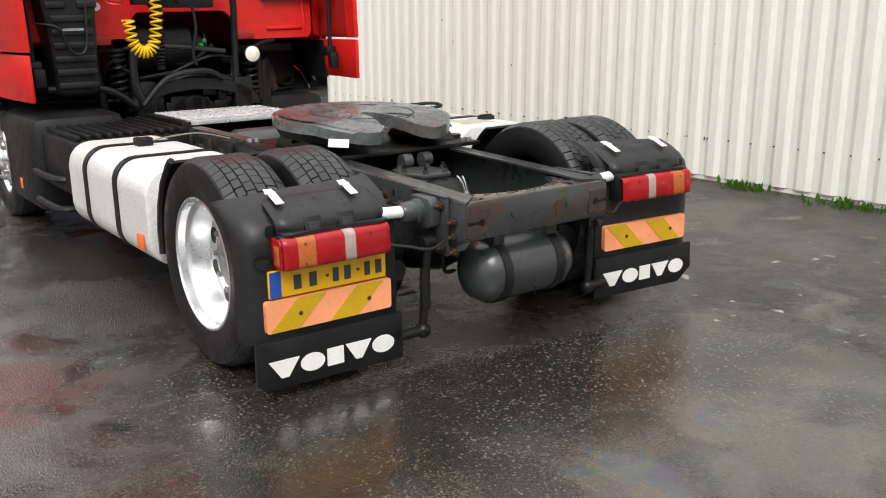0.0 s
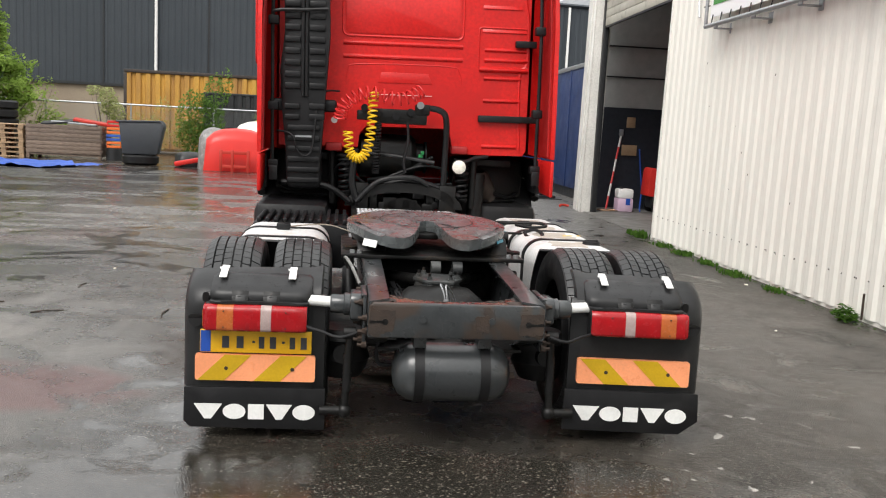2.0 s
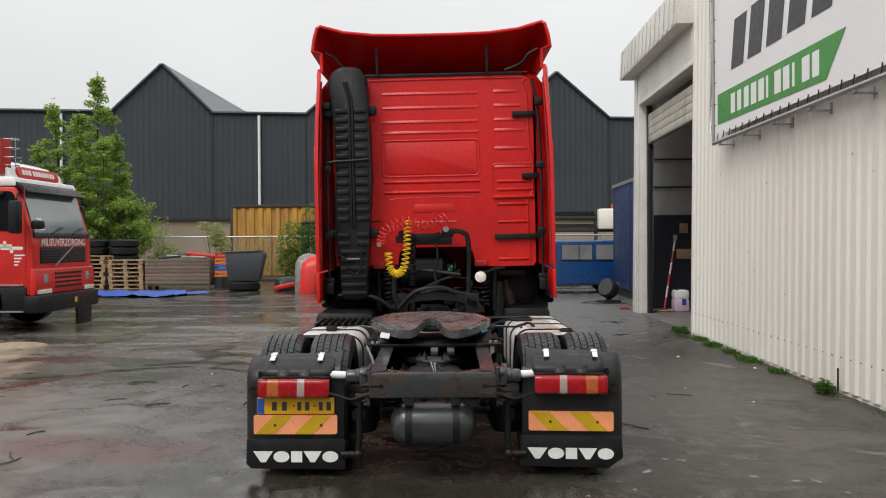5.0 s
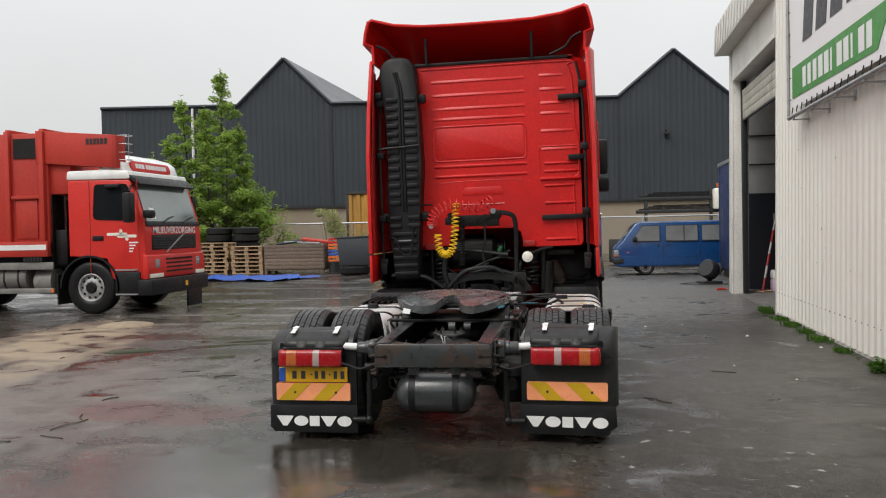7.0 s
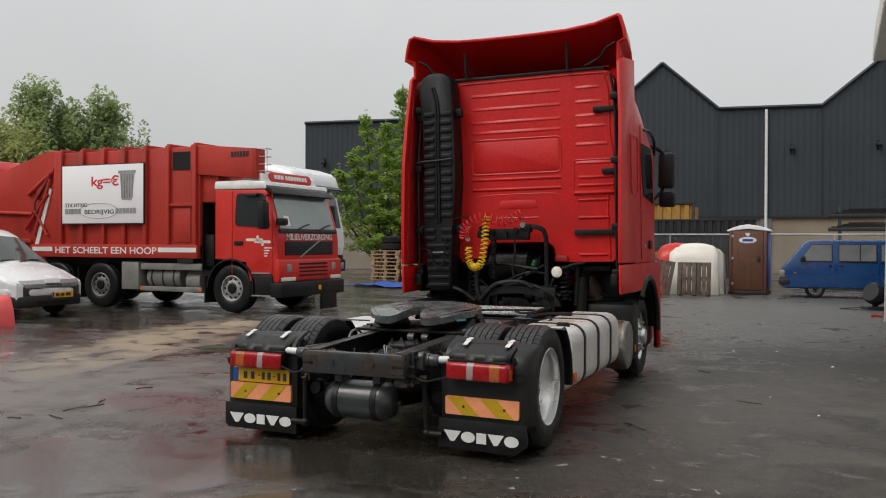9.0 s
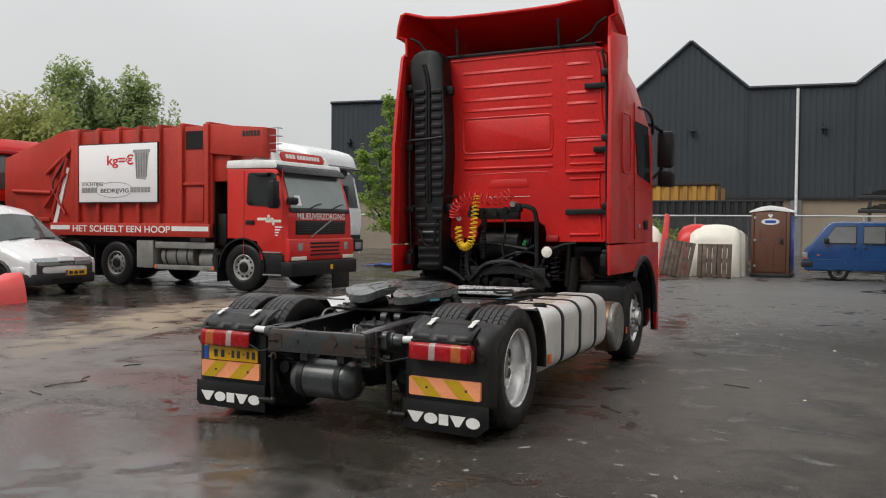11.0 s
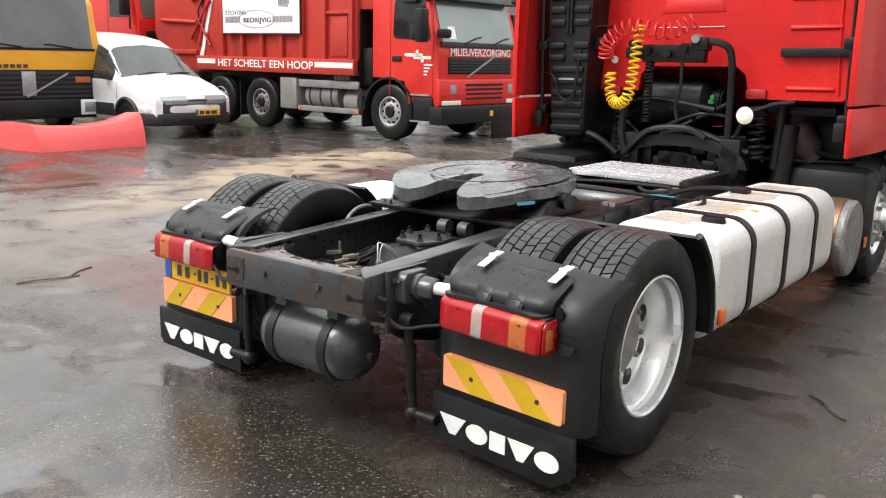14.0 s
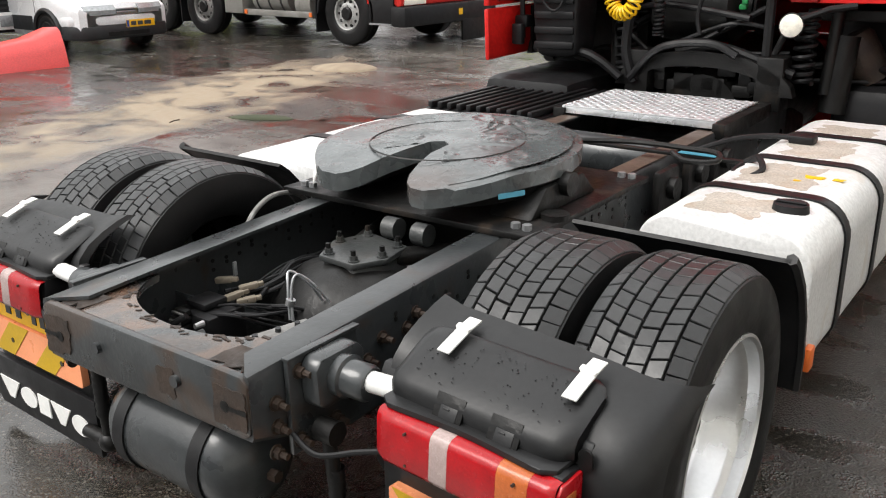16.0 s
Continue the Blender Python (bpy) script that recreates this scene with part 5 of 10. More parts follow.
valve = part("valve_block", boxes((-0.33, -0.17, 0.17, 0.31, 0.45, 0.575), (-0.31, -0.22, 0.20, 0.29, 0.575, 0.60), bevel=0.010), "black", truck, "black valve block with plugs and cables")
rng = random.Random(12)
for k in range(6):  # stacked plugs on the side that looks back
    z = 0.465 + 0.022 * k
    part("plug", boxes((-0.305 + 0.01 * (k % 2), -0.245, 0.125 + 0.012 * (k % 3), 0.172, z, z + 0.016), bevel=0.004), "grease", valve)
    part("plug_clip", boxes((-0.30, -0.25, 0.118 + 0.012 * (k % 3), 0.124 + 0.012 * (k % 3), z + 0.002, z + 0.009), bevel=0.001), "dirty_rim", valve, "pale clip")
for k in range(4):
    part("fitting", rod(bmesh.new(), (-0.20 + 0.004 * k, 0.165, 0.48 + 0.028 * k), (-0.20 + 0.004 * k, 0.135, 0.48 + 0.028 * k), 0.010, 0.008, 8), "steel", valve, "bright pipe fitting")
for x, y, z, turn in ((-0.30, 0.345, 0.615, 20), (-0.215, 0.365, 0.605, 55), (-0.195, 0.335, 0.575, 50), (-0.225, 0.315, 0.590, 70)):
    bm = bmesh.new()
    turned_box(bm, (0.058, 0.024, 0.020), Matrix.Identity(4), 0.005)
    turned_box(bm, (0.022, 0.016, 0.014), pose(0.036, 0, 0), 0.003)
    part("connector", bm, "plug_beige", valve, "beige connector plug", pose(x, y, z, 0, -8, turn))
part("upright_tab", boxes((-0.293, -0.285, 0.375, 0.387, 0.62, 0.665), bevel=0.001), "galv", valve)
for k in range(15):  # the loom runs forward to the axle, then sinks
    a = Vector((rng.uniform(-0.30, -0.18), rng.uniform(0.32, 0.40), rng.uniform(0.55, 0.615)))
    b = Vector((-0.22 + rng.uniform(-0.03, 0.03), 0.60, 0.615 + rng.uniform(-0.03, 0.02)))
    c_ = Vector((-0.20 + rng.uniform(-0.05, 0.05), 0.86, 0.60 + rng.uniform(-0.04, 0.02)))
    part("cable", tube(bmesh.new(), smooth_path([a, a.lerp(b, 0.5) + Vector((rng.uniform(-.03, .03), 0, rng.uniform(-0.015, 0.02))), b, c_]), rng.choice((0.004, 0.006, 0.008))), "black", valve)
for k in range(9):
    x, y = rng.uniform(-0.20, -0.02), rng.uniform(0.20, 0.36)
    part("cable", tube(bmesh.new(), smooth_path([(x - 0.08, y, 0.57), (x, y + 0.03, rng.uniform(0.55, 0.60)), (x + rng.uniform(0.02, 0.08), y + 0.14, rng.uniform(0.50, 0.56)), (x + rng.uniform(0, .1), y + 0.24, 0.48)]), rng.choice((0.004, 0.006))), "black", valve)
for k in range(2):
    part("clear_hose", tube(bmesh.new(), smooth_path([(0.01 + k * 0.012, 0.315, 0.57), (-0.005 + k * 0.014, 0.33, 0.66), (-0.02 + k * 0.03, 0.355, 0.70 - 0.004 * k), (0.02 + k * 0.02, 0.39, 0.66), (0.04 + k * 0.03, 0.42, 0.60)]), 0.0042), "galv", valve, "pale plastic hose")
part("hose_clamp", rod(bmesh.new(), (0.006, 0.322, 0.612), (0.010, 0.324, 0.630), 0.014, seg=12), "steel", valve)
guard = part("bracket_plate", boxes((-0.12, 0.055, 0.488, 0.494, 0.52, 0.606), bevel=0.002), "axle_paint", valve, "grey bracket plate")
for x in (-0.04, 0.01):
    part("bolt", rod(bmesh.new(), (x, 0.488, 0.588), (x, 0.478, 0.588), 0.010, seg=6), "bolt", guard)
strip = part("fixing_strip", boxes((-0.022, 0.022, -0.10, 0.10, -0.003, 0.003), bevel=0.001), "dirty_rim", valve, "dull metal strip", pose(0.095, 0.19, 0.600, 0, 6, -14))
for y in (-0.07, 0.0, 0.06):
    part("bolt", rod(bmesh.new(), (0, y, 0.003), (0, y, 0.014), 0.009, seg=6), "dark", strip)
part("side_plate", boxes((-0.386, -0.30, 0.225, 0.231, 0.50, 0.60), bevel=0.002), "chassis", valve)
rng = random.Random(21)
for k in range(7):
    a = Vector((rng.uniform(-0.10, 0.26), rng.uniform(0.10, 0.35), rng.uniform(0.47, 0.53)))
    bm = boxes((a.x, a.x + rng.uniform(0.03, 0.08), a.y, a.y + rng.uniform(0.03, 0.06), a.z - 0.04, a.z + rng.uniform(0, 0.03)), bevel=0.006)
    part("relay_box", bm, rng.choice(("grease", "black")), valve)
part("brake_hose", tube(bmesh.new(), smooth_path([(-0.42, 0.52, 0.66), (-0.46, 0.62, 0.73), (-0.49, 0.74, 0.76), (-0.50, 0.86, 0.74), (-0.48, 0.92, 0.68)]), 0.009), "dirty_rim", truck, "pale grey brake hose loop")
# underbody bulk added to keep daylight off the ground beneath the truck
part("gearbox", boxes((-0.30, 0.30, 2.5, 4.6, 0.28, 0.62), bevel=0.08), "grease", truck, "greasy black gearbox")
part("prop_shaft", rod(bmesh.new(), (0, 0.8, 0.47), (0, 2.55, 0.46), 0.055, seg=16), "grease", truck, "greasy propeller shaft")
part("under_tray", boxes((-0.40, 0.40, 0.88, 3.4, 0.24, 0.28), bevel=0.01), "grease", truck, "black slab added below the frame to block light")
part("tray", boxes((-0.34, 0.34, 0.02, 0.42, 0.44, 0.455), bevel=0.003), "grease", truck)

# coupling plate
bed = part("coupling_base", boxes((-0.52, 0.50, 0.82, 1.66, 0.752, 0.772), bevel=0.003), "grease", truck, "flat black mounting plate")
for x in (-0.46, -0.42, 0.42, 0.46):
    for y in (0.87, 1.60):
        part("bolt", rod(bmesh.new(), (x, y, 0.772), (x, y, 0.790), 0.015, seg=6), "galv", bed)
for s in (1, -1):
    bm = bmesh.new()
    prism(bm, [(0.94, 0.772), (1.38, 0.772), (1.28, 0.86), (1.04, 0.86)], "x", s * 0.27, s * 0.43, 0.01)
    part("pedestal", bm, "grease", bed)
    part("pivot", rod(bmesh.new(), (s * 0.24, 1.15, 0.85), (s * 0.46, 1.15, 0.85), 0.04), "grease", bed)
    part("lug", rod(bmesh.new(), (s * 0.47, 1.02, 0.772), (s * 0.47, 1.02, 0.790), 0.045), "grease", bed)
R5, FX, FY = 0.462, -0.03, 1.15
out = []
for a in range(-64, 245, 3):
    out.append((R5 * math.cos(radians(a)), R5 * math.sin(radians(a))))
# horseshoe: rounded lobes behind, the slot narrows to the king pin hole
lobe = [(0.155, -0.412), (0.120, -0.385), (0.095, -0.34), (0.075, -0.27), (0.052, -0.17), (0.04, -0.05)]
out += [(-x, y) for x, y in lobe] + [(0.0, -0.02)] + lobe[::-1]
bm = bmesh.new()
prism(bm, out, "z", -0.03, 0.03)
bmesh.ops.triangulate(bm, faces=[f for f in bm.faces if len(f.verts) > 4])
bmesh.ops.subdivide_edges(bm, edges=[e for e in bm.edges if e.calc_length() > 0.15], cuts=2, use_grid_fill=True)
for v in bm.verts:
    y = v.co.y
    if y < -0.22:  # the lobes bend down like a ramp
        v.co.z -= (-0.22 - y) * 0.20
    if v.co.z > 0 and math.hypot(v.co.x, y) > 0.44:
        v.co.z -= 0.012
tilt5 = Matrix.Translation((FX, FY, 0.908)) @ pose(0, 0, 0, 2.5, 0, 0)
five = part("coupling_plate", bm, "fifth", truck, "greased grey horseshoe coupling plate with faint brown stains", tilt5, angle=45)
bm = bmesh.new()
skirt = [p for p in out[4:98]]
sheet(bm, [[(x * 0.985, y * 0.985, -0.03) for x, y in skirt], [(x * 0.93, y * 0.93, -0.075) for x, y in skirt]], 0.012)
part("skirt", bm, "grease", five)
# swirled ridges of grease over the upper face
rows = []
for i in range(150):
    a = radians(-58 + 296 * i / 149)
    row = []
    for j in range(34):
        r = 0.085 + 0.345 * j / 33
        p = Vector((r * math.cos(a), r * math.sin(a), 0))
        w = Vector((noise.noise(p * 4), noise.noise(p * 4 + Vector((7, 0, 0))), 0)) * 0.16
        ridge = max(0.0, 1 - 2.6 * abs(noise.noise((p + w) * 15))) ** 2 + 0.6 * max(0.0, 1 - 3 * abs(noise.noise((p - w) * 38))) ** 2
        cover = min(1.0, max(0.0, 0.55 + 1.6 * noise.noise(p * 5 + Vector((3, 1, 0)))))
        edge = min(1.0, (r - 0.085) / 0.03, (0.43 - r) / 0.05)
        sink = 0.20 * max(0.0, -0.22 - p.y) + 0.004 * (p.y < -0.2)
        row.append((p.x, p.y, 0.0292 - sink + edge * (0.001 + 0.0065 * ridge * cover)))
    rows.append(row)
part("grease_smear", sheet(bmesh.new(), rows), "fifth", five, "swirled ridges of old grease", angle=60)
part("groove", lathe(bmesh.new(), [(0.268, 0.0), (0.272, 0.0035), (0.276, 0.0)], 48, pose(0, 0, 0.0305) @ pose(0, 0, 0, 0, -90, 0)), "grease", five)
part("sticker", boxes((-0.045, 0.045, -0.002, 0.002, -0.008, 0.008)), "blue_label", five, "worn light blue sticker", pose(0.405, -0.235, -0.040, -14, 0, 60))
part("sticker", boxes((-0.05, 0.05, -0.002, 0.002, -0.02, 0.02)), "white", five, "white sticker", pose(-0.335, -0.325, -0.058, -20, 0, -45))
part("lock_jaw", boxes((-0.07, 0.07, -0.08, 0.10, -0.07, -0.035), bevel=0.01), "grease", five)
lever = part("release_lever", tube(bmesh.new(), smooth_path([(0.20, 1.70, -0.05), (0.45, 1.76, -0.04), (0.66, 1.74, -0.035), (0.78, 1.70, -0.03), (0.80, 1.62, -0.04), (0.70, 1.62, -0.05), (0.62, 1.70, -0.045)]), 0.010), "grease", five, "bent black release handle", tilt5.inverted() @ Matrix.Translation((-0.02, -0.09, 0.93)))

# chassis forward of the coupling
part("cross_tank", lathe(bmesh.new(), [(0.0, -0.28), (0.07, -0.265), (0.095, -0.22), (0.095, 0.22), (0.07, 0.265), (0.0, 0.28)], 30, pose(0, 2.32, 0.66)), "chassis", truck, "grey air tank lying between the rails", angle=60)
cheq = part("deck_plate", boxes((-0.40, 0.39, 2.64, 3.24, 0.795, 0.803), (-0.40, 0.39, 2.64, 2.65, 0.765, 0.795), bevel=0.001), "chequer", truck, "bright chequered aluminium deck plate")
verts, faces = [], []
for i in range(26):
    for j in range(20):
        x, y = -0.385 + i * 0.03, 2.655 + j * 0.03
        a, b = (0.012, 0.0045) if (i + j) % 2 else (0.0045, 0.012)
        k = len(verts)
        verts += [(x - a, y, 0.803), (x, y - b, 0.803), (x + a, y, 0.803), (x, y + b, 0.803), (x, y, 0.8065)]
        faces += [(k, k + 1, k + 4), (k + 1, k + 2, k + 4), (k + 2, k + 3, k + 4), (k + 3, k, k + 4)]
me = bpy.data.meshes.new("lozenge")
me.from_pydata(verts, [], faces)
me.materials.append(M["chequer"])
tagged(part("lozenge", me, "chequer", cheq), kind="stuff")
for s in (1, -1):
    part("deck_support", boxes((min(s * 0.38, s * 0.44), max(s * 0.38, s * 0.44), 2.62, 3.3, 0.722, 0.793), bevel=0.004), "grease", truck)
    for y in (1.95, 2.25, 2.55):
        b = part("spring_hanger", boxes((min(s * 0.43, s * 0.47), max(s * 0.43, s * 0.47), y - 0.1, y + 0.1, 0.50, 0.74), bevel=0.02), "grease", truck)
        part("boss", rod(bmesh.new(), (s * 0.43, y, 0.66), (s * 0.50, y, 0.66), 0.045), "grease", b)
part("lever_bar", boxes((-0.05, 0.75, 2.0, 2.03, 0.775, 0.79), bevel=0.004), "grease", truck)
part("lever_sticker", boxes((0.47, 0.62, 1.995, 2.035, 0.791, 0.793)), "blue_label", truck, "worn light blue sticker")
part("hook_handle", tube(bmesh.new(), smooth_path([(0.74, 2.0, 0.79), (0.80, 1.95, 0.82), (0.84, 1.86, 0.80), (0.80, 1.80, 0.78), (0.74, 1.86, 0.78), (0.74, 1.95, 0.79)]), 0.012), "black", truck)


def fuel_tank(x0, x1, y0, y1, straps, cap, label, zc=0.545, h=0.50):
    cx, w = (x0 + x1) / 2, abs(x1 - x0)
    bm = bmesh.new()
    prism(bm, rounded(w, h, 0.12, 7, cx, zc), "y", y0, y1, 0.012)
    t = part("fuel_tank", bm, "tank", truck, label, angle=50)
    for y in straps:
        bm = bmesh.new()
        a = rounded(w + 0.014, h + 0.014, 0.125, 7, cx, zc)
        rows = [[(x, yy, z) for x, z in o + o[:1]] for o, yy in ((a, y - 0.03), (a, y + 0.03))]
        sheet(bm, rows, 0.006)
        part("strap", bm, "black", t, "black steel strap", angle=50)
    if cap:
        bm = rod(bmesh.new(), (cap[0], cap[1], 0.79), (cap[0], cap[1], 0.816), 0.056, 0.052, seg=24)
        c = part("filler_cap", bm, "black", t, "black filler cap")
        part("cap_grip", boxes((cap[0] - 0.045, cap[0] + 0.045, cap[1] - 0.010, cap[1] + 0.010, 0.816, 0.824), bevel=0.004), "black", c)
    return t


rt = fuel_tank(0.66, 1.20, 1.20, 2.98, (1.60, 2.10, 2.60), (1.06, 1.44), "dull silver fuel tank with three black straps, muddy on top")
for k, (x, y, w, h) in enumerate(((1.02, 1.87, 0.07, 0.05), (1.095, 1.88, 0.04, 0.035), (0.98, 1.80, 0.025, 0.02))):  # torn remains of a label
    bm = bmesh.new()
    prism(bm, ragged_outline(x, y, w, h, 40 + k, 26, 0.5), "z", 0.7962, 0.7973)
    part("label_scrap", bm, "yellow_hose", rt, "torn yellow label scrap")
for k, (a, b) in enumerate(((1.23, 1.56), (1.64, 2.06), (2.14, 2.56), (2.64, 2.90))):
    bm = bmesh.new()
    prism(bm, ragged_outline(0.91, (a + b) / 2, 0.27, (b - a) * 0.86, 50 + k, 60, 0.40), "z", 0.7952, 0.7958)
    part("mud_film", bm, "tank_mud", rt, "dried beige mud on the tank top")
part("pipe_union", tube(bmesh.new(), smooth_path([(0.42, 2.2, 0.74), (0.58, 2.32, 0.80), (0.72, 2.4, 0.815), (0.84, 2.42, 0.81)]), 0.012), "black", rt)
part("pipe_union", boxes((0.78, 0.88, 2.38, 2.46, 0.795, 0.83), bevel=0.01), "black", rt)
lt = fuel_tank(-1.20, -0.60, 1.15, 2.40, (1.58, 2.08), None, "dull silver fuel tank with two black straps", 0.525, 0.46)
part("pipe_union", tube(bmesh.new(), smooth_path([(-0.44, 1.9, 0.76), (-0.6, 1.95, 0.80), (-0.75, 2.0, 0.79), (-0.86, 2.0, 0.775)]), 0.0042), "plug_beige", lt, "thin beige fuel pipe")
part("pipe_union", boxes((-0.95, -0.86, 1.95, 2.03, 0.755, 0.80), bevel=0.01), "black", lt)
fw = part("silencer_end", lathe(bmesh.new(), [(0.0, -0.12), (0.22, -0.12), (0.245, -0.10), (0.245, 0.10), (0.23, 0.115), (0.0, 0.12)], 36, pose(1.09, 3.48, 0.43)), "dirty_rim", truck, "round silencer with a grey steel end")
part("silencer_band", lathe(bmesh.new(), [(0.246, -0.05), (0.252, -0.05), (0.252, 0.06), (0.246, 0.06)], 36, pose(1.09, 3.48, 0.43), True), "copper", fw, "heat-browned steel band")
part("exhaust_elbow", lathe(bmesh.new(), [(0.0, -0.13), (0.09, -0.13), (0.11, -0.1), (0.11, 0.06), (0.085, 0.10), (0.085, 0.14)], 20, pose(0.72, 3.86, 0.98, 0, 60, 20)), "rust", truck, "heat-stained exhaust elbow")
part("exhaust_pipe", rod(bmesh.new(), (0.64, 3.70, 0.70), (0.66, 3.74, 1.10), 0.07, seg=18), "grease", truck, "dark exhaust pipe")

# ribbed battery cover and side steps on the far flank
bat = part("battery_box", boxes((-1.16, -0.46, 2.48, 3.30, 0.42, 0.745), bevel=0.02), "black", truck, "black battery box with a ribbed cover")
for k in range(11):
    x = -1.13 + k * 0.062
    part("cover_rib", boxes((x, x + 0.03, 2.48, 3.32, 0.746, 0.78), bevel=0.008), "black", bat)
for z in (0.32, 0.50):
    part("side_rail", tube(bmesh.new(), smooth_path([(-1.12, 2.68, z), (-1.2, 2.75, z), (-1.2, 3.2, z), (-1.12, 3.28, z)]), 0.022), "black", truck, "black tubular side rail")

for s in (1, -1):
    rim_x = 1.215 if s > 0 else 1.16
    lo, hi = sorted((s * 0.60, s * rim_x))
    # inner apron in front of the rear wheel
    rows = []
    for a in (-8, 5, 20, 35, 48, 54):
        rows.append([(x, AX_R + (TR + 0.075) * math.cos(radians(a)), TR + (TR + 0.075) * math.sin(radians(a)) * 0.93) for x in (lo, hi)])
    part("wheel_apron", sheet(bmesh.new(), rows, 0.012), "black", truck, "black plastic apron before the rear wheel")
    part("apron_edge", tube(bmesh.new(), [(s * rim_x, r[0][1], r[0][2]) for r in rows], 0.016, 6), "black", truck)
    part("side_marker", boxes((min(s * 1.20, s * 1.222), max(s * 1.20, s * 1.222), 1.215, 1.265, 0.375, 0.45), bevel=0.006), "orange", truck, "orange side marker lamp")

    # rear mudguard: flat back, raised slab with slots, rounded outer cheek
    lo, hi = sorted((s * 0.575, s * 1.12))
    bm = bmesh.new()
    prism(bm, [(0.014, 0.24), (0.014, 0.665), (0.03, 0.69), (0.05, 0.69), (0.045, 0.24)], "x", lo, hi, 0.004)
    askew = Matrix.Translation((0.887, -0.008, 0.362) if s > 0 else (-0.897, 0.026, 0.343)) @ pose(0, 0, 0, 0, 0, -5.0 if s > 0 else -1.3) @ Matrix.Translation((-s * 0.888, 0.012, -0.345))
    g = part("rear_mudguard", bm, "guard", truck, "black moulded plastic rear mudguard", askew)
    if s < 0:
        plate_guard = g
    # one moulded sheet from the inner edge round the outer cheek
    back = [(0.012, 0.24), (0.012, 0.60), (0.014, 0.645), (0.028, 0.688), (0.065, 0.725), (0.115, 0.752), (0.165, 0.772), (0.205, 0.784)]
    rows = []
    for x, deep, rise in ((0.592, 0.03, 0.010), (0.600, 0.004, 0.016), (0.66, 0.0, 0.004), (0.80, 0.0, 0.0), (0.95, 0.0, -0.004), (1.06, -0.004, -0.010), (1.12, -0.008, -0.014), (1.165, -0.002, -0.018), (1.198, 0.014, -0.022), (1.220, 0.045, -0.030), (1.226, 0.095, -0.042)):
        rows.append([(s * x, y + deep, z + (rise if z > 0.62 else 0.0)) for y, z in back])
    part("guard_sheet", sheet(bmesh.new(), rows, 0.005), "guard", g, angle=60)
    # raised pillow over the lamp, its ends rounded off
    pillow = [(0.010, 0.652), (-0.026, 0.656), (-0.034, 0.662), (-0.035, 0.686), (-0.020, 0.708), (0.030, 0.730), (0.085, 0.755), (0.118, 0.768), (0.132, 0.766), (0.122, 0.754)]
    rows = []
    for x, full in ((0.640, 0.25), (0.648, 0.7), (0.665, 0.95), (0.70, 1.0), (0.86, 1.0), (1.02, 1.0), (1.065, 0.93), (1.085, 0.68), (1.098, 0.2)):
        rows.append([(s * x, 0.055 + (y - 0.055) * (0.55 + 0.45 * full), 0.710 + (z - 0.710) * (0.75 + 0.25 * full) - (1 - full) * 0.008) for y, z in pillow])
    bm = sheet(bmesh.new(), rows)
    bmesh.ops.holes_fill(bm, edges=[e for e in bm.edges if e.is_boundary])
    bmesh.ops.recalc_face_normals(bm, faces=bm.faces)
    part("guard_slab", bm, "guard", g, angle=50)
    lip = [(s * (0.650 + 0.445 * k / 16), -0.070 + 0.012 * math.sin(math.pi * k / 16) ** 2 + (0.02 if k in (0, 16) else 0.0)) for k in range(17)]
    bm = bmesh.new()
    prism(bm, lip + [(s * 1.095, 0.012), (s * 0.650, 0.012)], "z", 0.6515, 0.664, 0.003)
    part("slab_step", bm, "guard", g, "grey plastic lip over the lamp")
    bm = bmesh.new()
    prism(bm, rounded(0.030, 0.046, 0.014, 5, s * 1.118, 0.668), "y", -0.002, 0.004)
    part("cheek_hole", bm, "grease", g, "small dark oval hole", pose(0, 0.004, 0))
    bm = bmesh.new()
    prism(bm, [(s * 1.160 + 0.034 * math.cos(radians(a)), 0.575 + 0.016 * math.sin(radians(a))) for a in range(0, 181, 15)], "y", -0.012, 0.004)
    part("cheek_recess", bm, "grease", g, "dark moulded hollow")
    bm = bmesh.new()
    prism(bm, [(s * 1.160 + 0.034 * math.cos(radians(a)), 0.573 + 0.040 * math.sin(radians(a))) for a in range(180, 361, 15)], "y", -0.010, 0.004)
    part("cheek_boss", bm, "guard", g)
    for x in (0.79, 0.93):
        slot = bmesh.new()
        turned_box(slot, (0.074, 0.052, 0.006), Matrix.Identity(4), 0.001)
        sl = part("guard_slot", slot, "grease", g, "dark moulded slot", pose(s * (x + 0.03), -0.0320, 0.684, 62, 0, 0))
        tongue = bmesh.new()
        turned_box(tongue, (0.044, 0.030, 0.004), pose(0.002, -0.012, 0.0025), 0.001)
        turned_box(tongue, (0.016, 0.004, 0.005), pose(-0.004, -0.004, 0.004), 0.001)
        part("slot_tongue", tongue, "guard", sl)
    drops, rng = bmesh.new(), random.Random(90 + s)
    for k in range(90):
        x, f = rng.uniform(0.67, 1.06), rng.random()
        y, z = -0.016 + 0.125 * f, 0.7115 + 0.0545 * f - 0.004 * (1 - (2 * f - 1) ** 2)
        r = rng.uniform(0.0010, 0.0026)
        bmesh.ops.create_icosphere(drops, subdivisions=1, radius=r, matrix=Matrix.Translation((s * x, y, z + 0.004)) @ Matrix.Diagonal((1, 1, 0.6, 1)))
    tagged(part("water_drop", drops, "drop", g, "small water drops"), kind="stuff")
    clip = bmesh.new()
    turned_box(clip, (0.034, 0.075, 0.005), pose(0, -0.018, -0.010, 32, 0, 0), 0.0015)
    turned_box(clip, (0.034, 0.040, 0.005), pose(0, 0.034, 0.020, 24, 0, 0), 0.0015)
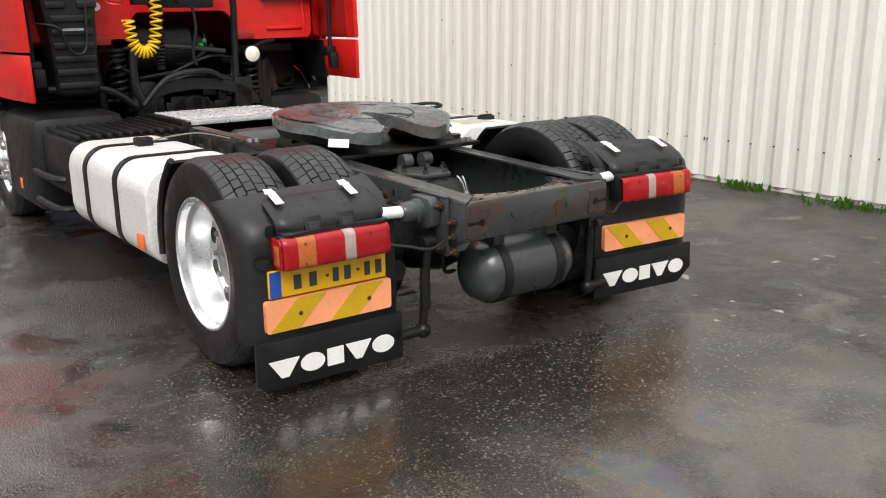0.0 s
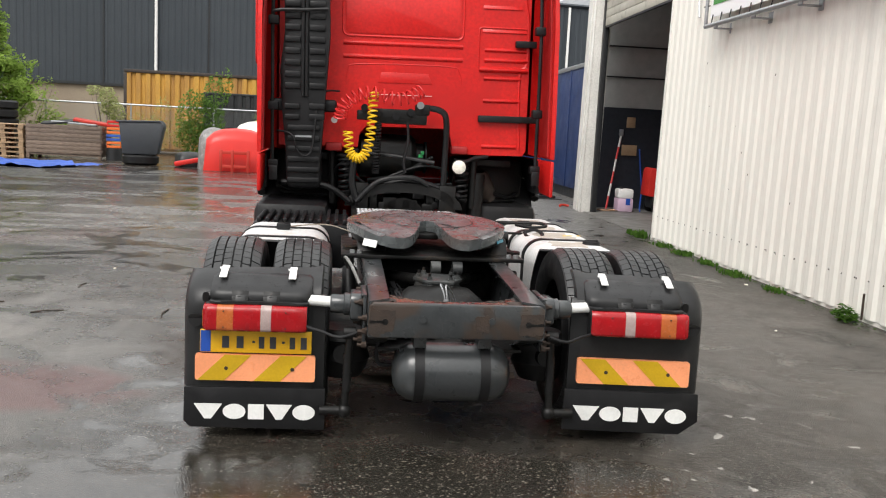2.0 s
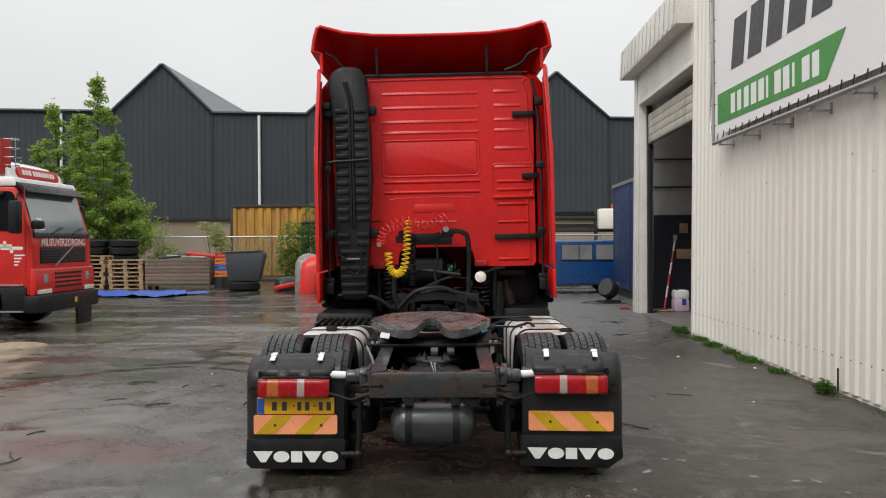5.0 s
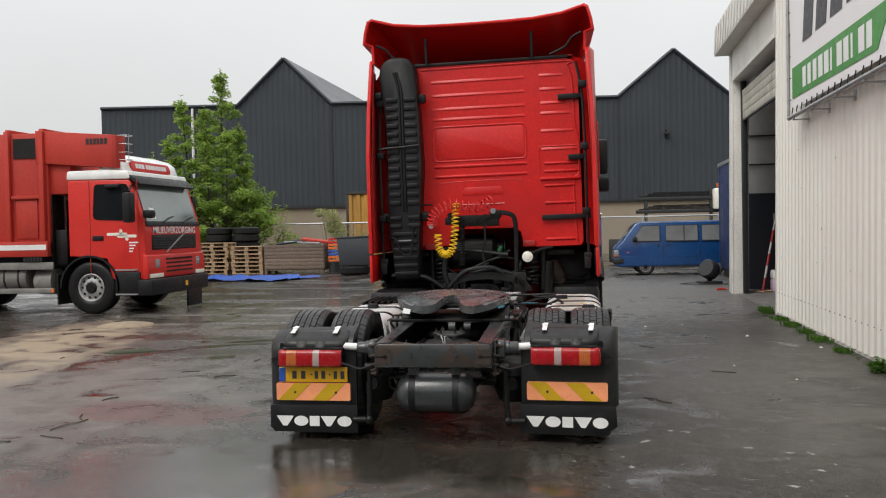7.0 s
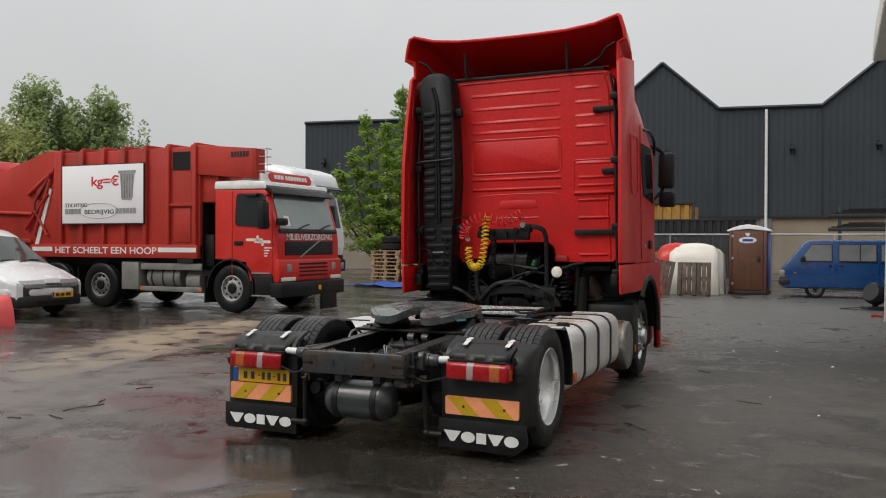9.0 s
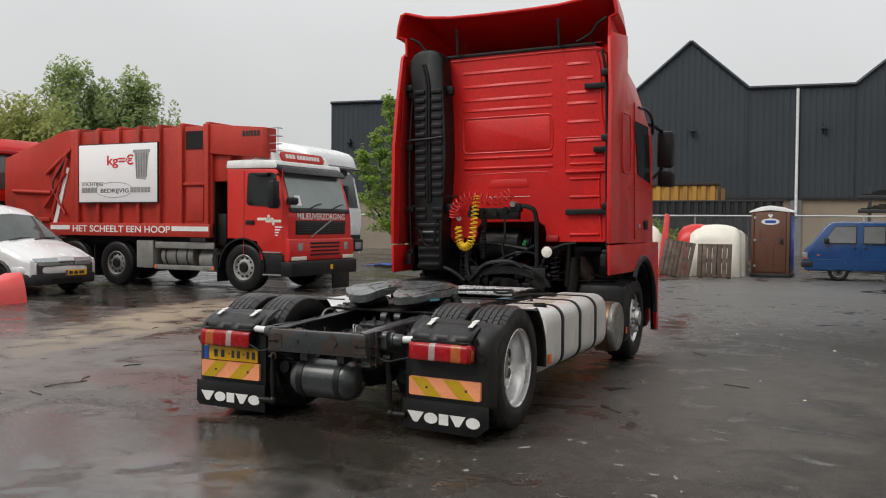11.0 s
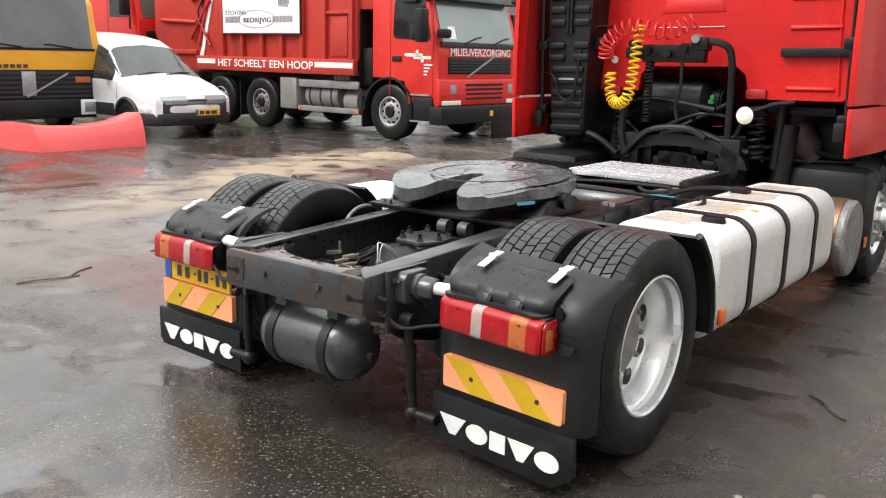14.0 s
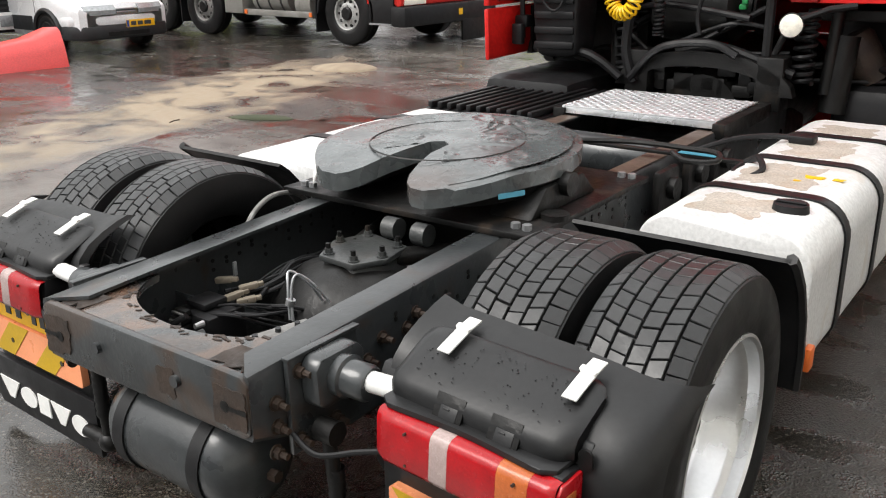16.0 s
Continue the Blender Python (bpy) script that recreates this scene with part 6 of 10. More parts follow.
    turned_box(clip, (0.034, 0.012, 0.010), pose(0, 0.012, 0.011, 30, 0, 0), 0.003)
    turned_box(clip, (0.010, 0.014, 0.007), pose(-0.019, 0.020, 0.014, 30, 0, 0), 0.002)
    clip_me = finish(clip, "guard_clip", "white")
    for x in (0.735, 1.05):
        part("guard_clip", clip_me, "white", g, "white plastic clip", pose(s * x, 0.100, 0.774, -11, 0, 0))
    flap = [(s * 0.565, 0.252), (s * 1.212, 0.250), (s * 1.220, 0.115), (s * 1.130, 0.047), (s * 0.560, 0.052)] if s > 0 else [(-0.567, 0.252), (-1.208, 0.250), (-1.210, 0.090), (-1.180, 0.060), (-0.566, 0.054)]
    bm = bmesh.new()
    prism(bm, flap, "y", -0.012, 0.006, 0.002)
    f = part("mud_flap", bm, "black", g, "black rubber mud flap with a white printed emblem strip")
    # emblem drawn as plain white shapes: wedges, discs and a block
    x = 0.608 if s > 0 else -1.163
    for w, form in ((0.128, "wedge"), (0.106, "disc"), (0.088, "block"), (0.118, "wedge"), (0.106, "disc")):
        bm, z0, z1 = bmesh.new(), 0.102, 0.173
        if form == "wedge":
            o = [(x, z1), (x + w, z1), (x + w * 0.62, z0), (x + w * 0.38, z0)]
        elif form == "disc":
            o = [(x + w / 2 + w * 0.49 * math.cos(radians(a)), (z0 + z1) / 2 + 0.036 * math.sin(radians(a))) for a in range(0, 360, 18)]
        else:
            o = [(x + 0.008, z0), (x + w - 0.008, z0), (x + w - 0.008, z1), (x + 0.008, z1)]
        prism(bm, o, "y", -0.0165, -0.0125)
        part("emblem_block", bm, "white", f, "white printed shape")
        x += w + 0.002

    # marker board with slanted stripes
    x0 = s * 0.888 - 0.272
    bm = bmesh.new()
    prism(bm, rounded(0.544, 0.124, 0.012, 3, s * 0.888, 0.345), "y", -0.012, 0.012)
    mb = part("marker_board", bm, "mark_o", g, "pale orange reflective board with slanted ochre stripes")
    for a in (0.072, 0.325):
        bm = bmesh.new()
        top, low = (0.135, 0.0) if s < 0 else (0.0, 0.135)
        q = [(x0 + a + low * 0.9 - 0.06, 0.2845), (x0 + a + low * 0.9 + 0.06, 0.2845), (x0 + a + top * 0.9 + 0.06, 0.4055), (x0 + a + top * 0.9 - 0.06, 0.4055)]
        if s < 0:
            q = [(max(px, x0 + 0.003), pz) for px, pz in q]
        else:
            q = [(min(px, x0 + 0.541), pz) for px, pz in q]
        prism(bm, q, "y", -0.0145, -0.0125)
        part("stripe", bm, "mark_y", mb, "ochre stripe")
    for a in (0.14, 0.44):
        part("rivet", rod(bmesh.new(), (x0 + a, -0.012, 0.342), (x0 + a, -0.0165, 0.342), 0.009, seg=10), "rust", mb)

    # tail lamp
    bm = bmesh.new()
    prism(bm, [(-0.070, 0.536), (-0.03, 0.530), (0.012, 0.530), (0.012, 0.648), (-0.03, 0.656), (-0.055, 0.654)], "x", min(s * 0.655, s * 1.109), max(s * 0.655, s * 1.109), 0.004)
    lamp = part("tail_lamp", bm, "black", g, "red, amber and white tail lamp cluster")
    cuts = ((0.000, 0.1665, "lens_red"), (0.167, 0.2165, "lens_white"), (0.217, 0.3435, "lens_red"), (0.344, 0.4205, "lens_orange"), (0.421, 0.478, "lens_red"))
    for a, z, k in cuts:
        rows = []
        for i in range(7):
            d = a + (z - a) * i / 6
            near = min(d, 0.478 - d)
            f = 1.0 if near > 0.018 else 0.72 + 0.28 * math.sqrt(max(0.0, 1 - ((0.018 - near) / 0.018) ** 2))
            x, g = s * (0.657 + d * 0.945), 0.88 + 0.12 * f
            sec = ((-0.045, 0.531), (-0.080, 0.532), (-0.091, 0.537), (-0.095, 0.548), (-0.090, 0.626), (-0.085, 0.640), (-0.074, 0.648), (-0.045, 0.651))
            rows.append([(x, -0.052 + (y + 0.052) * f, 0.593 + (h - 0.593) * g) for y, h in sec])
        part("lens", sheet(bmesh.new(), rows, 0.003), k, lamp, {"lens_red": "red lens", "lens_white": "clear white lens", "lens_orange": "amber lens"}[k], angle=60)
    bm = bmesh.new()
    prism(bm, [(0.0, 0.535), (-0.070, 0.535), (-0.079, 0.545), (-0.076, 0.630), (-0.064, 0.645), (0.0, 0.648)], "x", s * 1.1075, s * 1.117, 0.003)
    part("lens", bm, "lens_red", lamp, "red lens end")
    part("lens", boxes((min(s * 1.1172, s * 1.121), max(s * 1.1172, s * 1.121), -0.066, -0.026, 0.548, 0.622), bevel=0.0018), "lens_orange", lamp, "amber side lens")
    for a in (0.09, 0.365):
        for z in (0.552, 0.625):
            part("screw", rod(bmesh.new(), (s * (0.66 + a), -0.088, z), (s * (0.66 + a), -0.0965, z), 0.0035, seg=6), "bolt", lamp)

# number plate under the far lamp: plain bars
np_ = part("number_plate", boxes((-1.14, -0.635, -0.008, 0.006, 0.414, 0.520), bevel=0.004), "plate", plate_guard, "yellow number plate with dark bars and a blue band")
part("blue_band", boxes((-1.137, -1.092, -0.011, -0.0085, 0.418, 0.516)), "plate_blue", np_)
for a, w in ((0.10, 0.05), (0.165, 0.05), (0.235, 0.02), (0.265, 0.04), (0.315, 0.045), (0.37, 0.02), (0.405, 0.04), (0.455, 0.045)):
    h = (0.437, 0.492) if w > 0.03 else (0.462, 0.472)
    part("plate_bar", boxes((-1.14 + a, -1.14 + a + w * 0.62, -0.011, -0.0085, h[0], h[1])), "print", np_, "dark plain bar")

# ---- cab ----
CB = 3.62  # back wall
cab = part("cab_body", bmesh.new(), "red", truck, "red high-roof sleeper cab")


def ring(y, hw, lo, hi, r, inset):
    """Half-rounded section of the cab at y."""
    pts = [(-hw, lo), (-hw, hi - r * 2.4), (-hw + inset * 0.5, hi - r), (-hw + inset + r * 0.4, hi - r * 0.25), (-hw + inset + r * 1.3, hi), (hw - inset - r * 1.3, hi), (hw - inset - r * 0.4, hi - r * 0.25), (hw - inset * 0.5, hi - r), (hw, hi - r * 2.4), (hw, lo)]
    return [(x, y, z) for x, z in pts]


bm = bmesh.new()
rows = [ring(CB, 1.08, 1.28, 3.27, 0.12, 0.03), ring(CB + 0.1, 1.215, 1.24, 3.31, 0.14, 0.05), ring(4.1, 1.225, 1.24, 3.32, 0.26, 0.16), ring(4.6, 1.225, 1.24, 3.26, 0.28, 0.22), ring(4.95, 1.222, 1.0, 3.08, 0.26, 0.26), ring(5.15, 1.19, 0.95, 2.86, 0.25, 0.18), ring(5.30, 1.10, 0.95, 2.6, 0.25, 0.2), ring(5.38, 0.95, 0.95, 2.3, 0.25, 0.2)]
sheet(bm, rows)
bm.faces.new([bm.verts.new(p) for p in rows[-1]])
bm.to_mesh(cab.data)
bm.free()
cab.data.polygons.foreach_set("use_smooth", [True] * len(cab.data.polygons))
cab.data.set_sharp_from_angle(angle=radians(32))
# back panel with its arch
bm = bmesh.new()
arch = [(-1.06, 1.30), (-0.40, 1.30), (-0.385, 1.42), (-0.33, 1.475), (0.32, 1.475), (0.385, 1.42), (0.41, 1.30), (0.42, 1.26), (1.02, 1.26), (1.05, 1.30), (1.05, 3.15), (1.0, 3.24), (0.9, 3.275), (-0.95, 3.275), (-1.06, 3.20)]
prism(bm, arch, "y", CB - 0.03, CB + 0.02)
back = part("back_panel", bm, "red", truck, "red pressed back wall of the cab with ribs")


def rib(x0, x1, z, h=0.026, d=0.022):
    bm = bmesh.new()
    prism(bm, [(CB - 0.03, z - h), (CB - 0.03 - d, z - h * 0.25), (CB - 0.03 - d, z + h * 0.25), (CB - 0.03, z + h)], "x", x0, x1, 0.003)
    part("rib", bm, "red", back)


def step_rib(x0, x1, z, h=0.030, d=0.009):
    """A shallow pressed step: it swells downwards and ends in an undercut."""
    bm = bmesh.new()
    prism(bm, [(CB - 0.03, z + h), (CB - 0.03 - d, z + 0.003), (CB - 0.03 - d * 0.8, z - 0.003), (CB - 0.03, z - 0.001)], "x", x0, x1, 0.002)
    part("rib", bm, "red", back)


for z in (3.08, 2.932, 2.784, 2.672):
    step_rib(-0.535, 0.47, z)
for z in (2.165, 2.055):
    rib(-0.535, 0.475, z, 0.022, 0.013)
for x1, z in ((0.885, 3.087), (0.91, 2.938), (0.925, 2.79), (0.95, 2.68), (0.97, 2.49), (1.015, 2.295)):
    step_rib(0.637, x1, z)
for x1, z in ((1.02, 2.15), (1.035, 2.065), (0.985, 1.912), (0.985, 1.725), (0.965, 1.335)):
    rib(0.66, x1, z, 0.020, 0.016)


def frame_rib(x0, x1, z0, z1, r, h=0.024, d=0.012):
    o = rounded(x1 - x0, z1 - z0, r, 4, (x0 + x1) / 2, (z0 + z1) / 2)
    bm = bmesh.new()
    tube(bm, [(x, CB - 0.031, z) for x, z in o + o[:1]], h * 0.6, 6, False)
    part("rib", bm, "red", back)


frame_rib(-0.54, 0.475, 2.222, 2.600, 0.05, 0.016)
bm = bmesh.new()
prism(bm, rounded(0.97, 0.335, 0.04, 4, -0.032, 2.411), "y", CB - 0.036, CB - 0.030, 0.003)
part("pressed_field", bm, "red", back)
frame_rib(0.61, 1.035, 2.00, 2.335, 0.03, 0.012)
rib(0.615, 1.04, 1.985, 0.026, 0.030)
bm = bmesh.new()
prism(bm, [(-0.24, 1.842), (0.22, 1.842), (0.18, 1.93), (-0.21, 1.93)], "y", CB - 0.035, CB - 0.030, 0.003)
part("pressed_field", bm, "red", back)
part("rib", tube(bmesh.new(), smooth_path([(-0.505, CB - 0.028, 1.85), (-0.49, CB - 0.028, 1.94), (-0.40, CB - 0.028, 1.99), (0.34, CB - 0.028, 1.997), (0.45, CB - 0.028, 1.95), (0.475, CB - 0.028, 1.85)], 4), 0.006, 6), "red", back)
part("top_rib", tube(bmesh.new(), smooth_path([(-0.66, CB - 0.03, 3.232), (0.86, CB - 0.03, 3.236), (0.94, CB - 0.03, 3.19), (0.985, CB - 0.03, 3.05), (1.0, CB - 0.03, 2.6), (1.03, CB - 0.03, 2.4), (1.03, CB - 0.03, 2.05), (0.97, CB - 0.03, 1.92), (0.99, CB - 0.03, 1.3)], 4), 0.012, 6), "red", back)
for x0, x1, z in ((0.83, 1.10, 2.853), (0.92, 1.10, 2.205), (0.62, 1.14, 1.570)):
    part("hinge_strap", boxes((x0, x1, CB - 0.075, CB - 0.032, z - 0.028, z + 0.028), bevel=0.006), "black", back, "black hinge strap")
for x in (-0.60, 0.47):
    part("cab_bracket", boxes((x - 0.07, x + 0.07, CB - 0.06, CB + 0.05, 1.26, 1.33), bevel=0.015), "red_dark", back, "small red mounting bracket")
part("seal_strip", boxes((-0.98, 0.95, CB - 0.05, CB + 0.0, 3.268, 3.300), bevel=0.006), "black", back, "black rubber seal strip")
part("grab_hole", rod(bmesh.new(), (-0.60, CB - 0.034, 1.52), (-0.60, CB - 0.028, 1.52), 0.028), "white", back, "small bare round plug")

# side fairings behind the cab
def draw_in(bm, s):
    """The panels behind the cab toe in towards their rear edge."""
    for v in bm.verts:
        if v.co.y < 3.74:
            v.co.x -= s * 0.042 * (3.74 - v.co.y) / 0.62
        if v.co.z > 2.6:
            v.co.x -= s * 0.09 * (v.co.z - 2.6) * (3.8 - v.co.y) / 0.62


fairings = []
for s in (1, -1):
    pr = [(3.12, 1.25), (3.72, 1.25), (3.74, 3.36), (3.42, 3.34), (3.32, 3.28), (3.24, 2.75), (3.17, 2.3), (3.13, 1.6)]
    bm = bmesh.new()
    lo, hi = sorted((s * 1.205, s * 1.24))
    prism(bm, pr, "x", lo, hi, 0.006)
    draw_in(bm, s)
    fa = part("side_fairing", bm, "red", truck, "red side fairing panel behind the cab")
    fairings.append(fa)
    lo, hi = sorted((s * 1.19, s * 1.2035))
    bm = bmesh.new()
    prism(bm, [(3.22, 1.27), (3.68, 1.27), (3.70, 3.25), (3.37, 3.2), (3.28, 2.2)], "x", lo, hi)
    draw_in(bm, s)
    part("inner_liner", bm, "red_dark", fa)
    part("hinge_rod", tube(bmesh.new(), smooth_path([(s * 1.10, 3.40, 1.05), (s * 1.10, 3.38, 1.8), (s * 1.10, 3.40, 2.4), (s * 1.08, 3.45, 2.9), (s * 1.03, 3.5, 3.2)]), 0.016, 6), "black", fa, "black hinge rod")
    for z in (1.15, 1.62, 2.30, 2.95):
        part("hinge_block", boxes((min(s * 1.05, s * 1.135), max(s * 1.05, s * 1.135), 3.36, 3.44, z - 0.035, z + 0.035), bevel=0.01), "black", fa)
    part("clip_hole", boxes((min(s * 1.05, s * 1.12), max(s * 1.05, s * 1.12), 3.30, 3.345, 1.02, 1.14), bevel=0.01), "black", fa)
    for z in (1.81, 2.62):
        part("panel_seam", boxes((min(s * 1.2405, s * 1.243), max(s * 1.2405, s * 1.243), 3.70, 3.74, z, z + 0.008)), "red_dark", fa)

# roof deflector, open at the back
rows = []
for y, dz, k in ((3.40, 0.0, 1.0), (3.43, 0.004, 1.0), (3.75, -0.05, 0.975), (4.1, -0.15, 0.93), (4.45, -0.32, 0.85), (4.75, -0.48, 0.76)):
    half = [(1.13, 3.30), (1.135, 3.49), (1.215, 3.512), (1.20, 3.62), (1.165, 3.74), (1.135, 3.768), (1.05, 3.745), (0.90, 3.702), (0.60, 3.668), (0.30, 3.660)]
    top = [(-x, z) for x, z in half] + [(0.0, 3.658)] + half[::-1]
    rows.append([(x * k, y - (0.05 if abs(x) > 1.14 else 0.0) * (y < 3.5), max(3.28, z + dz)) for x, z in top])
defl = part("roof_deflector", sheet(bmesh.new(), rows, 0.018), "red", truck, "red roof air deflector, hollow behind", angle=45)
part("lip", tube(bmesh.new(), rows[0], 0.017, 8), "red", defl)
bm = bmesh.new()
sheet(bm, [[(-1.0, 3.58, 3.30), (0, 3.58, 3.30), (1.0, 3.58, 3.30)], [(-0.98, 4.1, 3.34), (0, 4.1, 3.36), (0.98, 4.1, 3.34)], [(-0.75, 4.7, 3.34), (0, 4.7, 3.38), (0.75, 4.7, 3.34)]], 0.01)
part("roof_skin", bm, "red_dark", defl)
for x in (-0.52, 0.52):
    part("strut", rod(bmesh.new(), (x * 1.1, 3.53, 3.28), (x * 1.1, 3.50, 3.56), 0.016, seg=8), "black", defl, "black deflector strut")
for s in (1, -1):
    part("stay", tube(bmesh.new(), smooth_path([(s * 0.76, 3.5, 3.30), (s * 0.92, 3.46, 3.36), (s * 1.0, 3.44, 3.45), (s * 1.10, 3.43, 3.50)]), 0.013), "black", defl)

# air intake stack
bm = bmesh.new()
sn = [(-1.13, 3.12), (-1.12, 3.22), (-1.08, 3.30), (-1.0, 3.345), (-0.86, 3.345), (-0.78, 3.31), (-0.73, 3.22), (-0.725, 3.0), (-0.71, 2.6), (-0.70, 2.2), (-0.72, 1.9), (-0.74, 1.6), (-0.76, 1.3), (-0.76, 0.98), (-0.80, 0.95), (-1.0, 0.95), (-1.04, 0.98), (-1.05, 1.3), (-1.08, 1.6), (-1.10, 1.9), (-1.06, 2.2), (-1.07, 2.7)]
prism(bm, sn, "y", 3.33, 3.58, 0.035)
stack = part("air_intake", bm, "black", truck, "black ribbed plastic air intake", pose(0.06, 0, 0), angle=50)
for k in range(21):
    z = 1.02 + k * 0.092 if k > 7 else 1.0 + k * 0.085
    w0, w1 = (-1.035, -0.775) if z < 1.45 else (-1.06, -0.735)
    part("intake_rib", boxes((w0, -0.935 if k > 5 else w1, 3.312, 3.335, z, z + 0.05 if k > 7 else z + 0.045), bevel=0.012), "black", stack)
    if k > 5:
        part("intake_rib", boxes((-0.865, w1, 3.312, 3.335, z, z + 0.05), bevel=0.012), "black", stack)
for x in (-0.915, -0.885):
    part("intake_bead", tube(bmesh.new(), smooth_path([(x, 3.322, 1.7), (x, 3.318, 2.5), (x, 3.322, 2.95), (x - 0.05, 3.325, 3.18)]), 0.014), "black", stack)
part("intake_clamp", tube(bmesh.new(), [(-1.15, 3.32, 2.36), (-1.08, 3.30, 2.37), (-0.90, 3.296, 2.375), (-0.72, 3.30, 2.39)], 0.014), "black", stack)
for z, x in ((2.90, -0.70), (1.63, -0.70), (1.63, -1.13), (2.88, -1.14)):
    part("intake_lug", boxes((x - 0.06, x + 0.06, 3.40, 3.48, z - 0.05, z + 0.05), bevel=0.025), "black", stack)
part("label", boxes((-0.97, -0.84, 3.308, 3.312, 1.37, 1.385)), "galv", stack, "grey metal strip")
part("loose_cable", tube(bmesh.new(), smooth_path([(-1.12, 3.36, 1.42), (-1.0, 3.29, 1.39), (-0.95, 3.29, 1.26), (-0.88, 3.29, 1.22), (-0.83, 3.3, 1.3), (-0.8, 3.33, 1.6), (-0.74, 3.4, 1.74), (-0.62, 3.5, 1.755)]), 0.008), "black", stack)

# hose carrier, coils and work lamp
bar = part("hose_carrier", tube(bmesh.new(), smooth_path([(0.33, 3.50, 0.85), (0.335, 3.47, 1.3), (0.325, 3.44, 1.56), (0.26, 3.42, 1.63), (0.12, 3.42, 1.645)]), 0.026), "black", truck, "bent black hose carrier tube")
part("carrier_block", boxes((-0.30, 0.16, 3.39, 3.47, 1.50, 1.62), (-0.42, -0.28, 3.38, 3.46, 1.52, 1.60), (0.06, 0.18, 3.38, 3.48, 1.58, 1.67), bevel=0.012), "grease", bar)
for x, z in ((-0.36, 1.62), (-0.25, 1.58), (-0.1, 1.56), (0.02, 1.6), (0.1, 1.66)):
    part("coupling_head", rod(bmesh.new(), (x, 3.36, z), (x, 3.44, z), 0.03), "galv" if x > 0.05 else "black", bar)
part("air_coil", tube(bmesh.new(), helix([(-0.56, 3.36, 1.52), (-0.52, 3.32, 1.64), (-0.34, 3.30, 1.74), (-0.08, 3.30, 1.70), (0.10, 3.34, 1.78)], 0.050, 17), 0.0075, 5), "red_hose", bar, "thin red coiled air hose")
part("air_coil", tube(bmesh.new(), helix([(-0.29, 3.34, 1.74), (-0.295, 3.31, 1.60), (-0.305, 3.29, 1.42), (-0.34, 3.29, 1.25), (-0.41, 3.29, 1.205), (-0.47, 3.30, 1.26), (-0.49, 3.31, 1.42)], 0.036, 24), 0.0078, 6), "yellow_hose", bar, "yellow coiled air hose hanging in a loop")
part("electric_coil", tube(bmesh.new(), helix([(-0.24, 3.42, 1.52), (-0.245, 3.42, 1.3), (-0.25, 3.43, 1.08)], 0.026, 20), 0.008, 5), "black", bar, "black coiled cable")
part("electric_coil", tube(bmesh.new(), smooth_path([(0.0, 3.4, 1.52), (0.01, 3.39, 1.35), (-0.02, 3.4, 1.2), (0.0, 3.4, 1.1)]), 0.012), "black", bar)
part("trace_line", boxes((-0.26, 0.22, CB - 0.042, CB - 0.038, 1.742, 1.746)), "white", back)
lampw = part("work_lamp", lathe(bmesh.new(), [(0.0, -0.055), (0.035, -0.05), (0.058, 0.0), (0.064, 0.02), (0.058, 0.026)], 26, pose(0.455, 3.46, 1.165) @ pose(0, 0, 0, 0, 0, -90)), "black", truck, "round white work lamp")
part("lamp_glass", lathe(bmesh.new(), [(0.059, 0.024), (0.045, 0.032), (0.0, 0.038)], 26, pose(0.455, 3.46, 1.165) @ pose(0, 0, 0, 0, 0, -90)), "cream", lampw, "frosted white glass")
part("lamp_arm", tube(bmesh.new(), [(0.48, 3.5, 1.19), (0.6, 3.56, 1.24), (0.72, 3.6, 1.26)], 0.018), "black", lampw)

# what shows beneath the cab
filt = part("air_filter", lathe(bmesh.new(), [(0.0, -0.30), (0.15, -0.30), (0.19, -0.27), (0.19, 0.16), (0.15, 0.20), (0.12, 0.21), (0.12, 0.27), (0.0, 0.28)], 34, pose(-0.10, 3.80, 1.22)), "grease", truck, "large black air filter drum")
part("filter_cap", lathe(bmesh.new(), [(0.135, 0.285), (0.14, 0.30), (0.0, 0.31)], 26, pose(-0.10, 3.80, 1.22)), "black", filt)
part("filter_clip", boxes((0.12, 0.16, 3.62, 3.66, 1.22, 1.25), (0.14, 0.17, 3.60, 3.63, 1.25, 1.28), bevel=0.006), "green_part", filt, "small green clip")
bm = bmesh.new()
arcp = [(-0.50, 0.80)] + [(0.50 * math.cos(radians(a)), 0.80 + 0.21 * math.sin(radians(a))) for a in range(180, -1, -15)] + [(0.50, 0.80), (0.40, 0.80)] + [(0.40 * math.cos(radians(a)), 0.80 + 0.13 * math.sin(radians(a))) for a in range(0, 181, 15)]
prism(bm, arcp[1:], "y", 3.44, 3.52, 0.004)
part("arch_beam", bm, "grease", truck, "arched black cross beam behind the gearbox")
gear = part("gearbox", lathe(bmesh.new(), [(0.0, -0.5), (0.2, -0.5), (0.26, -0.35), (0.28, 0.3), (0.34, 0.5), (0.36, 0.9)], 24, pose(0, 4.0, 0.68) @ pose(0, 0, 0, 0, 0, 90)), "grease", truck, "greasy gearbox housing")
rng = random.Random(5)
for k in range(14):
    x, z = rng.uniform(-0.3, 0.3), rng.uniform(0.80, 0.98)
    part("gearbox_lump", boxes((x, x + rng.uniform(0.05, 0.12), 3.5, 3.66, z - 0.06, z + rng.uniform(0, 0.05)), bevel=0.012), "grease", gear)
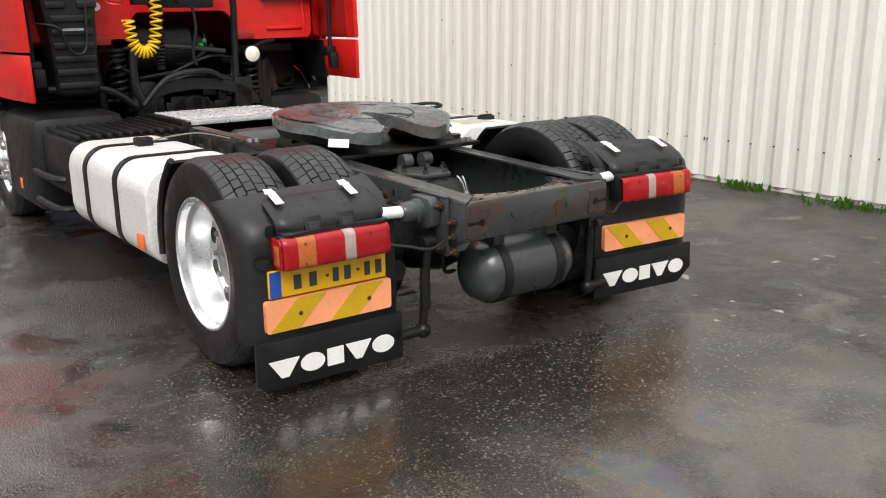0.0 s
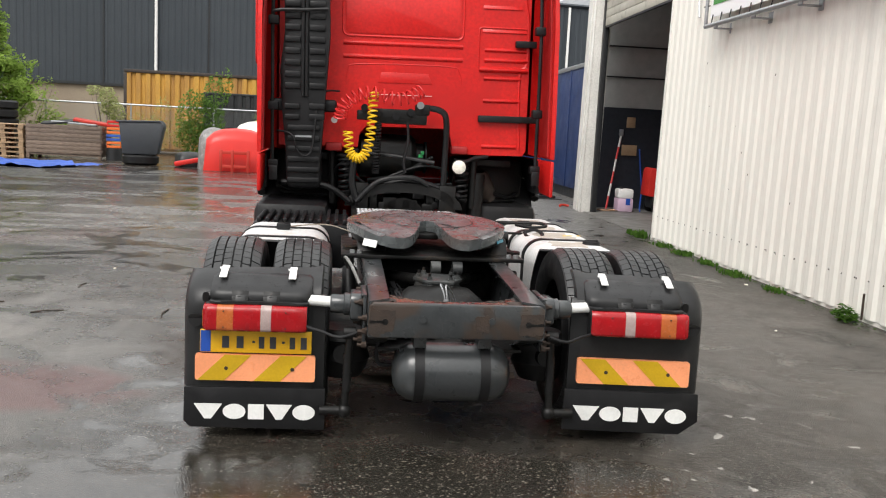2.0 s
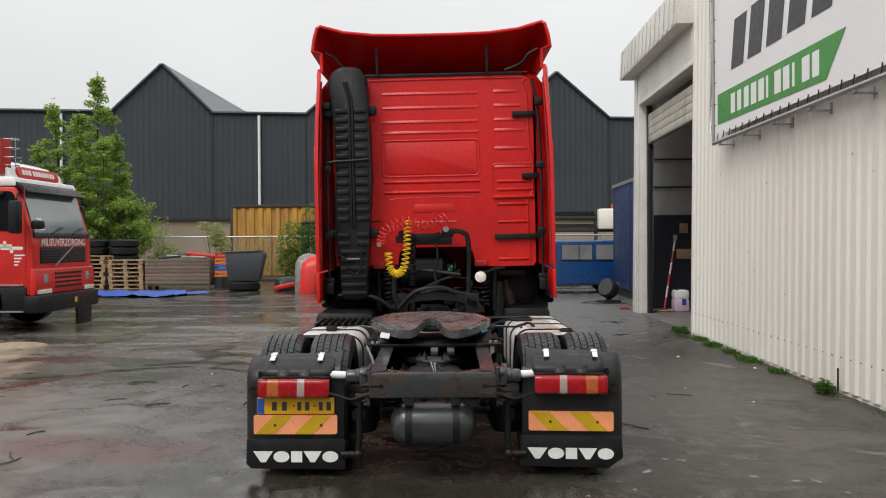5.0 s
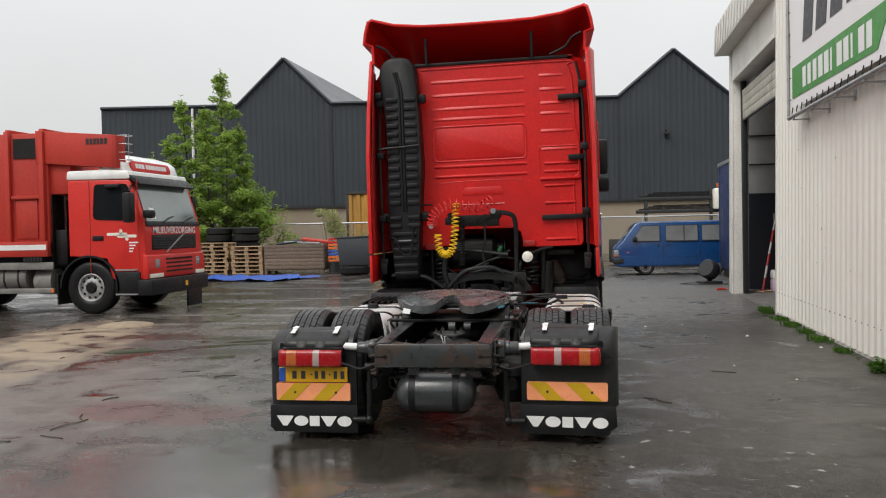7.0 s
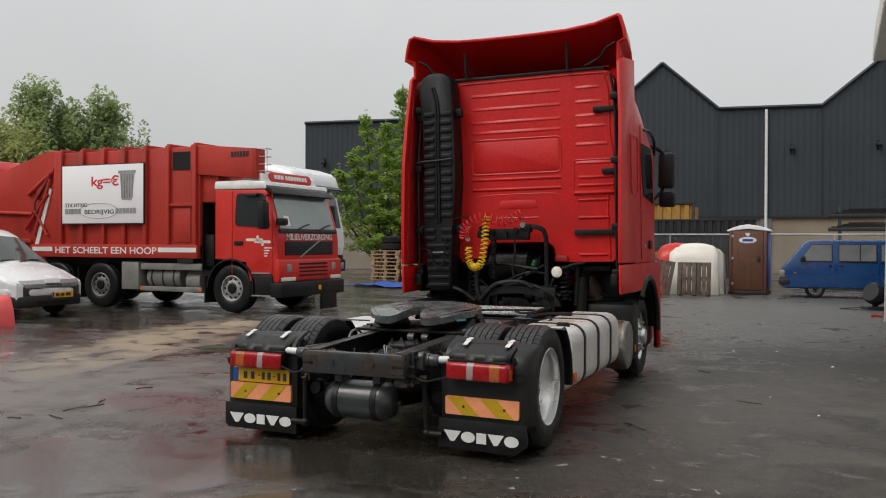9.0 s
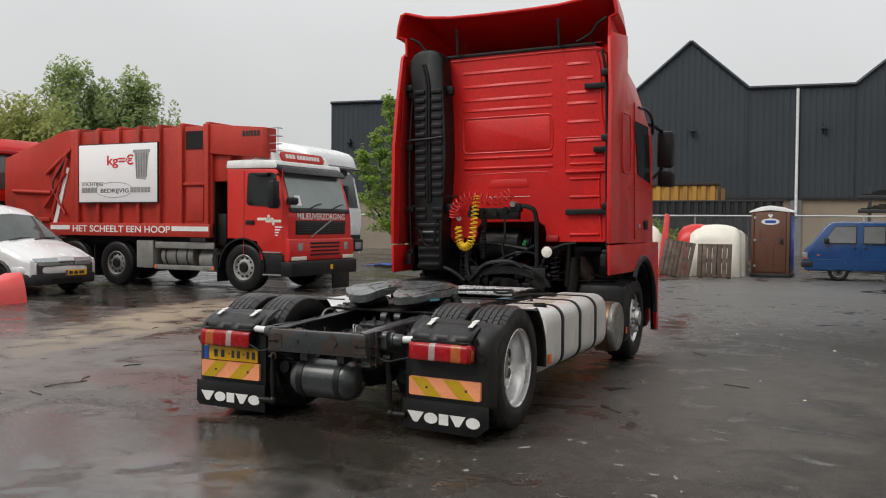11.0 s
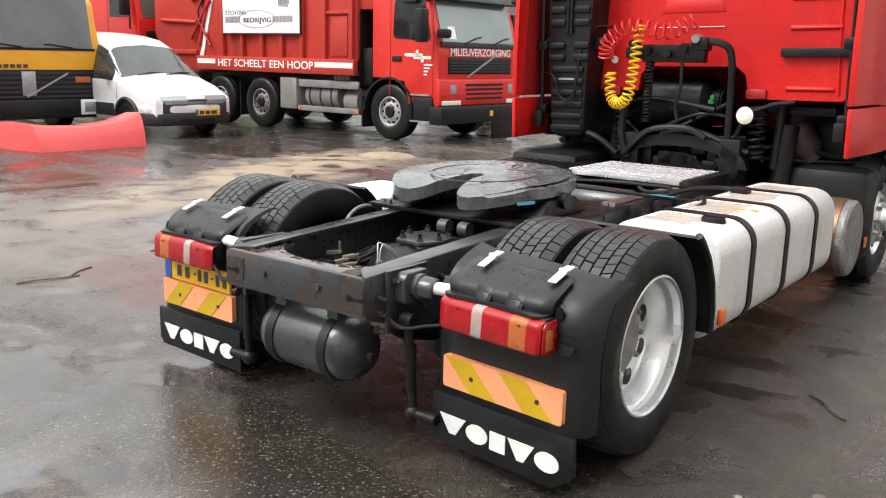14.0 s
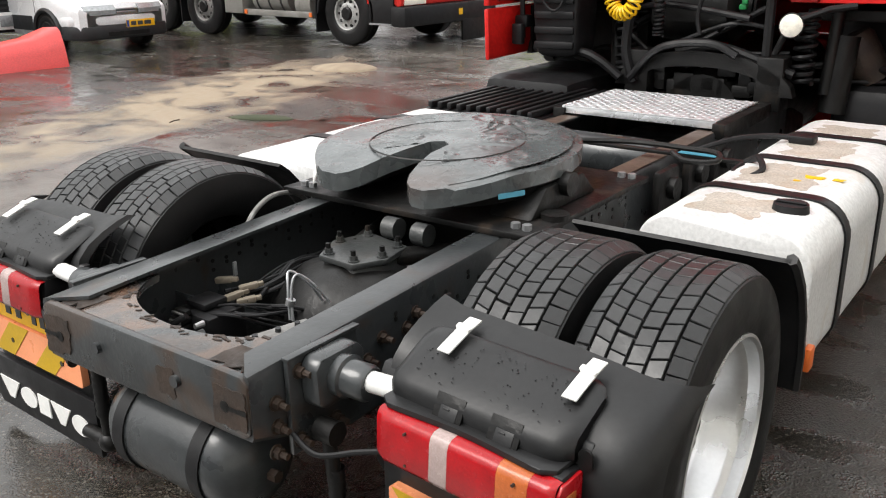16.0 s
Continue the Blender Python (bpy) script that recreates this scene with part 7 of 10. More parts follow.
for k in range(13):
    a = Vector((rng.uniform(-0.6, 0.6), rng.uniform(3.44, 3.6), rng.uniform(0.85, 1.2)))
    b = Vector((rng.uniform(-0.6, 0.6), rng.uniform(3.5, 3.8), rng.uniform(0.8, 1.25)))
    part("hose", tube(bmesh.new(), smooth_path([a, a.lerp(b, 0.5) + Vector((rng.uniform(-.1, .1), -0.03, rng.uniform(-.1, .1))), b]), rng.choice((0.012, 0.018, 0.026))), "black", gear)
part("hose", tube(bmesh.new(), smooth_path([(-0.42, 3.46, 1.28), (-0.44, 3.44, 1.0), (-0.38, 3.44, 0.82)]), 0.03), "black", gear)
part("hose", tube(bmesh.new(), smooth_path([(-1.02, 3.42, 0.98), (-0.75, 3.40, 0.98), (-0.6, 3.40, 0.94), (-0.46, 3.42, 0.84)]), 0.026), "black", gear)
part("hose", tube(bmesh.new(), smooth_path([(-0.40, 3.42, 0.84), (-0.22, 3.4, 1.02), (0.05, 3.4, 1.06), (0.2, 3.42, 1.0)]), 0.022), "black", gear)
for s in (1, -1):
    part("cab_spring", tube(bmesh.new(), helix([(s * 0.50, 3.58, 0.86), (s * 0.50, 3.58, 1.22)], 0.05, 9), 0.012, 6), "black", truck, "black coil spring of the cab")
    part("cab_post", boxes((min(s * 0.30, s * 0.44), max(s * 0.30, s * 0.44), 3.44, 3.60, 0.72, 1.0), bevel=0.01), "grease", truck)
    lo, hi = sorted((s * 0.62, s * 1.215))
    rows = []
    for a in (200, 180, 160, 140, 120, 100, 80, 60, 40, 20, 0):
        r = TR + 0.11
        rows.append([(x, AX_F + r * math.cos(radians(a)), max(0.30, TR + 0.06 + r * math.sin(radians(a)))) for x in (lo, hi)])
    mg = part("front_mudguard", sheet(bmesh.new(), rows, 0.02), "black", truck, "black front wheel guard")
    part("guard_panel", boxes((lo, hi, 3.72 if s > 0 else 3.12, 4.0, 0.22, 0.84), bevel=0.08), "black", mg)
    part("step_housing", boxes((min(s * 0.6, s * 1.12), max(s * 0.6, s * 1.12), 5.08, 5.3, 0.25, 1.2), bevel=0.02), "black", mg)
    part("under_liner", boxes((min(s * 0.56, s * 1.12), max(s * 0.56, s * 1.12), 4.02, 4.7, 0.60, 1.22), bevel=0.04), "grease", mg)
    for k in range(2):
        z = 0.86 + 0.07 * k
        part("under_pipe", tube(bmesh.new(), smooth_path([(s * 0.5, 3.72 + 0.03 * k, z), (s * 0.72, 3.78, z + 0.03 * (k % 3)), (s * 0.95, 3.9, z - 0.04 * (k % 2)), (s * 1.08, 4.02, z)]), 0.012 + 0.006 * (k % 3), 8), "black", mg)
    part("cab_damper", rod(bmesh.new(), (s * 0.60, 3.66, 0.80), (s * 0.62, 3.70, 1.26), 0.032), "grease", mg)
    part("bracket_arm", boxes((min(s * 0.45, s * 0.95), max(s * 0.45, s * 0.95), 3.74, 3.80, 1.17, 1.23), bevel=0.01), "grease", mg)
    part("side_marker", boxes((min(s * 1.21, s * 1.222), max(s * 1.21, s * 1.222), 3.74 if s > 0 else 3.56, 3.79 if s > 0 else 3.61, 0.33, 0.40), bevel=0.004), "orange", mg, "orange side marker lamp")
    # red wheel arch, lower door and bumper
    bm = bmesh.new()
    lo, hi = sorted((s * 1.208, s * 1.24))
    archp = [(3.12, 1.235), (3.13, 0.94), (3.60, 0.945)] + [(AX_F + 0.64 * math.cos(radians(a)), TR + 0.04 + 0.62 * math.sin(radians(a))) for a in (132, 115, 100, 85, 70, 55, 40, 25, 10)] + [(5.10, 0.40), (5.10, 0.22), (5.22, 0.20), (5.24, 1.235)]
    prism(bm, archp, "x", lo, hi, 0.012)
    draw_in(bm, s)
    part("wheel_arch", bm, "red", cab)
    bm = bmesh.new()
    prism(bm, [(3.62, 1.225)] + [(y + 0.01, z - 0.01) for y, z in archp[2:]], "x", min(s * 1.17, s * 1.206), max(s * 1.17, s * 1.206))
    draw_in(bm, s)
    part("arch_liner", bm, "black", cab)
    flare = [(s * 1.232, AX_F + 0.60 * math.cos(radians(a)), TR + 0.04 + 0.585 * math.sin(radians(a))) for a in range(-5, 140, 12)]
    part("arch_flare", tube(bmesh.new(), flare, 0.038, 8), "black", cab, "black plastic arch edge")
    part("crease", tube(bmesh.new(), [(s * 1.226, 3.76, 1.82), (s * 1.226, 4.9, 1.80)], 0.006, 6), "red", cab)
    lo, hi = sorted((s * 1.226, s * 1.2345))
    bm = bmesh.new()
    prism(bm, [(4.20, 1.97), (4.80, 1.90), (4.78, 2.32), (4.70, 2.53), (4.06, 2.53)], "x", lo, hi)
    part("door_glass", bm, "dark_glass", cab, "dark door window")
    for y in (4.04,):
        part("door_gap", boxes((lo, hi, y, y + 0.01, 1.28, 2.72)), "red_dark", cab)
    frame_y = rounded(0.36, 0.60, 0.07, 4, 3.66, 2.26)
    part("side_field", tube(bmesh.new(), [(s * 1.236, y, z) for y, z in frame_y + frame_y[:1]], 0.009, 6, False), "red", cab)
    part("door_handle", boxes((min(s * 1.23, s * 1.25), max(s * 1.23, s * 1.25), 4.50, 4.64, 1.38, 1.48), bevel=0.015), "black", cab)
    part("badge", boxes((min(s * 1.226, s * 1.232), max(s * 1.226, s * 1.232), 4.22, 4.31, 1.40, 1.44)), "alu", cab, "small silver badge")
    part("gutter", tube(bmesh.new(), smooth_path([(s * 1.215, 4.3, 2.70), (s * 1.22, 4.7, 2.72), (s * 1.22, 5.0, 2.64), (s * 1.19, 5.15, 2.5)]), 0.018, 6), "black", cab)
    mi = part("door_mirror", boxes((min(s * 1.20, s * 1.385), max(s * 1.20, s * 1.385), 5.24, 5.40, 2.13, 2.56), bevel=0.035), "black", truck, "black door mirror with a wide-angle mirror below")
    part("mirror_glass", boxes((min(s * 1.218, s * 1.368), max(s * 1.218, s * 1.368), -0.003, 0.002, -0.185, 0.185)), "mirror", mi, m=pose(0, 5.237, 2.345, 0, 0, s * 6))
    part("mirror_lower", boxes((min(s * 1.21, s * 1.40), max(s * 1.21, s * 1.40), 5.24, 5.38, 1.905, 2.085), bevel=0.035), "black", mi)
    part("mirror_glass", boxes((min(s * 1.23, s * 1.38), max(s * 1.23, s * 1.38), -0.003, 0.002, -0.07, 0.07)), "mirror", mi, m=pose(0, 5.237, 1.995, 0, 0, s * 10))
    part("mirror_arm", tube(bmesh.new(), smooth_path([(s * 1.12, 5.0, 2.62), (s * 1.20, 5.15, 2.60), (s * 1.27, 5.3, 2.54)]), 0.024), "black", mi)
    part("mirror_arm", tube(bmesh.new(), smooth_path([(s * 1.12, 5.1, 1.95), (s * 1.19, 5.2, 2.03), (s * 1.25, 5.3, 2.12)]), 0.024), "black", mi)
    part("corner_indicator", boxes((min(s * 1.225, s * 1.252), max(s * 1.225, s * 1.252), 5.18, 5.27, 0.84, 0.93), bevel=0.01), "orange", cab, "amber corner lamp")
part("front_bumper", boxes((-1.13, 1.13, 5.12, 5.42, 0.24, 0.95), bevel=0.08), "red", cab)
part("windscreen", boxes((-0.9, 0.9, 5.384, 5.392, 1.6, 2.1)), "dark_glass", cab)


lean_cab = Matrix.Translation((0, 0, 1.2)) @ pose(0, 0, 0, 0, -1.0, 0) @ Matrix.Translation((0, 0, -1.2))
for ob in (cab, back, stack, defl, *fairings):  # the cab leans a little on its springs
    ob.matrix_basis = lean_cab @ ob.matrix_basis


# ---- parked lorries and cars ----
def simple_wheel(parent, m, r, w, rim_r, face="dirty_rim", seg=36, nuts=10):
    """A wheel whose outside is -y: tyre, dished rim with hand holes, dark hub with a ring of nuts."""
    turn = m @ pose(0, 0, 0, 0, 0, -90)
    k = w / 2
    t = part("wheel", lathe(bmesh.new(), [(rim_r, k * 0.8), (rim_r + 0.02, k * 0.94), (rim_r + 0.25 * (r - rim_r), k), (r - 0.3 * (r - rim_r), k), (r - 0.025, k * 0.9), (r, k * 0.72), (r, k * 0.36), (r - 0.012, k * 0.32), (r - 0.012, k * 0.24), (r, k * 0.2), (r, -k * 0.6), (r - 0.01, -k * 0.85), (r - 0.05, -k), (rim_r, -k)], seg), "rubber", parent, "black tyre on a steel rim", turn, 50)
    rim = part("rim", lathe(bmesh.new(), [(rim_r + 0.01, k * 0.88), (rim_r - 0.005, k * 0.96), (rim_r - 0.02, k * 0.9), (rim_r * 0.90, k * 0.55), (rim_r * 0.80, k * 0.5), (rim_r * 0.60, k * 0.78), (rim_r * 0.42, k * 0.8), (rim_r * 0.40, k * 0.6)], seg), face, t, "steel rim", angle=45)
    part("hub", lathe(bmesh.new(), [(rim_r * 0.41, k * 0.6), (rim_r * 0.40, k * 0.98), (rim_r * 0.34, k * 1.08), (rim_r * 0.12, k * 1.1), (0.0, k * 1.08)], seg), "grease", t, "dark hub")
    for i in range(nuts):
        a = 2 * math.pi * i / nuts
        part("rim_hole", rod(bmesh.new(), (k * 0.5, rim_r * 0.74 * math.cos(a), rim_r * 0.74 * math.sin(a)), (k * 0.70, rim_r * 0.74 * math.cos(a), rim_r * 0.74 * math.sin(a)), rim_r * 0.095, seg=10), "grease", rim)
        a += math.pi / nuts
        part("wheel_nut", rod(bmesh.new(), (k * 0.75, rim_r * 0.51 * math.cos(a), rim_r * 0.51 * math.sin(a)), (k * 0.92, rim_r * 0.51 * math.cos(a), rim_r * 0.51 * math.sin(a)), rim_r * 0.05, seg=6), face, rim)
    return t


def bars(parent, material, x, y, z, widths, h, gap, axis="x", label="plain printed bar"):
    """A row of plain bars in place of lettering, on a face that looks to -y (axis x) or +x (axis y)."""
    for w in widths:
        b = (x, x + w, y - 0.004, y, z, z + h) if axis == "x" else (x, x + 0.004, y, y + w, z, z + h)
        part("print_bar", boxes(b), material, parent, label)
        if axis == "x":
            x += w + gap
        else:
            y += w + gap


# refuse lorry: faces +x, its near flank lies at y = 0 of its own frame
G = pose(-6.95, 9.375, 0)
gl = thing("refuse_lorry", "faded red refuse lorry with a white banner on its flank", "truck", G)
W = 2.42
gwheel = [(-1.44, "pale_rim"), (-5.05, "dirty_rim"), (-6.40, "dirty_rim")]
for x, k in gwheel:
    simple_wheel(gl, pose(x, 0.19, 0.5), 0.50, 0.30, 0.262, k)
    simple_wheel(gl, pose(x, W - 0.19, 0.5, 0, 0, 180), 0.50, 0.30, 0.262, k)
# cab shell: flank outline drawn across the width
bm = bmesh.new()
prism(bm, [(-0.32, 0.62), (-0.29, 1.10), (-0.29, 1.52), (-0.32, 1.66), (-0.55, 2.46), (-0.62, 2.50), (-1.84, 2.52), (-1.86, 2.48), (-1.86, 1.05), (-1.05, 1.05), (-0.98, 0.62)], "y", 0.03, W - 0.03, 0.03)
c = part("cab", bm, "red_cabin", gl, "bright red lorry cab", pose(0, 0, 0.035))
bm = bmesh.new()
prism(bm, [(-0.56, 2.51), (-0.60, 2.64), (-1.20, 2.67), (-1.86, 2.66), (-1.88, 2.49), (-0.58, 2.48)], "y", 0.02, W - 0.02, 0.03)
prism(bm, [(-0.69, 2.56), (-0.70, 2.62), (-0.76, 2.80), (-0.88, 2.86), (-1.04, 2.82), (-1.20, 2.70), (-1.34, 2.645), (-1.34, 2.56)], "y", 0.14, W - 0.30, 0.03)
roof = part("cab_roof", bm, "white", c, "white cab roof with a raised front", pose(0, 0, 0.03))
bm = bmesh.new()
prism(bm, rounded(W - 0.86, 0.20, 0.09, 6, W / 2 - 0.08, 0.0), "x", -0.02, 0.02, 0.006)
board = part("name_board", bm, "red_cabin", roof, "red rounded name board", pose(-0.725, 0, 2.755, 0, -16, 0))
bars(board, "white", 0.021, 0.50, -0.045, (0.10, 0.09, 0.10), 0.09, 0.02, "y")
bars(board, "white", 0.021, 0.90, -0.045, (0.09, 0.08, 0.09, 0.08, 0.09, 0.08, 0.09, 0.08), 0.09, 0.02, "y")
bm = bmesh.new()
prism(bm, [(-0.38, 2.39), (-0.365, 2.42), (-0.46, 2.53), (-0.60, 2.60), (-0.66, 2.60), (-0.60, 2.52), (-0.49, 2.45)], "y", 0.03, W - 0.14, 0.008)
part("sun_visor", bm, "black", c, "black sun visor")
bm = bmesh.new()
prism(bm, [(-0.312, 1.66), (-0.30, 1.66), (-0.53, 2.46), (-0.545, 2.46)], "y", 0.16, W - 0.16)
part("windscreen", bm, "screen_light", c, "wide windscreen")
bm = bmesh.new()
prism(bm, [(-0.295, 1.62), (-0.278, 1.62), (-0.305, 1.71), (-0.32, 1.71)], "y", 0.10, W - 0.10, 0.004)
part("scuttle", bm, "black", c)
for y in (0.75, 1.6):
    part("wiper", tube(bmesh.new(), [(-0.29, y, 1.69), (-0.315, y + 0.35, 1.79), (-0.32, y + 0.5, 1.81)], 0.014, 6), "black", c)
part("paper", boxes((-0.004, 0.0, 0.36, 0.55, 0.0, 0.22)), "white", c, "white paper behind the screen", pose(-0.325, 0, 1.76, 0, -16.5, 0))
bm = bmesh.new()
prism(bm, [(-0.56, 1.72), (-0.50, 1.735), (-0.48, 1.78), (-0.60, 2.35), (-0.64, 2.41), (-0.70, 2.425), (-1.24, 2.425), (-1.29, 2.40), (-1.31, 2.34), (-1.34, 1.84), (-1.32, 1.78), (-1.26, 1.755)], "y", 0.02, 0.028)
part("door_glass", bm, "dark_glass", c, "dark door window")
for x in (-0.43, -1.42):
    part("door_gap", boxes((x, x + 0.012, 0.022, 0.029, 0.72, 2.5)), "red_old", c)
part("door_handle", boxes((-1.36, -1.14, 0.012, 0.03, 1.36, 1.45), bevel=0.006), "black", c)
for cx, cz, w, h in ((-0.86, 1.475, 0.42, 0.055), (-0.66, 1.435, 0.40, 0.055), (-0.78, 1.52, 0.06, 0.09), (-0.66, 1.39, 0.06, 0.08)):
    bm = bmesh.new()
    prism(bm, rounded(w, h, min(w, h) * 0.48, 4, cx, cz), "y", 0.024, 0.0285)
    part("emblem", bm, "cream", c, "cream rounded emblem")
for k, w in enumerate((0.34, 0.22, 0.16, 0.12)):
    bars(c, "white", -0.62, 0.03, 1.30 - k * 0.055, (w * 0.6,), 0.025, 0.02)
part("upper_grille", boxes((-0.30, -0.278, 0.28, W - 0.28, 1.16, 1.45), bevel=0.008), "black", c, "black upper grille")
for k in range(5):
    part("grille_slat", boxes((-0.282, -0.268, 0.32, W - 0.32, 1.19 + k * 0.05, 1.215 + k * 0.05), bevel=0.003), "dark", c)
bm = bmesh.new()
turned_box(bm, (0.01, 0.9, 0.035), pose(-0.264, W / 2, 1.30, 25, 0, 0))
part("grille_bar", bm, "galv", c, "silver slanted grille bar")
lettering("MILIEUVERZORGING", 1.78, 0.132, "white", c, pose(-0.280, 0.32, 1.478, 0, 0, 90), "white lettering", 0.014)
bm = bmesh.new()
prism(bm, [(-0.34, 0.60), (-0.24, 0.62), (-0.22, 0.80), (-0.24, 1.06), (-0.33, 1.09)], "y", 0.0, W, 0.02)
low = part("lower_front", bm, "red_cabin", c)
for k in range(4):
    part("air_slot", boxes((-0.235, -0.218, 0.72, W - 0.60, 0.72 + k * 0.08, 0.755 + k * 0.08)), "grease", low)
for y in (0.28, W - 0.42):
    part("headlamp", boxes((-0.24, -0.212, y, y + 0.16, 0.82, 0.98), bevel=0.01), "headlamp", low, "square headlamp")
    part("indicator", boxes((-0.24, -0.214, y - 0.22 if y < 1 else y - 0.05, y + 0.30 if y < 1 else y + 0.38, 0.63, 0.71), bevel=0.008), "cream", low, "pale indicator lens")
part("front_bumper", boxes((-0.45, -0.15, -0.02, W + 0.02, 0.34, 0.65), bevel=0.04), "black", gl, "dark grey steel bumper")
part("plough_flap", boxes((-0.20, -0.155, W - 0.95, W - 0.30, 0.02, 0.50), bevel=0.02), "grease", gl, "black rubber flap hanging from the bumper")
part("front_plate", boxes((-0.149, -0.144, 1.35, 1.45, 0.45, 0.55)), "plate", gl)
rows = [[(-1.44 + 0.62 * math.cos(radians(a)), y, 0.50 + 0.62 * math.sin(radians(a))) for y in (0.0, 0.5)] for a in range(-15, 190, 15)]
part("front_mudguard", sheet(bmesh.new(), rows, 0.035), "black", gl, "black wheel arch")
part("mud_flap", boxes((-2.15, -2.12, 0.05, 0.5, 0.18, 0.75)), "black", gl)
part("cab_step", boxes((-0.92, -0.40, 0.0, 0.3, 0.38, 0.80), bevel=0.03), "black", gl)
for z in (0.36, 0.82):
    part("step_edge", boxes((-0.90, -0.45, -0.012, 0.02, z, z + 0.025)), "galv", gl)
for x, z0, z1 in ((-0.40, 1.72, 2.28),):
    m = part("door_mirror", boxes((x - 0.14, x + 0.02, -0.34, -0.12, z0, z1), bevel=0.04), "black", gl, "black door mirror")
    part("mirror_arm", tube(bmesh.new(), [(-0.52, 0.03, 2.42), (-0.46, -0.15, 2.40), (-0.44, -0.22, 2.3)], 0.02), "black", m)
    part("kerb_mirror", boxes((-0.30, -0.14, -0.05, 0.2, 1.80, 1.95), bevel=0.04), "black", m)
part("door_mirror", boxes((-0.58, -0.44, W - 0.04, W + 0.13, 1.80, 2.30), bevel=0.04), "black", gl)
part("side_mirror", boxes((-1.05, -0.75, -0.06, 0.02, 2.38, 2.45), bevel=0.02), "black", gl)
# body
BX0, BX1 = -6.25, -2.27
bm = bmesh.new()
prism(bm, [(BX0, 0.05), (BX1, 0.05), (BX1, 0.45), (-2.95, W - 0.05), (BX0, W - 0.05)], "z", 1.16, 3.48, 0.02)
body = part("body", bm, "red_old", gl, "faded red ribbed compactor body, stained")
bm = boxes((-2.28, -1.84, 0.12, W - 0.12, 2.30, 2.88), bevel=0.02)
prism(bm, [(-2.5, 0.02), (-0.92, 0.02), (-0.84, 0.05), (-0.78, 0.28), (-0.90, 0.40), (-2.2, 0.62), (-2.5, 0.62)], "z", 2.90, 3.52, 0.012)
for v in bm.verts:
    if v.co.z > 2.885 and v.co.x > -2.3:  # the head slopes down to the front
        v.co.z -= 0.095 * (v.co.x + 2.3)
part("body_head", bm, "red_old", body)
part("pump_frame", boxes((-2.262, -2.235, 0.10, 0.50, 0.95, 2.29), (-2.23, -1.98, 0.16, 0.42, 0.95, 1.62), (-2.20, -2.02, 0.50, 1.30, 0.95, 2.20), bevel=0.02), "grease", gl, "greasy black pump frame between cab and body")
for z in (2.92, 3.06, 3.22, 3.38):
    part("rail_hoop", tube(bmesh.new(), [(-0.84, 0.12, z), (-0.66, 0.12, z), (-0.62, 0.20, z), (-0.66, 0.34, z), (-0.9, 0.36, z)], 0.007, 6), "galv", body, "thin grey hand rail")
part("rail_hoop", tube(bmesh.new(), [(-0.645, 0.16, 2.86), (-0.645, 0.16, 3.40)], 0.007, 6), "galv", body)
bars(body, "dark", -1.44, 0.016, 3.22, (0.06, 0.05, 0.05, 0.05, 0.06, 0.06), 0.11, 0.022)
for x in (-6.2, -5.55, -4.92, -4.32, -3.72, -3.09, -2.37):
    part("rib", boxes((x - 0.05, x + 0.05, -0.03, 0.06, 1.2, 3.52), bevel=0.012), "red_old", body)
    part("roof_rib", boxes((x - 0.05, x + 0.05, 0.02, W - 0.02 if x < -3 else 0.9, 3.482, 3.56), bevel=0.012), "red_old", body)
part("hatch", boxes((-2.98, -2.50, 0.03, 0.052, 3.0, 3.38)), "grease", body, "dark open hatch")
part("side_door", boxes((-2.95, -2.50, 0.03, 0.05, 1.46, 2.19), bevel=0.006), "red_old", body)
part("door_bar", boxes((-3.03, -2.43, -0.01, 0.05, 2.22, 2.28), bevel=0.006), "red_old", body)
part("lower_beam", boxes((-7.1, BX1, -0.036, 0.14, 1.11, 1.40), bevel=0.01), "red_old", body)
for a, b in ((-7.05, -6.42), (-3.32, BX1 - 0.03)):
    part("white_band", boxes((a, b, -0.041, -0.037, 1.24, 1.34)), "white", body, "white painted band")
lettering("HET SCHEELT EEN HOOP", 2.96, 0.15, "white", body, pose(-6.34, -0.039, 1.20), "white lettering", 0.014)
bars(body, "dark", -2.80, -0.018, 1.02, (0.05, 0.05, 0.05, 0.05, 0.05, 0.05), 0.08, 0.02)
ad = part("banner", boxes((-6.07, -3.70, -0.075, -0.045, 1.87, 3.16), bevel=0.004), "banner", gl, "white banner with a picture of a metal bin")
part("banner_edge", boxes((-6.09, -3.68, -0.07, -0.032, 1.85, 3.18)), "dark", ad)
lettering("kg=€", 0.80, 0.30, "red_hose", ad, pose(-5.20, -0.078, 2.70), "red lettering", 0.02)
lettering("STICHTING", 0.66, 0.085, "print", ad, pose(-5.98, -0.078, 2.235), "dark lettering")
lettering("BEDRIJVIG", 0.86, 0.125, "print", ad, pose(-5.40, -0.078, 2.08), "dark lettering", 0.012)
bars(ad, "galv", -5.98, -0.077, 2.08, (0.10, 0.05, 0.09, 0.10, 0.08), 0.12, 0.015)
bars(ad, "galv", -4.48, -0.077, 2.08, (0.09, 0.08, 0.09, 0.09, 0.08, 0.08), 0.12, 0.015)
loop = [(-4.98 + 0.56 * math.cos(radians(a)), -0.079, 2.145 + 0.17 * math.sin(radians(a))) for a in range(0, 361, 15)]
part("drawn_loop", tube(bmesh.new(), loop, 0.006, 5, False), "galv", ad)
bm = bmesh.new()
prism(bm, [(-4.30, 2.38), (-4.02, 2.36), (-3.93, 2.98), (-4.36, 2.98)], "y", -0.079, -0.0755)
b = part("pictured_bin", bm, "galv", ad, "printed grey metal bin")
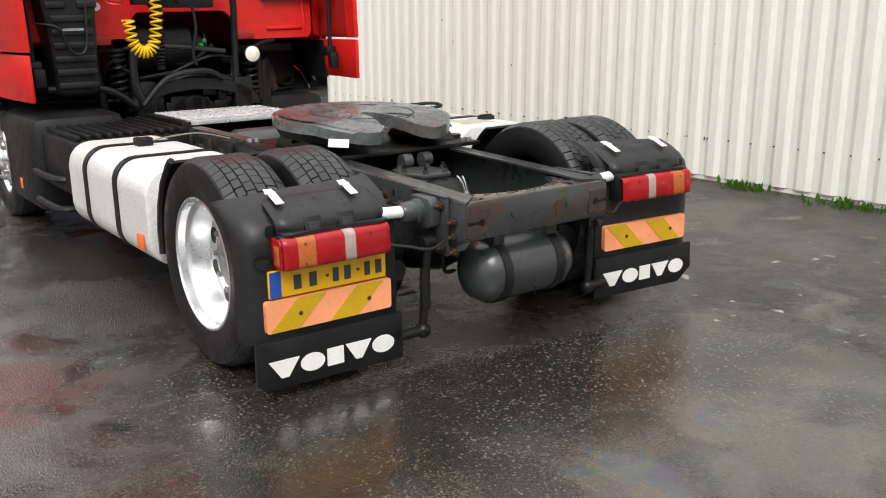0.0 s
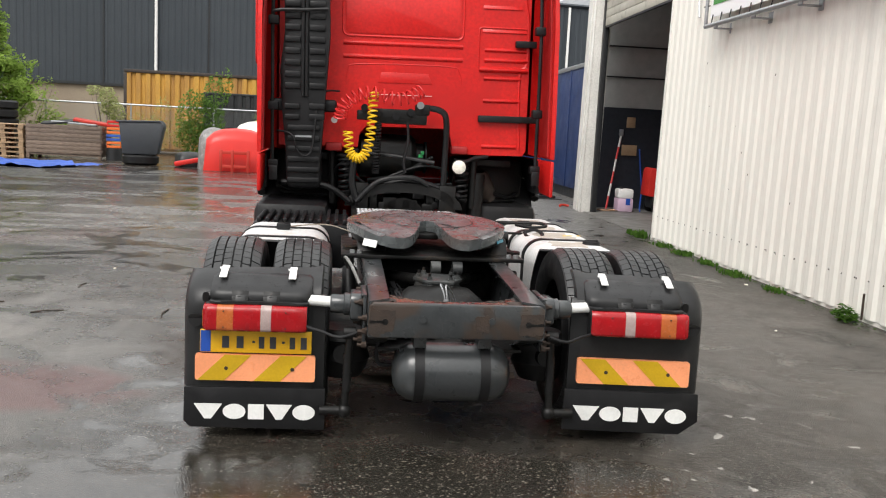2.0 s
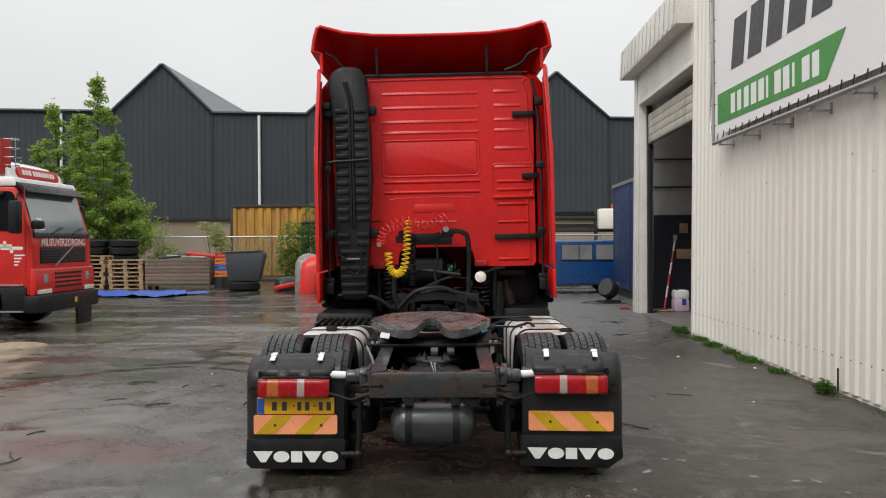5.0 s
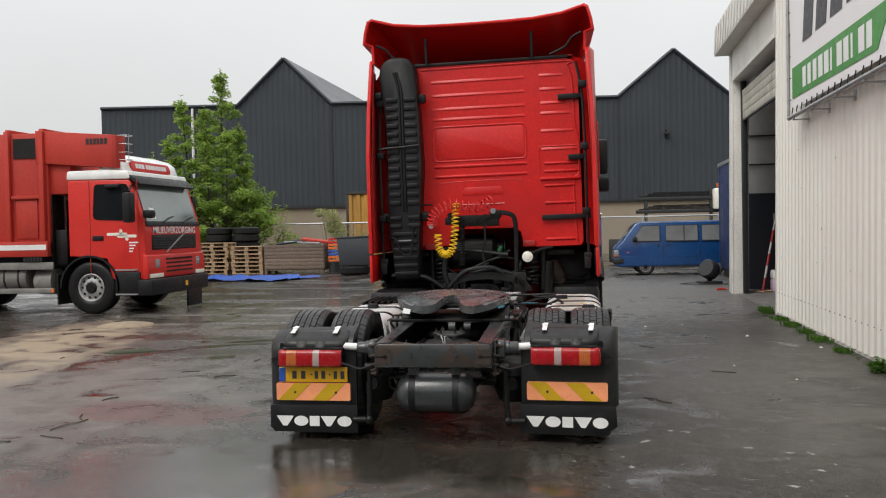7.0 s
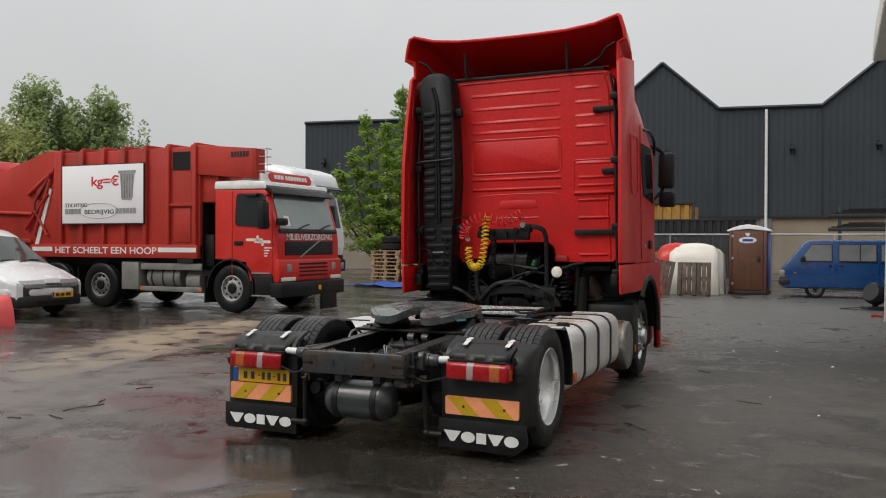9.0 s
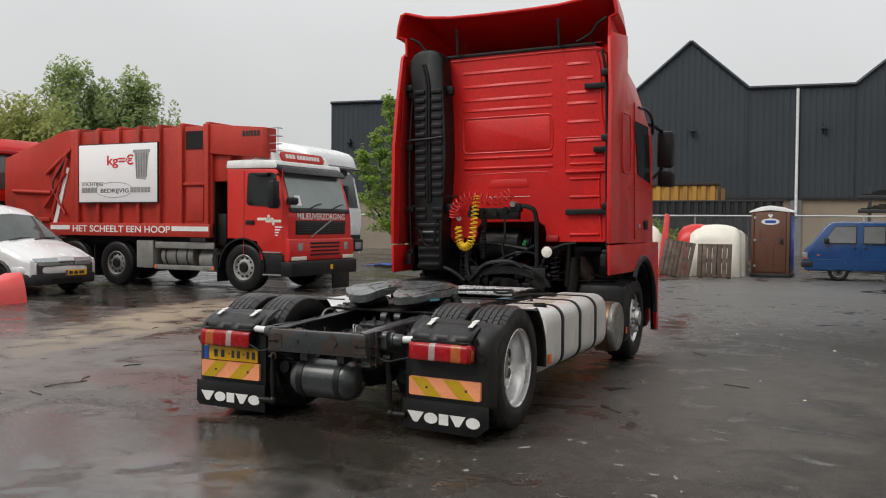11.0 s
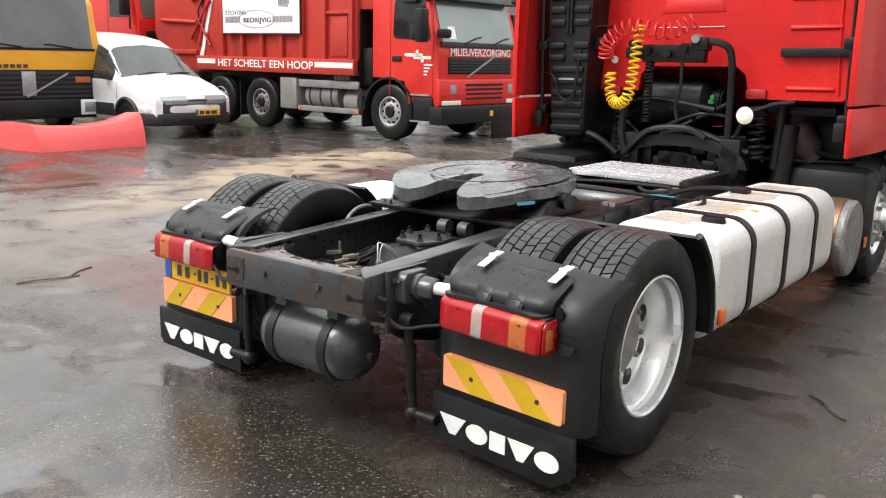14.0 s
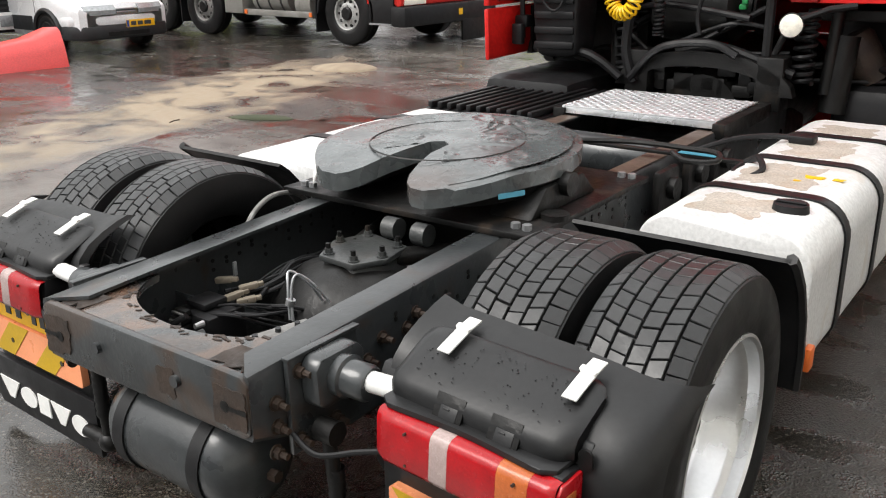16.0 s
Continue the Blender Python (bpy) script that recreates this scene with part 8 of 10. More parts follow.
for k in range(5):
    part("bin_flute", boxes((-4.31 + k * 0.075, -4.285 + k * 0.075, -0.082, -0.0795, 2.42, 2.94)), "dirty_rim", b)
part("bin_lid", boxes((-4.40, -3.90, -0.082, -0.0757, 2.96, 3.02)), "galv", b)
# tailgate hopper
bm = bmesh.new()
prism(bm, [(-6.25, 1.16), (-6.25, 3.48), (-6.45, 3.56), (-6.75, 3.52), (-8.75, 2.95), (-8.78, 1.85), (-8.3, 1.2), (-7.1, 1.05)], "y", 0.06, W - 0.06, 0.03)
hop = part("tailgate", bm, "red_old", gl, "faded red sloping loading hopper")
bm = bmesh.new()
prism(bm, [(-7.10, 1.24), (-6.98, 1.24), (-6.52, 2.66), (-6.62, 2.70)], "y", 0.03, 0.058)
part("white_band", bm, "white", hop, "white slanted band")
for p, q in (((-6.42, 3.1), (-7.25, 2.55)), ((-8.4, 2.15), (-7.1, 2.1)), ((-6.55, 2.9), (-7.05, 1.6))):
    part("ram", rod(bmesh.new(), (p[0], 0.02, p[1]), (q[0], 0.02, q[1]), 0.045), "red_old", hop)
for p, q, r in (((-6.50, 3.05), (-6.95, 2.45), 0.030), ((-6.60, 2.55), (-7.30, 1.75), 0.038), ((-7.05, 2.2), (-6.62, 1.6), 0.028)):
    part("hydraulic_rod", rod(bmesh.new(), (p[0], 0.0, p[1]), (q[0], 0.0, q[1]), r), "red_dark", hop, "dark red hydraulic rod")
part("hinge_plate", boxes((-6.98, -6.66, 0.02, 0.058, 2.45, 2.85), bevel=0.012), "red_old", hop)
part("lower_lip", boxes((-8.55, -7.15, 0.0, 0.07, 1.42, 1.52), bevel=0.015), "red_old", hop)
part("hopper_hose", tube(bmesh.new(), smooth_path([(-6.5, 0.0, 2.95), (-6.8, -0.02, 2.6), (-7.0, -0.02, 2.3), (-6.9, 0, 2.0)]), 0.02), "dark", hop)
part("edge_beam", boxes((-6.42, -6.27, 0.0, 0.06, 1.2, 3.5), bevel=0.01), "red_old", hop)
# underside, with dark bulk added to shut out light below the body
for y in (0.76, 1.58):
    part("chassis_rail", boxes((-8.0, -0.3, y, y + 0.08, 0.66, 1.02)), "grease", gl, "black chassis rail")
part("sub_frame", boxes((-7.0, -2.1, 0.30, W - 0.30, 0.90, 1.14), bevel=0.01), "grease", gl, "black box added to close the bright gap below the body")
for x in (-1.44, -5.05, -6.40):
    part("axle", lathe(bmesh.new(), [(0.0, -1.0), (0.07, -1.0), (0.08, -0.25), (0.2, -0.16), (0.2, 0.16), (0.08, 0.25), (0.07, 1.0), (0.0, 1.0)], 16, pose(x, W / 2, 0.5, 0, 0, 90)), "grease", gl)
    part("leaf_spring", boxes((x - 0.6, x + 0.6, 0.5, 0.6, 0.58, 0.66), (x - 0.6, x + 0.6, W - 0.6, W - 0.5, 0.58, 0.66), bevel=0.01), "grease", gl)
part("gearbox", boxes((-2.6, -0.5, 0.86, 1.56, 0.32, 1.1), bevel=0.08), "grease", gl, "black engine and gearbox")
part("prop_shaft", rod(bmesh.new(), (-2.6, W / 2, 0.55), (-5.05, W / 2, 0.52), 0.06), "grease", gl)
part("far_tank", boxes((-4.3, -2.4, W - 0.55, W - 0.05, 0.36, 1.0), bevel=0.06), "grease", gl, "dark tank added on the far flank to block light")
part("rear_underrun", boxes((-8.2, -8.0, 0.1, W - 0.1, 0.4, 0.55), bevel=0.02), "grease", gl)
for x in (-5.72, -7.05):
    part("mud_flap", boxes((x - 0.015, x + 0.015, 0.05, 0.60, 0.2, 0.9)), "black", gl)
    part("mud_flap", boxes((x - 0.015, x + 0.015, W - 0.60, W - 0.05, 0.2, 0.9)), "black", gl)
st = part("side_guard", boxes((-3.85, -2.2, 0.02, 0.06, 0.86, 1.0), (-3.85, -2.2, 0.02, 0.06, 0.40, 0.50), bevel=0.006), "dull_metal", gl, "grey side guard rails")
part("tool_box", boxes((-4.38, -3.9, 0.0, 0.4, 0.42, 1.02), bevel=0.015), "dull_metal", gl, "grey steel tool box")
part("fuel_tank", lathe(bmesh.new(), [(0.0, -0.45), (0.26, -0.45), (0.28, -0.42), (0.28, 0.42), (0.26, 0.45), (0.0, 0.45)], 24, pose(-3.3, 0.36, 0.70)), "dull_metal", gl, "dull silver tank")
part("fuel_tank", lathe(bmesh.new(), [(0.0, -0.2), (0.24, -0.2), (0.26, -0.16), (0.26, 0.18), (0.0, 0.2)], 24, pose(-2.5, 0.36, 0.62)), "dull_metal", gl)
for x in (-3.6, -3.3, -3.0):
    part("tank_strap", lathe(bmesh.new(), [(0.281, -0.02), (0.286, -0.02), (0.286, 0.02), (0.281, 0.02)], 24, pose(x, 0.36, 0.70), True), "dark", gl)
part("side_marker", boxes((-2.25, -2.19, 0.005, 0.02, 0.42, 0.49)), "orange", gl)
part("side_marker", boxes((-3.86, -3.8, 0.005, 0.02, 0.42, 0.49)), "orange", gl)


def lorry_cab(name, label, m, w, length, z0, z1, paint, rake=0.30, deck=0.0, grille="black", grille_z=None):
    """A plain forward-control cab that faces +x with its near flank at y = 0."""
    t = thing(name, label, "truck", m)
    h = z1 - z0
    bm = bmesh.new()
    prism(bm, [(-0.03, z0), (0.0, z0 + 0.2 * h), (-0.02, z0 + 0.42 * h), (-rake, z1 - 0.22), (-rake - 0.25, z1), (-length, z1 - 0.02), (-length, z0)], "y", 0, w, 0.05)
    c = part("cab", bm, paint, t)
    a, b = z0 + 0.46 * h, z1 - (0.30 if deck == 0 else deck)
    f = (z1 - 0.22 - (z0 + 0.42 * h))
    xa, xb = -0.02 - (rake - 0.02) * (a - z0 - 0.42 * h) / f, -0.02 - (rake - 0.02) * (b - z0 - 0.42 * h) / f
    bm = bmesh.new()
    prism(bm, [(xa + 0.004, a), (xa + 0.014, a), (xb + 0.014, b), (xb + 0.004, b)], "y", 0.14, w - 0.14)
    part("windscreen", bm, "screen_mid", c, "wide windscreen")
    bm = bmesh.new()
    prism(bm, [(-rake - 0.10, a + 0.02), (-rake - 0.18, b - 0.1), (-rake - 0.85, b - 0.1), (-rake - 0.9, a + 0.02)], "y", -0.008, 0.004)
    part("door_glass", bm, "dark_glass", c, "dark door window")
    part("door_gap", boxes((-rake - 1.0, -rake - 0.985, -0.004, 0.004, z0 + 0.1, b)), "dark", c)
    g0, g1 = grille_z or (z0 + 0.10 * h, z0 + 0.34 * h)
    side = 0.06 if grille_z else 0.2
    part("grille", boxes((-0.012, 0.012, side, w - side, g0, g1), bevel=0.01), grille, c, "dark grille")
    for k in range(6):
        z = g0 + (g1 - g0) * (0.08 + 0.155 * k)
        part("grille_slat", boxes((0.008, 0.024, side + 0.04, w - side - 0.04, z, z + (g1 - g0) * 0.075)), "dark", c)
    part("bumper", boxes((-0.3, 0.06, -0.02, w + 0.02, z0 - 0.32, z0 + 0.02), bevel=0.04), "black", t)
    for y in (0.1, w - 0.42):
        part("headlamp", boxes((0.04, 0.075, y, y + 0.32, z0 - 0.26, z0 - 0.06), bevel=0.03), "headlamp", t, "rectangular headlamp")
    for x in (-1.35,):
        simple_wheel(t, pose(x, 0.18, 0.48), 0.48, 0.3, 0.28)
        simple_wheel(t, pose(x, w - 0.18, 0.48, 0, 0, 180), 0.48, 0.3, 0.28)
    mi = part("door_mirror", boxes((-rake - 0.02, -rake + 0.14, -0.30, -0.08, a + 0.05, a + 0.55), bevel=0.04), "black", t)
    part("mirror_arm", tube(bmesh.new(), [(-rake - 0.1, 0.02, b - 0.05), (-rake + 0.05, -0.18, b - 0.05), (-rake + 0.06, -0.19, a + 0.4)], 0.02), "black", mi)
    part("chassis", boxes((-length - 4.0, -0.3, w / 2 - 0.42, w / 2 + 0.42, 0.6, 0.85)), "grease", t)
    return t


# yellow lorry: blunt upright front
ye = lorry_cab("yellow_lorry", "yellow lorry with an upright cab and black bumper", pose(-12.65, 3.88, 0), 2.42, 1.9, 0.60, 2.50, "yellow", 0.16, 0.13, "black", (0.60, 1.12))
part("bumper_lamp", boxes((0.06, 0.10, 0.03, 0.50, 0.33, 0.60), bevel=0.05), "white", ye, "white lamp surround")
part("bumper_lamp", boxes((0.06, 0.10, 1.94, 2.42, 0.33, 0.60), bevel=0.05), "white", ye, "white lamp surround")
for y in (0.13, 2.0):
    part("lamp_glass", boxes((0.10, 0.112, y, y + 0.29, 0.38, 0.55), bevel=0.02), "headlamp", ye)
part("grille_panel", boxes((0.024, 0.034, 0.94, 1.18, 0.68, 1.09), bevel=0.004), "galv", ye, "grey panel over the grille")
for y in (0.25, 1.9):
    part("indicator", boxes((0.022, 0.034, y, y + 0.28, 0.90, 1.00), bevel=0.01), "lens_orange", ye)
part("paper", boxes((-0.03, -0.025, 0.40, 0.66, 1.68, 1.98)), "white", ye, "white paper behind the screen")
part("paper", boxes((-0.02, -0.015, 0.22, 0.36, 1.60, 1.72)), "white", ye)
for y in (0.5, 1.4):
    part("wiper", tube(bmesh.new(), [(0.0, y + 0.5, 1.50), (0.0, y + 0.1, 1.55), (0.0, y, 1.55)], 0.013, 6), "black", ye)
part("screen_seal", boxes((-0.03, -0.012, 0.10, 2.32, 1.45, 1.49)), "black", ye)
part("roof_bar", boxes((-0.55, -0.35, 0.25, 2.15, 2.53, 2.60), bevel=0.025), "dark", ye, "dark roof light bar")
part("roof_lamp", rod(bmesh.new(), (-0.40, 1.35, 2.60), (-0.40, 1.35, 2.68), 0.13, 0.09), "dark", ye)
part("wheel_rim_ring", lathe(bmesh.new(), [(0.20, -0.012), (0.215, 0.0), (0.20, 0.012), (0.185, 0.0)], 24, pose(-0.42, 1.72, 1.62, 0, 60, 0), True), "dark", ye, "dark steering wheel behind the screen")
bars(ye, "print", 0.004, 0.55, 1.15, (0.08, 0.08, 0.08, 0.08, 0.08), 0.06, 0.03, "y")
bm = bmesh.new()
turned_box(bm, (0.012, 0.85, 0.03), pose(0.040, 1.38, 0.86, 28, 0, 0))
part("grille_bar", bm, "galv", ye, "silver slanted grille bar")
part("ladder_body", boxes((-3.2, -2.1, 0.05, 2.37, 0.85, 2.3), bevel=0.03), "red_old", ye)

mr = lorry_cab("red_lorry", "dull red lorry cab with a roof beacon, behind the yellow lorry", pose(-16.1, 5.6, 0), 2.45, 2.0, 1.05, 3.00, "red_old", 0.16)
part("beacon_base", rod(bmesh.new(), (-0.6, 1.6, 3.01), (-0.6, 1.6, 3.06), 0.1), "dark", mr)
part("beacon", rod(bmesh.new(), (-0.6, 1.6, 3.03), (-0.6, 1.6, 3.24), 0.08, 0.06), "orange", mr, "orange roof beacon")
part("roof_rack", boxes((-1.4, -0.5, 0.2, 1.3, 3.03, 3.14), bevel=0.03), "galv", mr)
part("roof_lamp", boxes((-0.5, -0.35, 1.1, 1.4, 3.03, 3.14), bevel=0.04), "dark", mr)

rc = lorry_cab("red_tractor_unit", "red high-roof tractor unit parked behind the refuse lorry", pose(-16.1, 9.25, 0), 2.48, 2.25, 1.1, 3.52, "red", 0.30, 0.36)
part("screen_pillar", boxes((-0.40, -0.30, -0.006, 0.10, 1.95, 2.85), bevel=0.02), "black", rc)
part("sun_visor", boxes((-0.40, -0.10, 0.02, 2.46, 3.10, 3.20), bevel=0.03), "red_dark", rc, "dark red sun visor")

wc = lorry_cab("white_tractor_unit", "white high-roof tractor unit behind the refuse lorry cab", pose(-10.04, 14.3, 0), 2.48, 2.2, 0.95, 2.95, "white_car", 0.22, 0.12, "black", (0.62, 1.10))
rows = []
for x, top, inset in ((-0.12, 2.93, 0.02), (-0.14, 3.14, 0.03), (-0.19, 3.32, 0.04), (-0.32, 3.43, 0.06), (-0.70, 3.54, 0.08), (-1.2, 3.63, 0.09), (-1.8, 3.68, 0.10), (-2.18, 3.68, 0.10), (-2.20, 2.93, 0.10)):
    mid, half = 1.24, 1.22 - inset
    rows.append([(x, mid - half - 0.02, 2.92)] + [(x, mid - half * math.cos(radians(a)) * min(1, 1.12 - 0.12 * abs(math.cos(radians(a)))), 2.92 + (top - 2.92) * min(1.0, 2.4 * math.sin(radians(a))) ** 0.5) for a in range(4, 180, 8)] + [(x, mid + half + 0.02, 2.92)])
part("roof_spoiler", sheet(bmesh.new(), rows, 0.02), "white_car", wc, "smooth white raised roof", angle=60)
rows = [[(-0.22 + 0.42 * f - 0.10 * (abs(y - 1.24) / 1.24) ** 4, y, 3.07 - 0.13 * f) for y in [0.0 + 2.48 * k / 12 for k in range(13)]] for f in (0, 0.3, 0.7, 1.0)]
part("sun_visor", sheet(bmesh.new(), rows, 0.02), "dark", wc, "dark smoked sun visor", angle=60)
part("side_skirt", boxes((-2.2, -0.6, -0.012, 0.05, 0.4, 0.95), bevel=0.02), "white_car", wc)


def small_car(name, label, m, length, w, outline, paint, glass_front, side_glass, wheels, r):
    """A car from its flank outline; faces +x, near flank at y = 0."""
    t = thing(name, label, "car", m)
    bm = bmesh.new()
    prism(bm, outline, "y", 0, w)
    for v in bm.verts:
        if v.co.z > 0.95:  # the glasshouse leans in
            v.co.y += (0.10 if v.co.y < w / 2 else -0.10) * (v.co.z - 0.95)
    bmesh.ops.bevel(bm, geom=list(bm.edges), offset=0.045, segments=3, affect="EDGES", profile=0.5)
    b = part("body", bm, paint, t, angle=45)
    bm = bmesh.new()
    (xa, za), (xb, zb) = glass_front
    d = Vector((za - zb, 0, xb - xa)).normalized() * -0.008
    if d.x < 0:
        d = -d
    q = []
    for k in (0, 1):
        for x, z, y in ((xa, za, 0.10), (xa, za, w - 0.10), (xb, zb, w - 0.20), (xb, zb, 0.20)):
            q.append(bm.verts.new(Vector((x, y, z)) + d * k))
    bm.faces.new(q[:4][::-1]), bm.faces.new(q[4:])
    for i in range(4):
        bm.faces.new((q[i], q[(i + 1) % 4], q[4 + (i + 1) % 4], q[4 + i]))
    bmesh.ops.recalc_face_normals(bm, faces=bm.faces)
    part("windscreen", bm, "screen", b, "windscreen")
    for pane in side_glass:
        bm = bmesh.new()
        prism(bm, pane, "y", -0.004, 0.008)
        for v in bm.verts:
            v.co.y += 0.10 * (v.co.z - 0.95) - 0.002
        part("side_window", bm, "dark_glass", b, "dark side window")
    for x in wheels:
        simple_wheel(t, pose(x, 0.10, r), r, 0.19, r * 0.60)
        simple_wheel(t, pose(x, w - 0.10, r, 0, 0, 180), r, 0.19, r * 0.60)
        arch = [(x + (r + 0.07) * math.cos(radians(a)), -0.006, r + (r + 0.07) * math.sin(radians(a))) for a in range(0, 181, 15)]
        part("wheel_arch", tube(bmesh.new(), arch, 0.045, 6), "dark", t)
    return t


# small van: a skin lofted over stations along its length
VW = 1.72
STATIONS = ((0.0, 0.30, 0.60, 0.64, 0.20, 0.02), (-0.05, 0.28, 0.64, 0.72, 0.10, 0.03), (-0.25, 0.27, 0.68, 0.79, 0.04, 0.05), (-0.55, 0.26, 0.80, 0.91, 0.0, 0.06), (-0.95, 0.26, 0.92, 1.03, 0.0, 0.08), (-1.25, 0.26, 0.94, 1.29, 0.0, 0.14),
            (-1.60, 0.26, 0.95, 1.58, 0.0, 0.19), (-1.85, 0.26, 0.95, 1.69, 0.0, 0.20), (-2.3, 0.26, 0.95, 1.76, 0.0, 0.20), (-3.4, 0.26, 0.95, 1.79, 0.0, 0.19), (-3.95, 0.27, 0.95, 1.74, 0.02, 0.17), (-4.06, 0.40, 0.95, 1.5, 0.06, 0.14))


def van_section(x):
    """Lower edge, belt, top, plan inset and lean of the glasshouse at x."""
    for a, b in zip(STATIONS, STATIONS[1:]):
        if b[0] <= x <= a[0]:
            f = (x - a[0]) / (b[0] - a[0])
            return [p + (q - p) * f for p, q in zip(a[1:], b[1:])]
    return STATIONS[-1][1:]


def van_point(x, s, out=0.0):
    """A point of the skin: s runs from 0 (near sill) over the roof (0.5) to 1 (far sill)."""
    lo, belt, top, inset, lean = van_section(x)
    far, u = s > 0.5, (1 - s if s > 0.5 else s) * 2
    keys = ((0.0, inset + 0.05, lo), (0.12, inset, lo + 0.08), (0.40, inset, belt), (0.62, inset + lean * 0.75, belt + (top - belt) * 0.72), (0.72, inset + lean + 0.06, top - 0.03), (0.82, inset + lean + 0.22, top), (1.0, VW / 2, top + 0.035))
    for (a, ya, za), (b, yb, zb) in zip(keys, keys[1:]):
        if a <= u <= b:
            f = (u - a) / (b - a)
            y, z = ya + (yb - ya) * f, za + (zb - za) * f
            break
    side = max(0.0, 1 - u / 0.7)
    y -= out * side
    return (x + out * 0.5 * (1 - side), VW - y if far else y, z + out * (1 - side))


cw = thing("white_van_car", "small white delivery van with a dark plastic bumper", "car", pose(-10.75, 6.10, 0))
stops = [0, -0.02, -0.05, -0.12, -0.25, -0.4, -0.55, -0.75, -0.95, -1.1, -1.25, -1.45, -1.6, -1.72, -1.85, -2.05, -2.3, -2.8, -3.4, -3.7, -3.95, -4.02, -4.06]
steps = [k / 40 for k in range(41)]
bm = sheet(bmesh.new(), [[van_point(x, s) for s in steps] for x in stops])
bmesh.ops.holes_fill(bm, edges=[e for e in bm.edges if e.is_boundary])
cbody = part("body", bm, "white_car", cw, angle=35)
part("windscreen", sheet(bmesh.new(), [[van_point(x, s, 0.008) for s in [0.29 + 0.42 * k / 20 for k in range(21)]] for x in (-0.98, -1.1, -1.25, -1.4, -1.55)], 0.004), "screen", cbody, "windscreen")
for x0, x1 in ((-1.22, -2.08), (-2.2, -3.0)):
    if x0 > -2:
        bm = sheet(bmesh.new(), [[van_point(x, 0.205 + (0.125 - 0.05 * max(0, (x + 1.6) / 0.4)) * k / 4, 0.006) for k in range(5)] for x in (x0, -1.4, -1.6, -1.85, x1)], 0.003)
        part("side_window", bm, "screen", cbody, "dark side window")
for x in (-0.80, -3.35):
    bm = bmesh.new()
    prism(bm, [(x + 0.37 * math.cos(radians(a)), 0.30 + 0.37 * math.sin(radians(a))) for a in range(-30, 211, 12)], "y", -0.004, 0.05)
    part("wheel_well", bm, "grease", cw)
    simple_wheel(cw, pose(x, 0.085, 0.30), 0.30, 0.19, 0.18, "dark", 32, 5)
    simple_wheel(cw, pose(x, VW - 0.10, 0.30, 0, 0, 180), 0.30, 0.19, 0.18)
    arch = [(x + 0.36 * math.cos(radians(a)), -0.002, 0.30 + 0.36 * math.sin(radians(a))) for a in range(0, 181, 15)]
    part("wheel_arch", tube(bmesh.new(), arch, 0.04, 6), "dark", cw)
bm = bmesh.new()
prism(bm, [(-0.55, 0.0), (-0.2, 0.0), (0.0, 0.14), (0.05, 0.40), (0.05, VW - 0.40), (0.0, VW - 0.14), (-0.2, VW), (-0.55, VW)], "z", 0.22, 0.44, 0.05)
part("front_bumper", bm, "dark", cw, "dark grey plastic bumper")
bm = bmesh.new()
prism(bm, [(-0.55, 0.008), (-0.22, 0.008), (-0.04, 0.16), (0.022, 0.44), (0.022, VW - 0.44), (-0.04, VW - 0.16), (-0.22, VW - 0.008), (-0.55, VW - 0.008)], "z", 0.42, 0.575, 0.045)
part("bumper_top", bm, "white_car", cw, "white painted upper bumper")
part("bumper_slot", boxes((0.046, 0.056, 0.5, 1.22, 0.27, 0.33)), "grease", cw)
part("side_strip", boxes((-3.9, -1.2, -0.012, 0.01, 0.34, 0.56), bevel=0.008), "dark", cw, "dark plastic sill strip")
for y0, y1 in ((0.18, 0.66), (1.06, 1.54)):
    rows = [[(-0.005 - 0.09 * (abs(y - VW / 2) / 0.68) ** 3 + dx, y, z) for y in [y0 + (y1 - y0) * k / 6 for k in range(7)]] for dx, z in ((0.05, 0.59), (0.055, 0.65), (0.0, 0.715))]
    part("headlamp", sheet(bmesh.new(), rows, -0.02), "headlamp", cw, "clear headlamp")
for z in (0.605, 0.65):
    part("grille_bar", boxes((-0.02, 0.022, 0.70, 1.02, z, z + 0.022), bevel=0.006), "galv", cw, "grey grille")
pl = part("number_plate", boxes((0.051, 0.059, 0.82, 1.33, 0.38, 0.49), bevel=0.003), "plate", cw, "yellow number plate with dark bars")
part("blue_band", boxes((0.0595, 0.062, 0.825, 0.865, 0.385, 0.485)), "plate_blue", pl)
bars(pl, "print", 0.0595, 0.90, 0.405, (0.09, 0.09, 0.12), 0.06, 0.03, "y")
part("door_mirror", boxes((-1.42, -1.27, -0.15, -0.01, 0.98, 1.14), bevel=0.04), "dark", cw, "black door mirror")
part("door_mirror", boxes((-1.42, -1.27, VW + 0.01, VW + 0.15, 0.98, 1.14), bevel=0.04), "dark", cw, "black door mirror")
part("door_gap", boxes((-2.2, -2.19, -0.003, 0.003, 0.4, 0.95), (-1.1, -1.09, -0.003, 0.003, 0.5, 0.95)), "dark", cw)
for y in (0.42, 1.0):
    part("wiper", tube(bmesh.new(), [(-0.93, y - 0.08, 1.06), (-0.985, y + 0.2, 1.10), (-0.99, y + 0.45, 1.095)], 0.012, 6), "dark", cw)

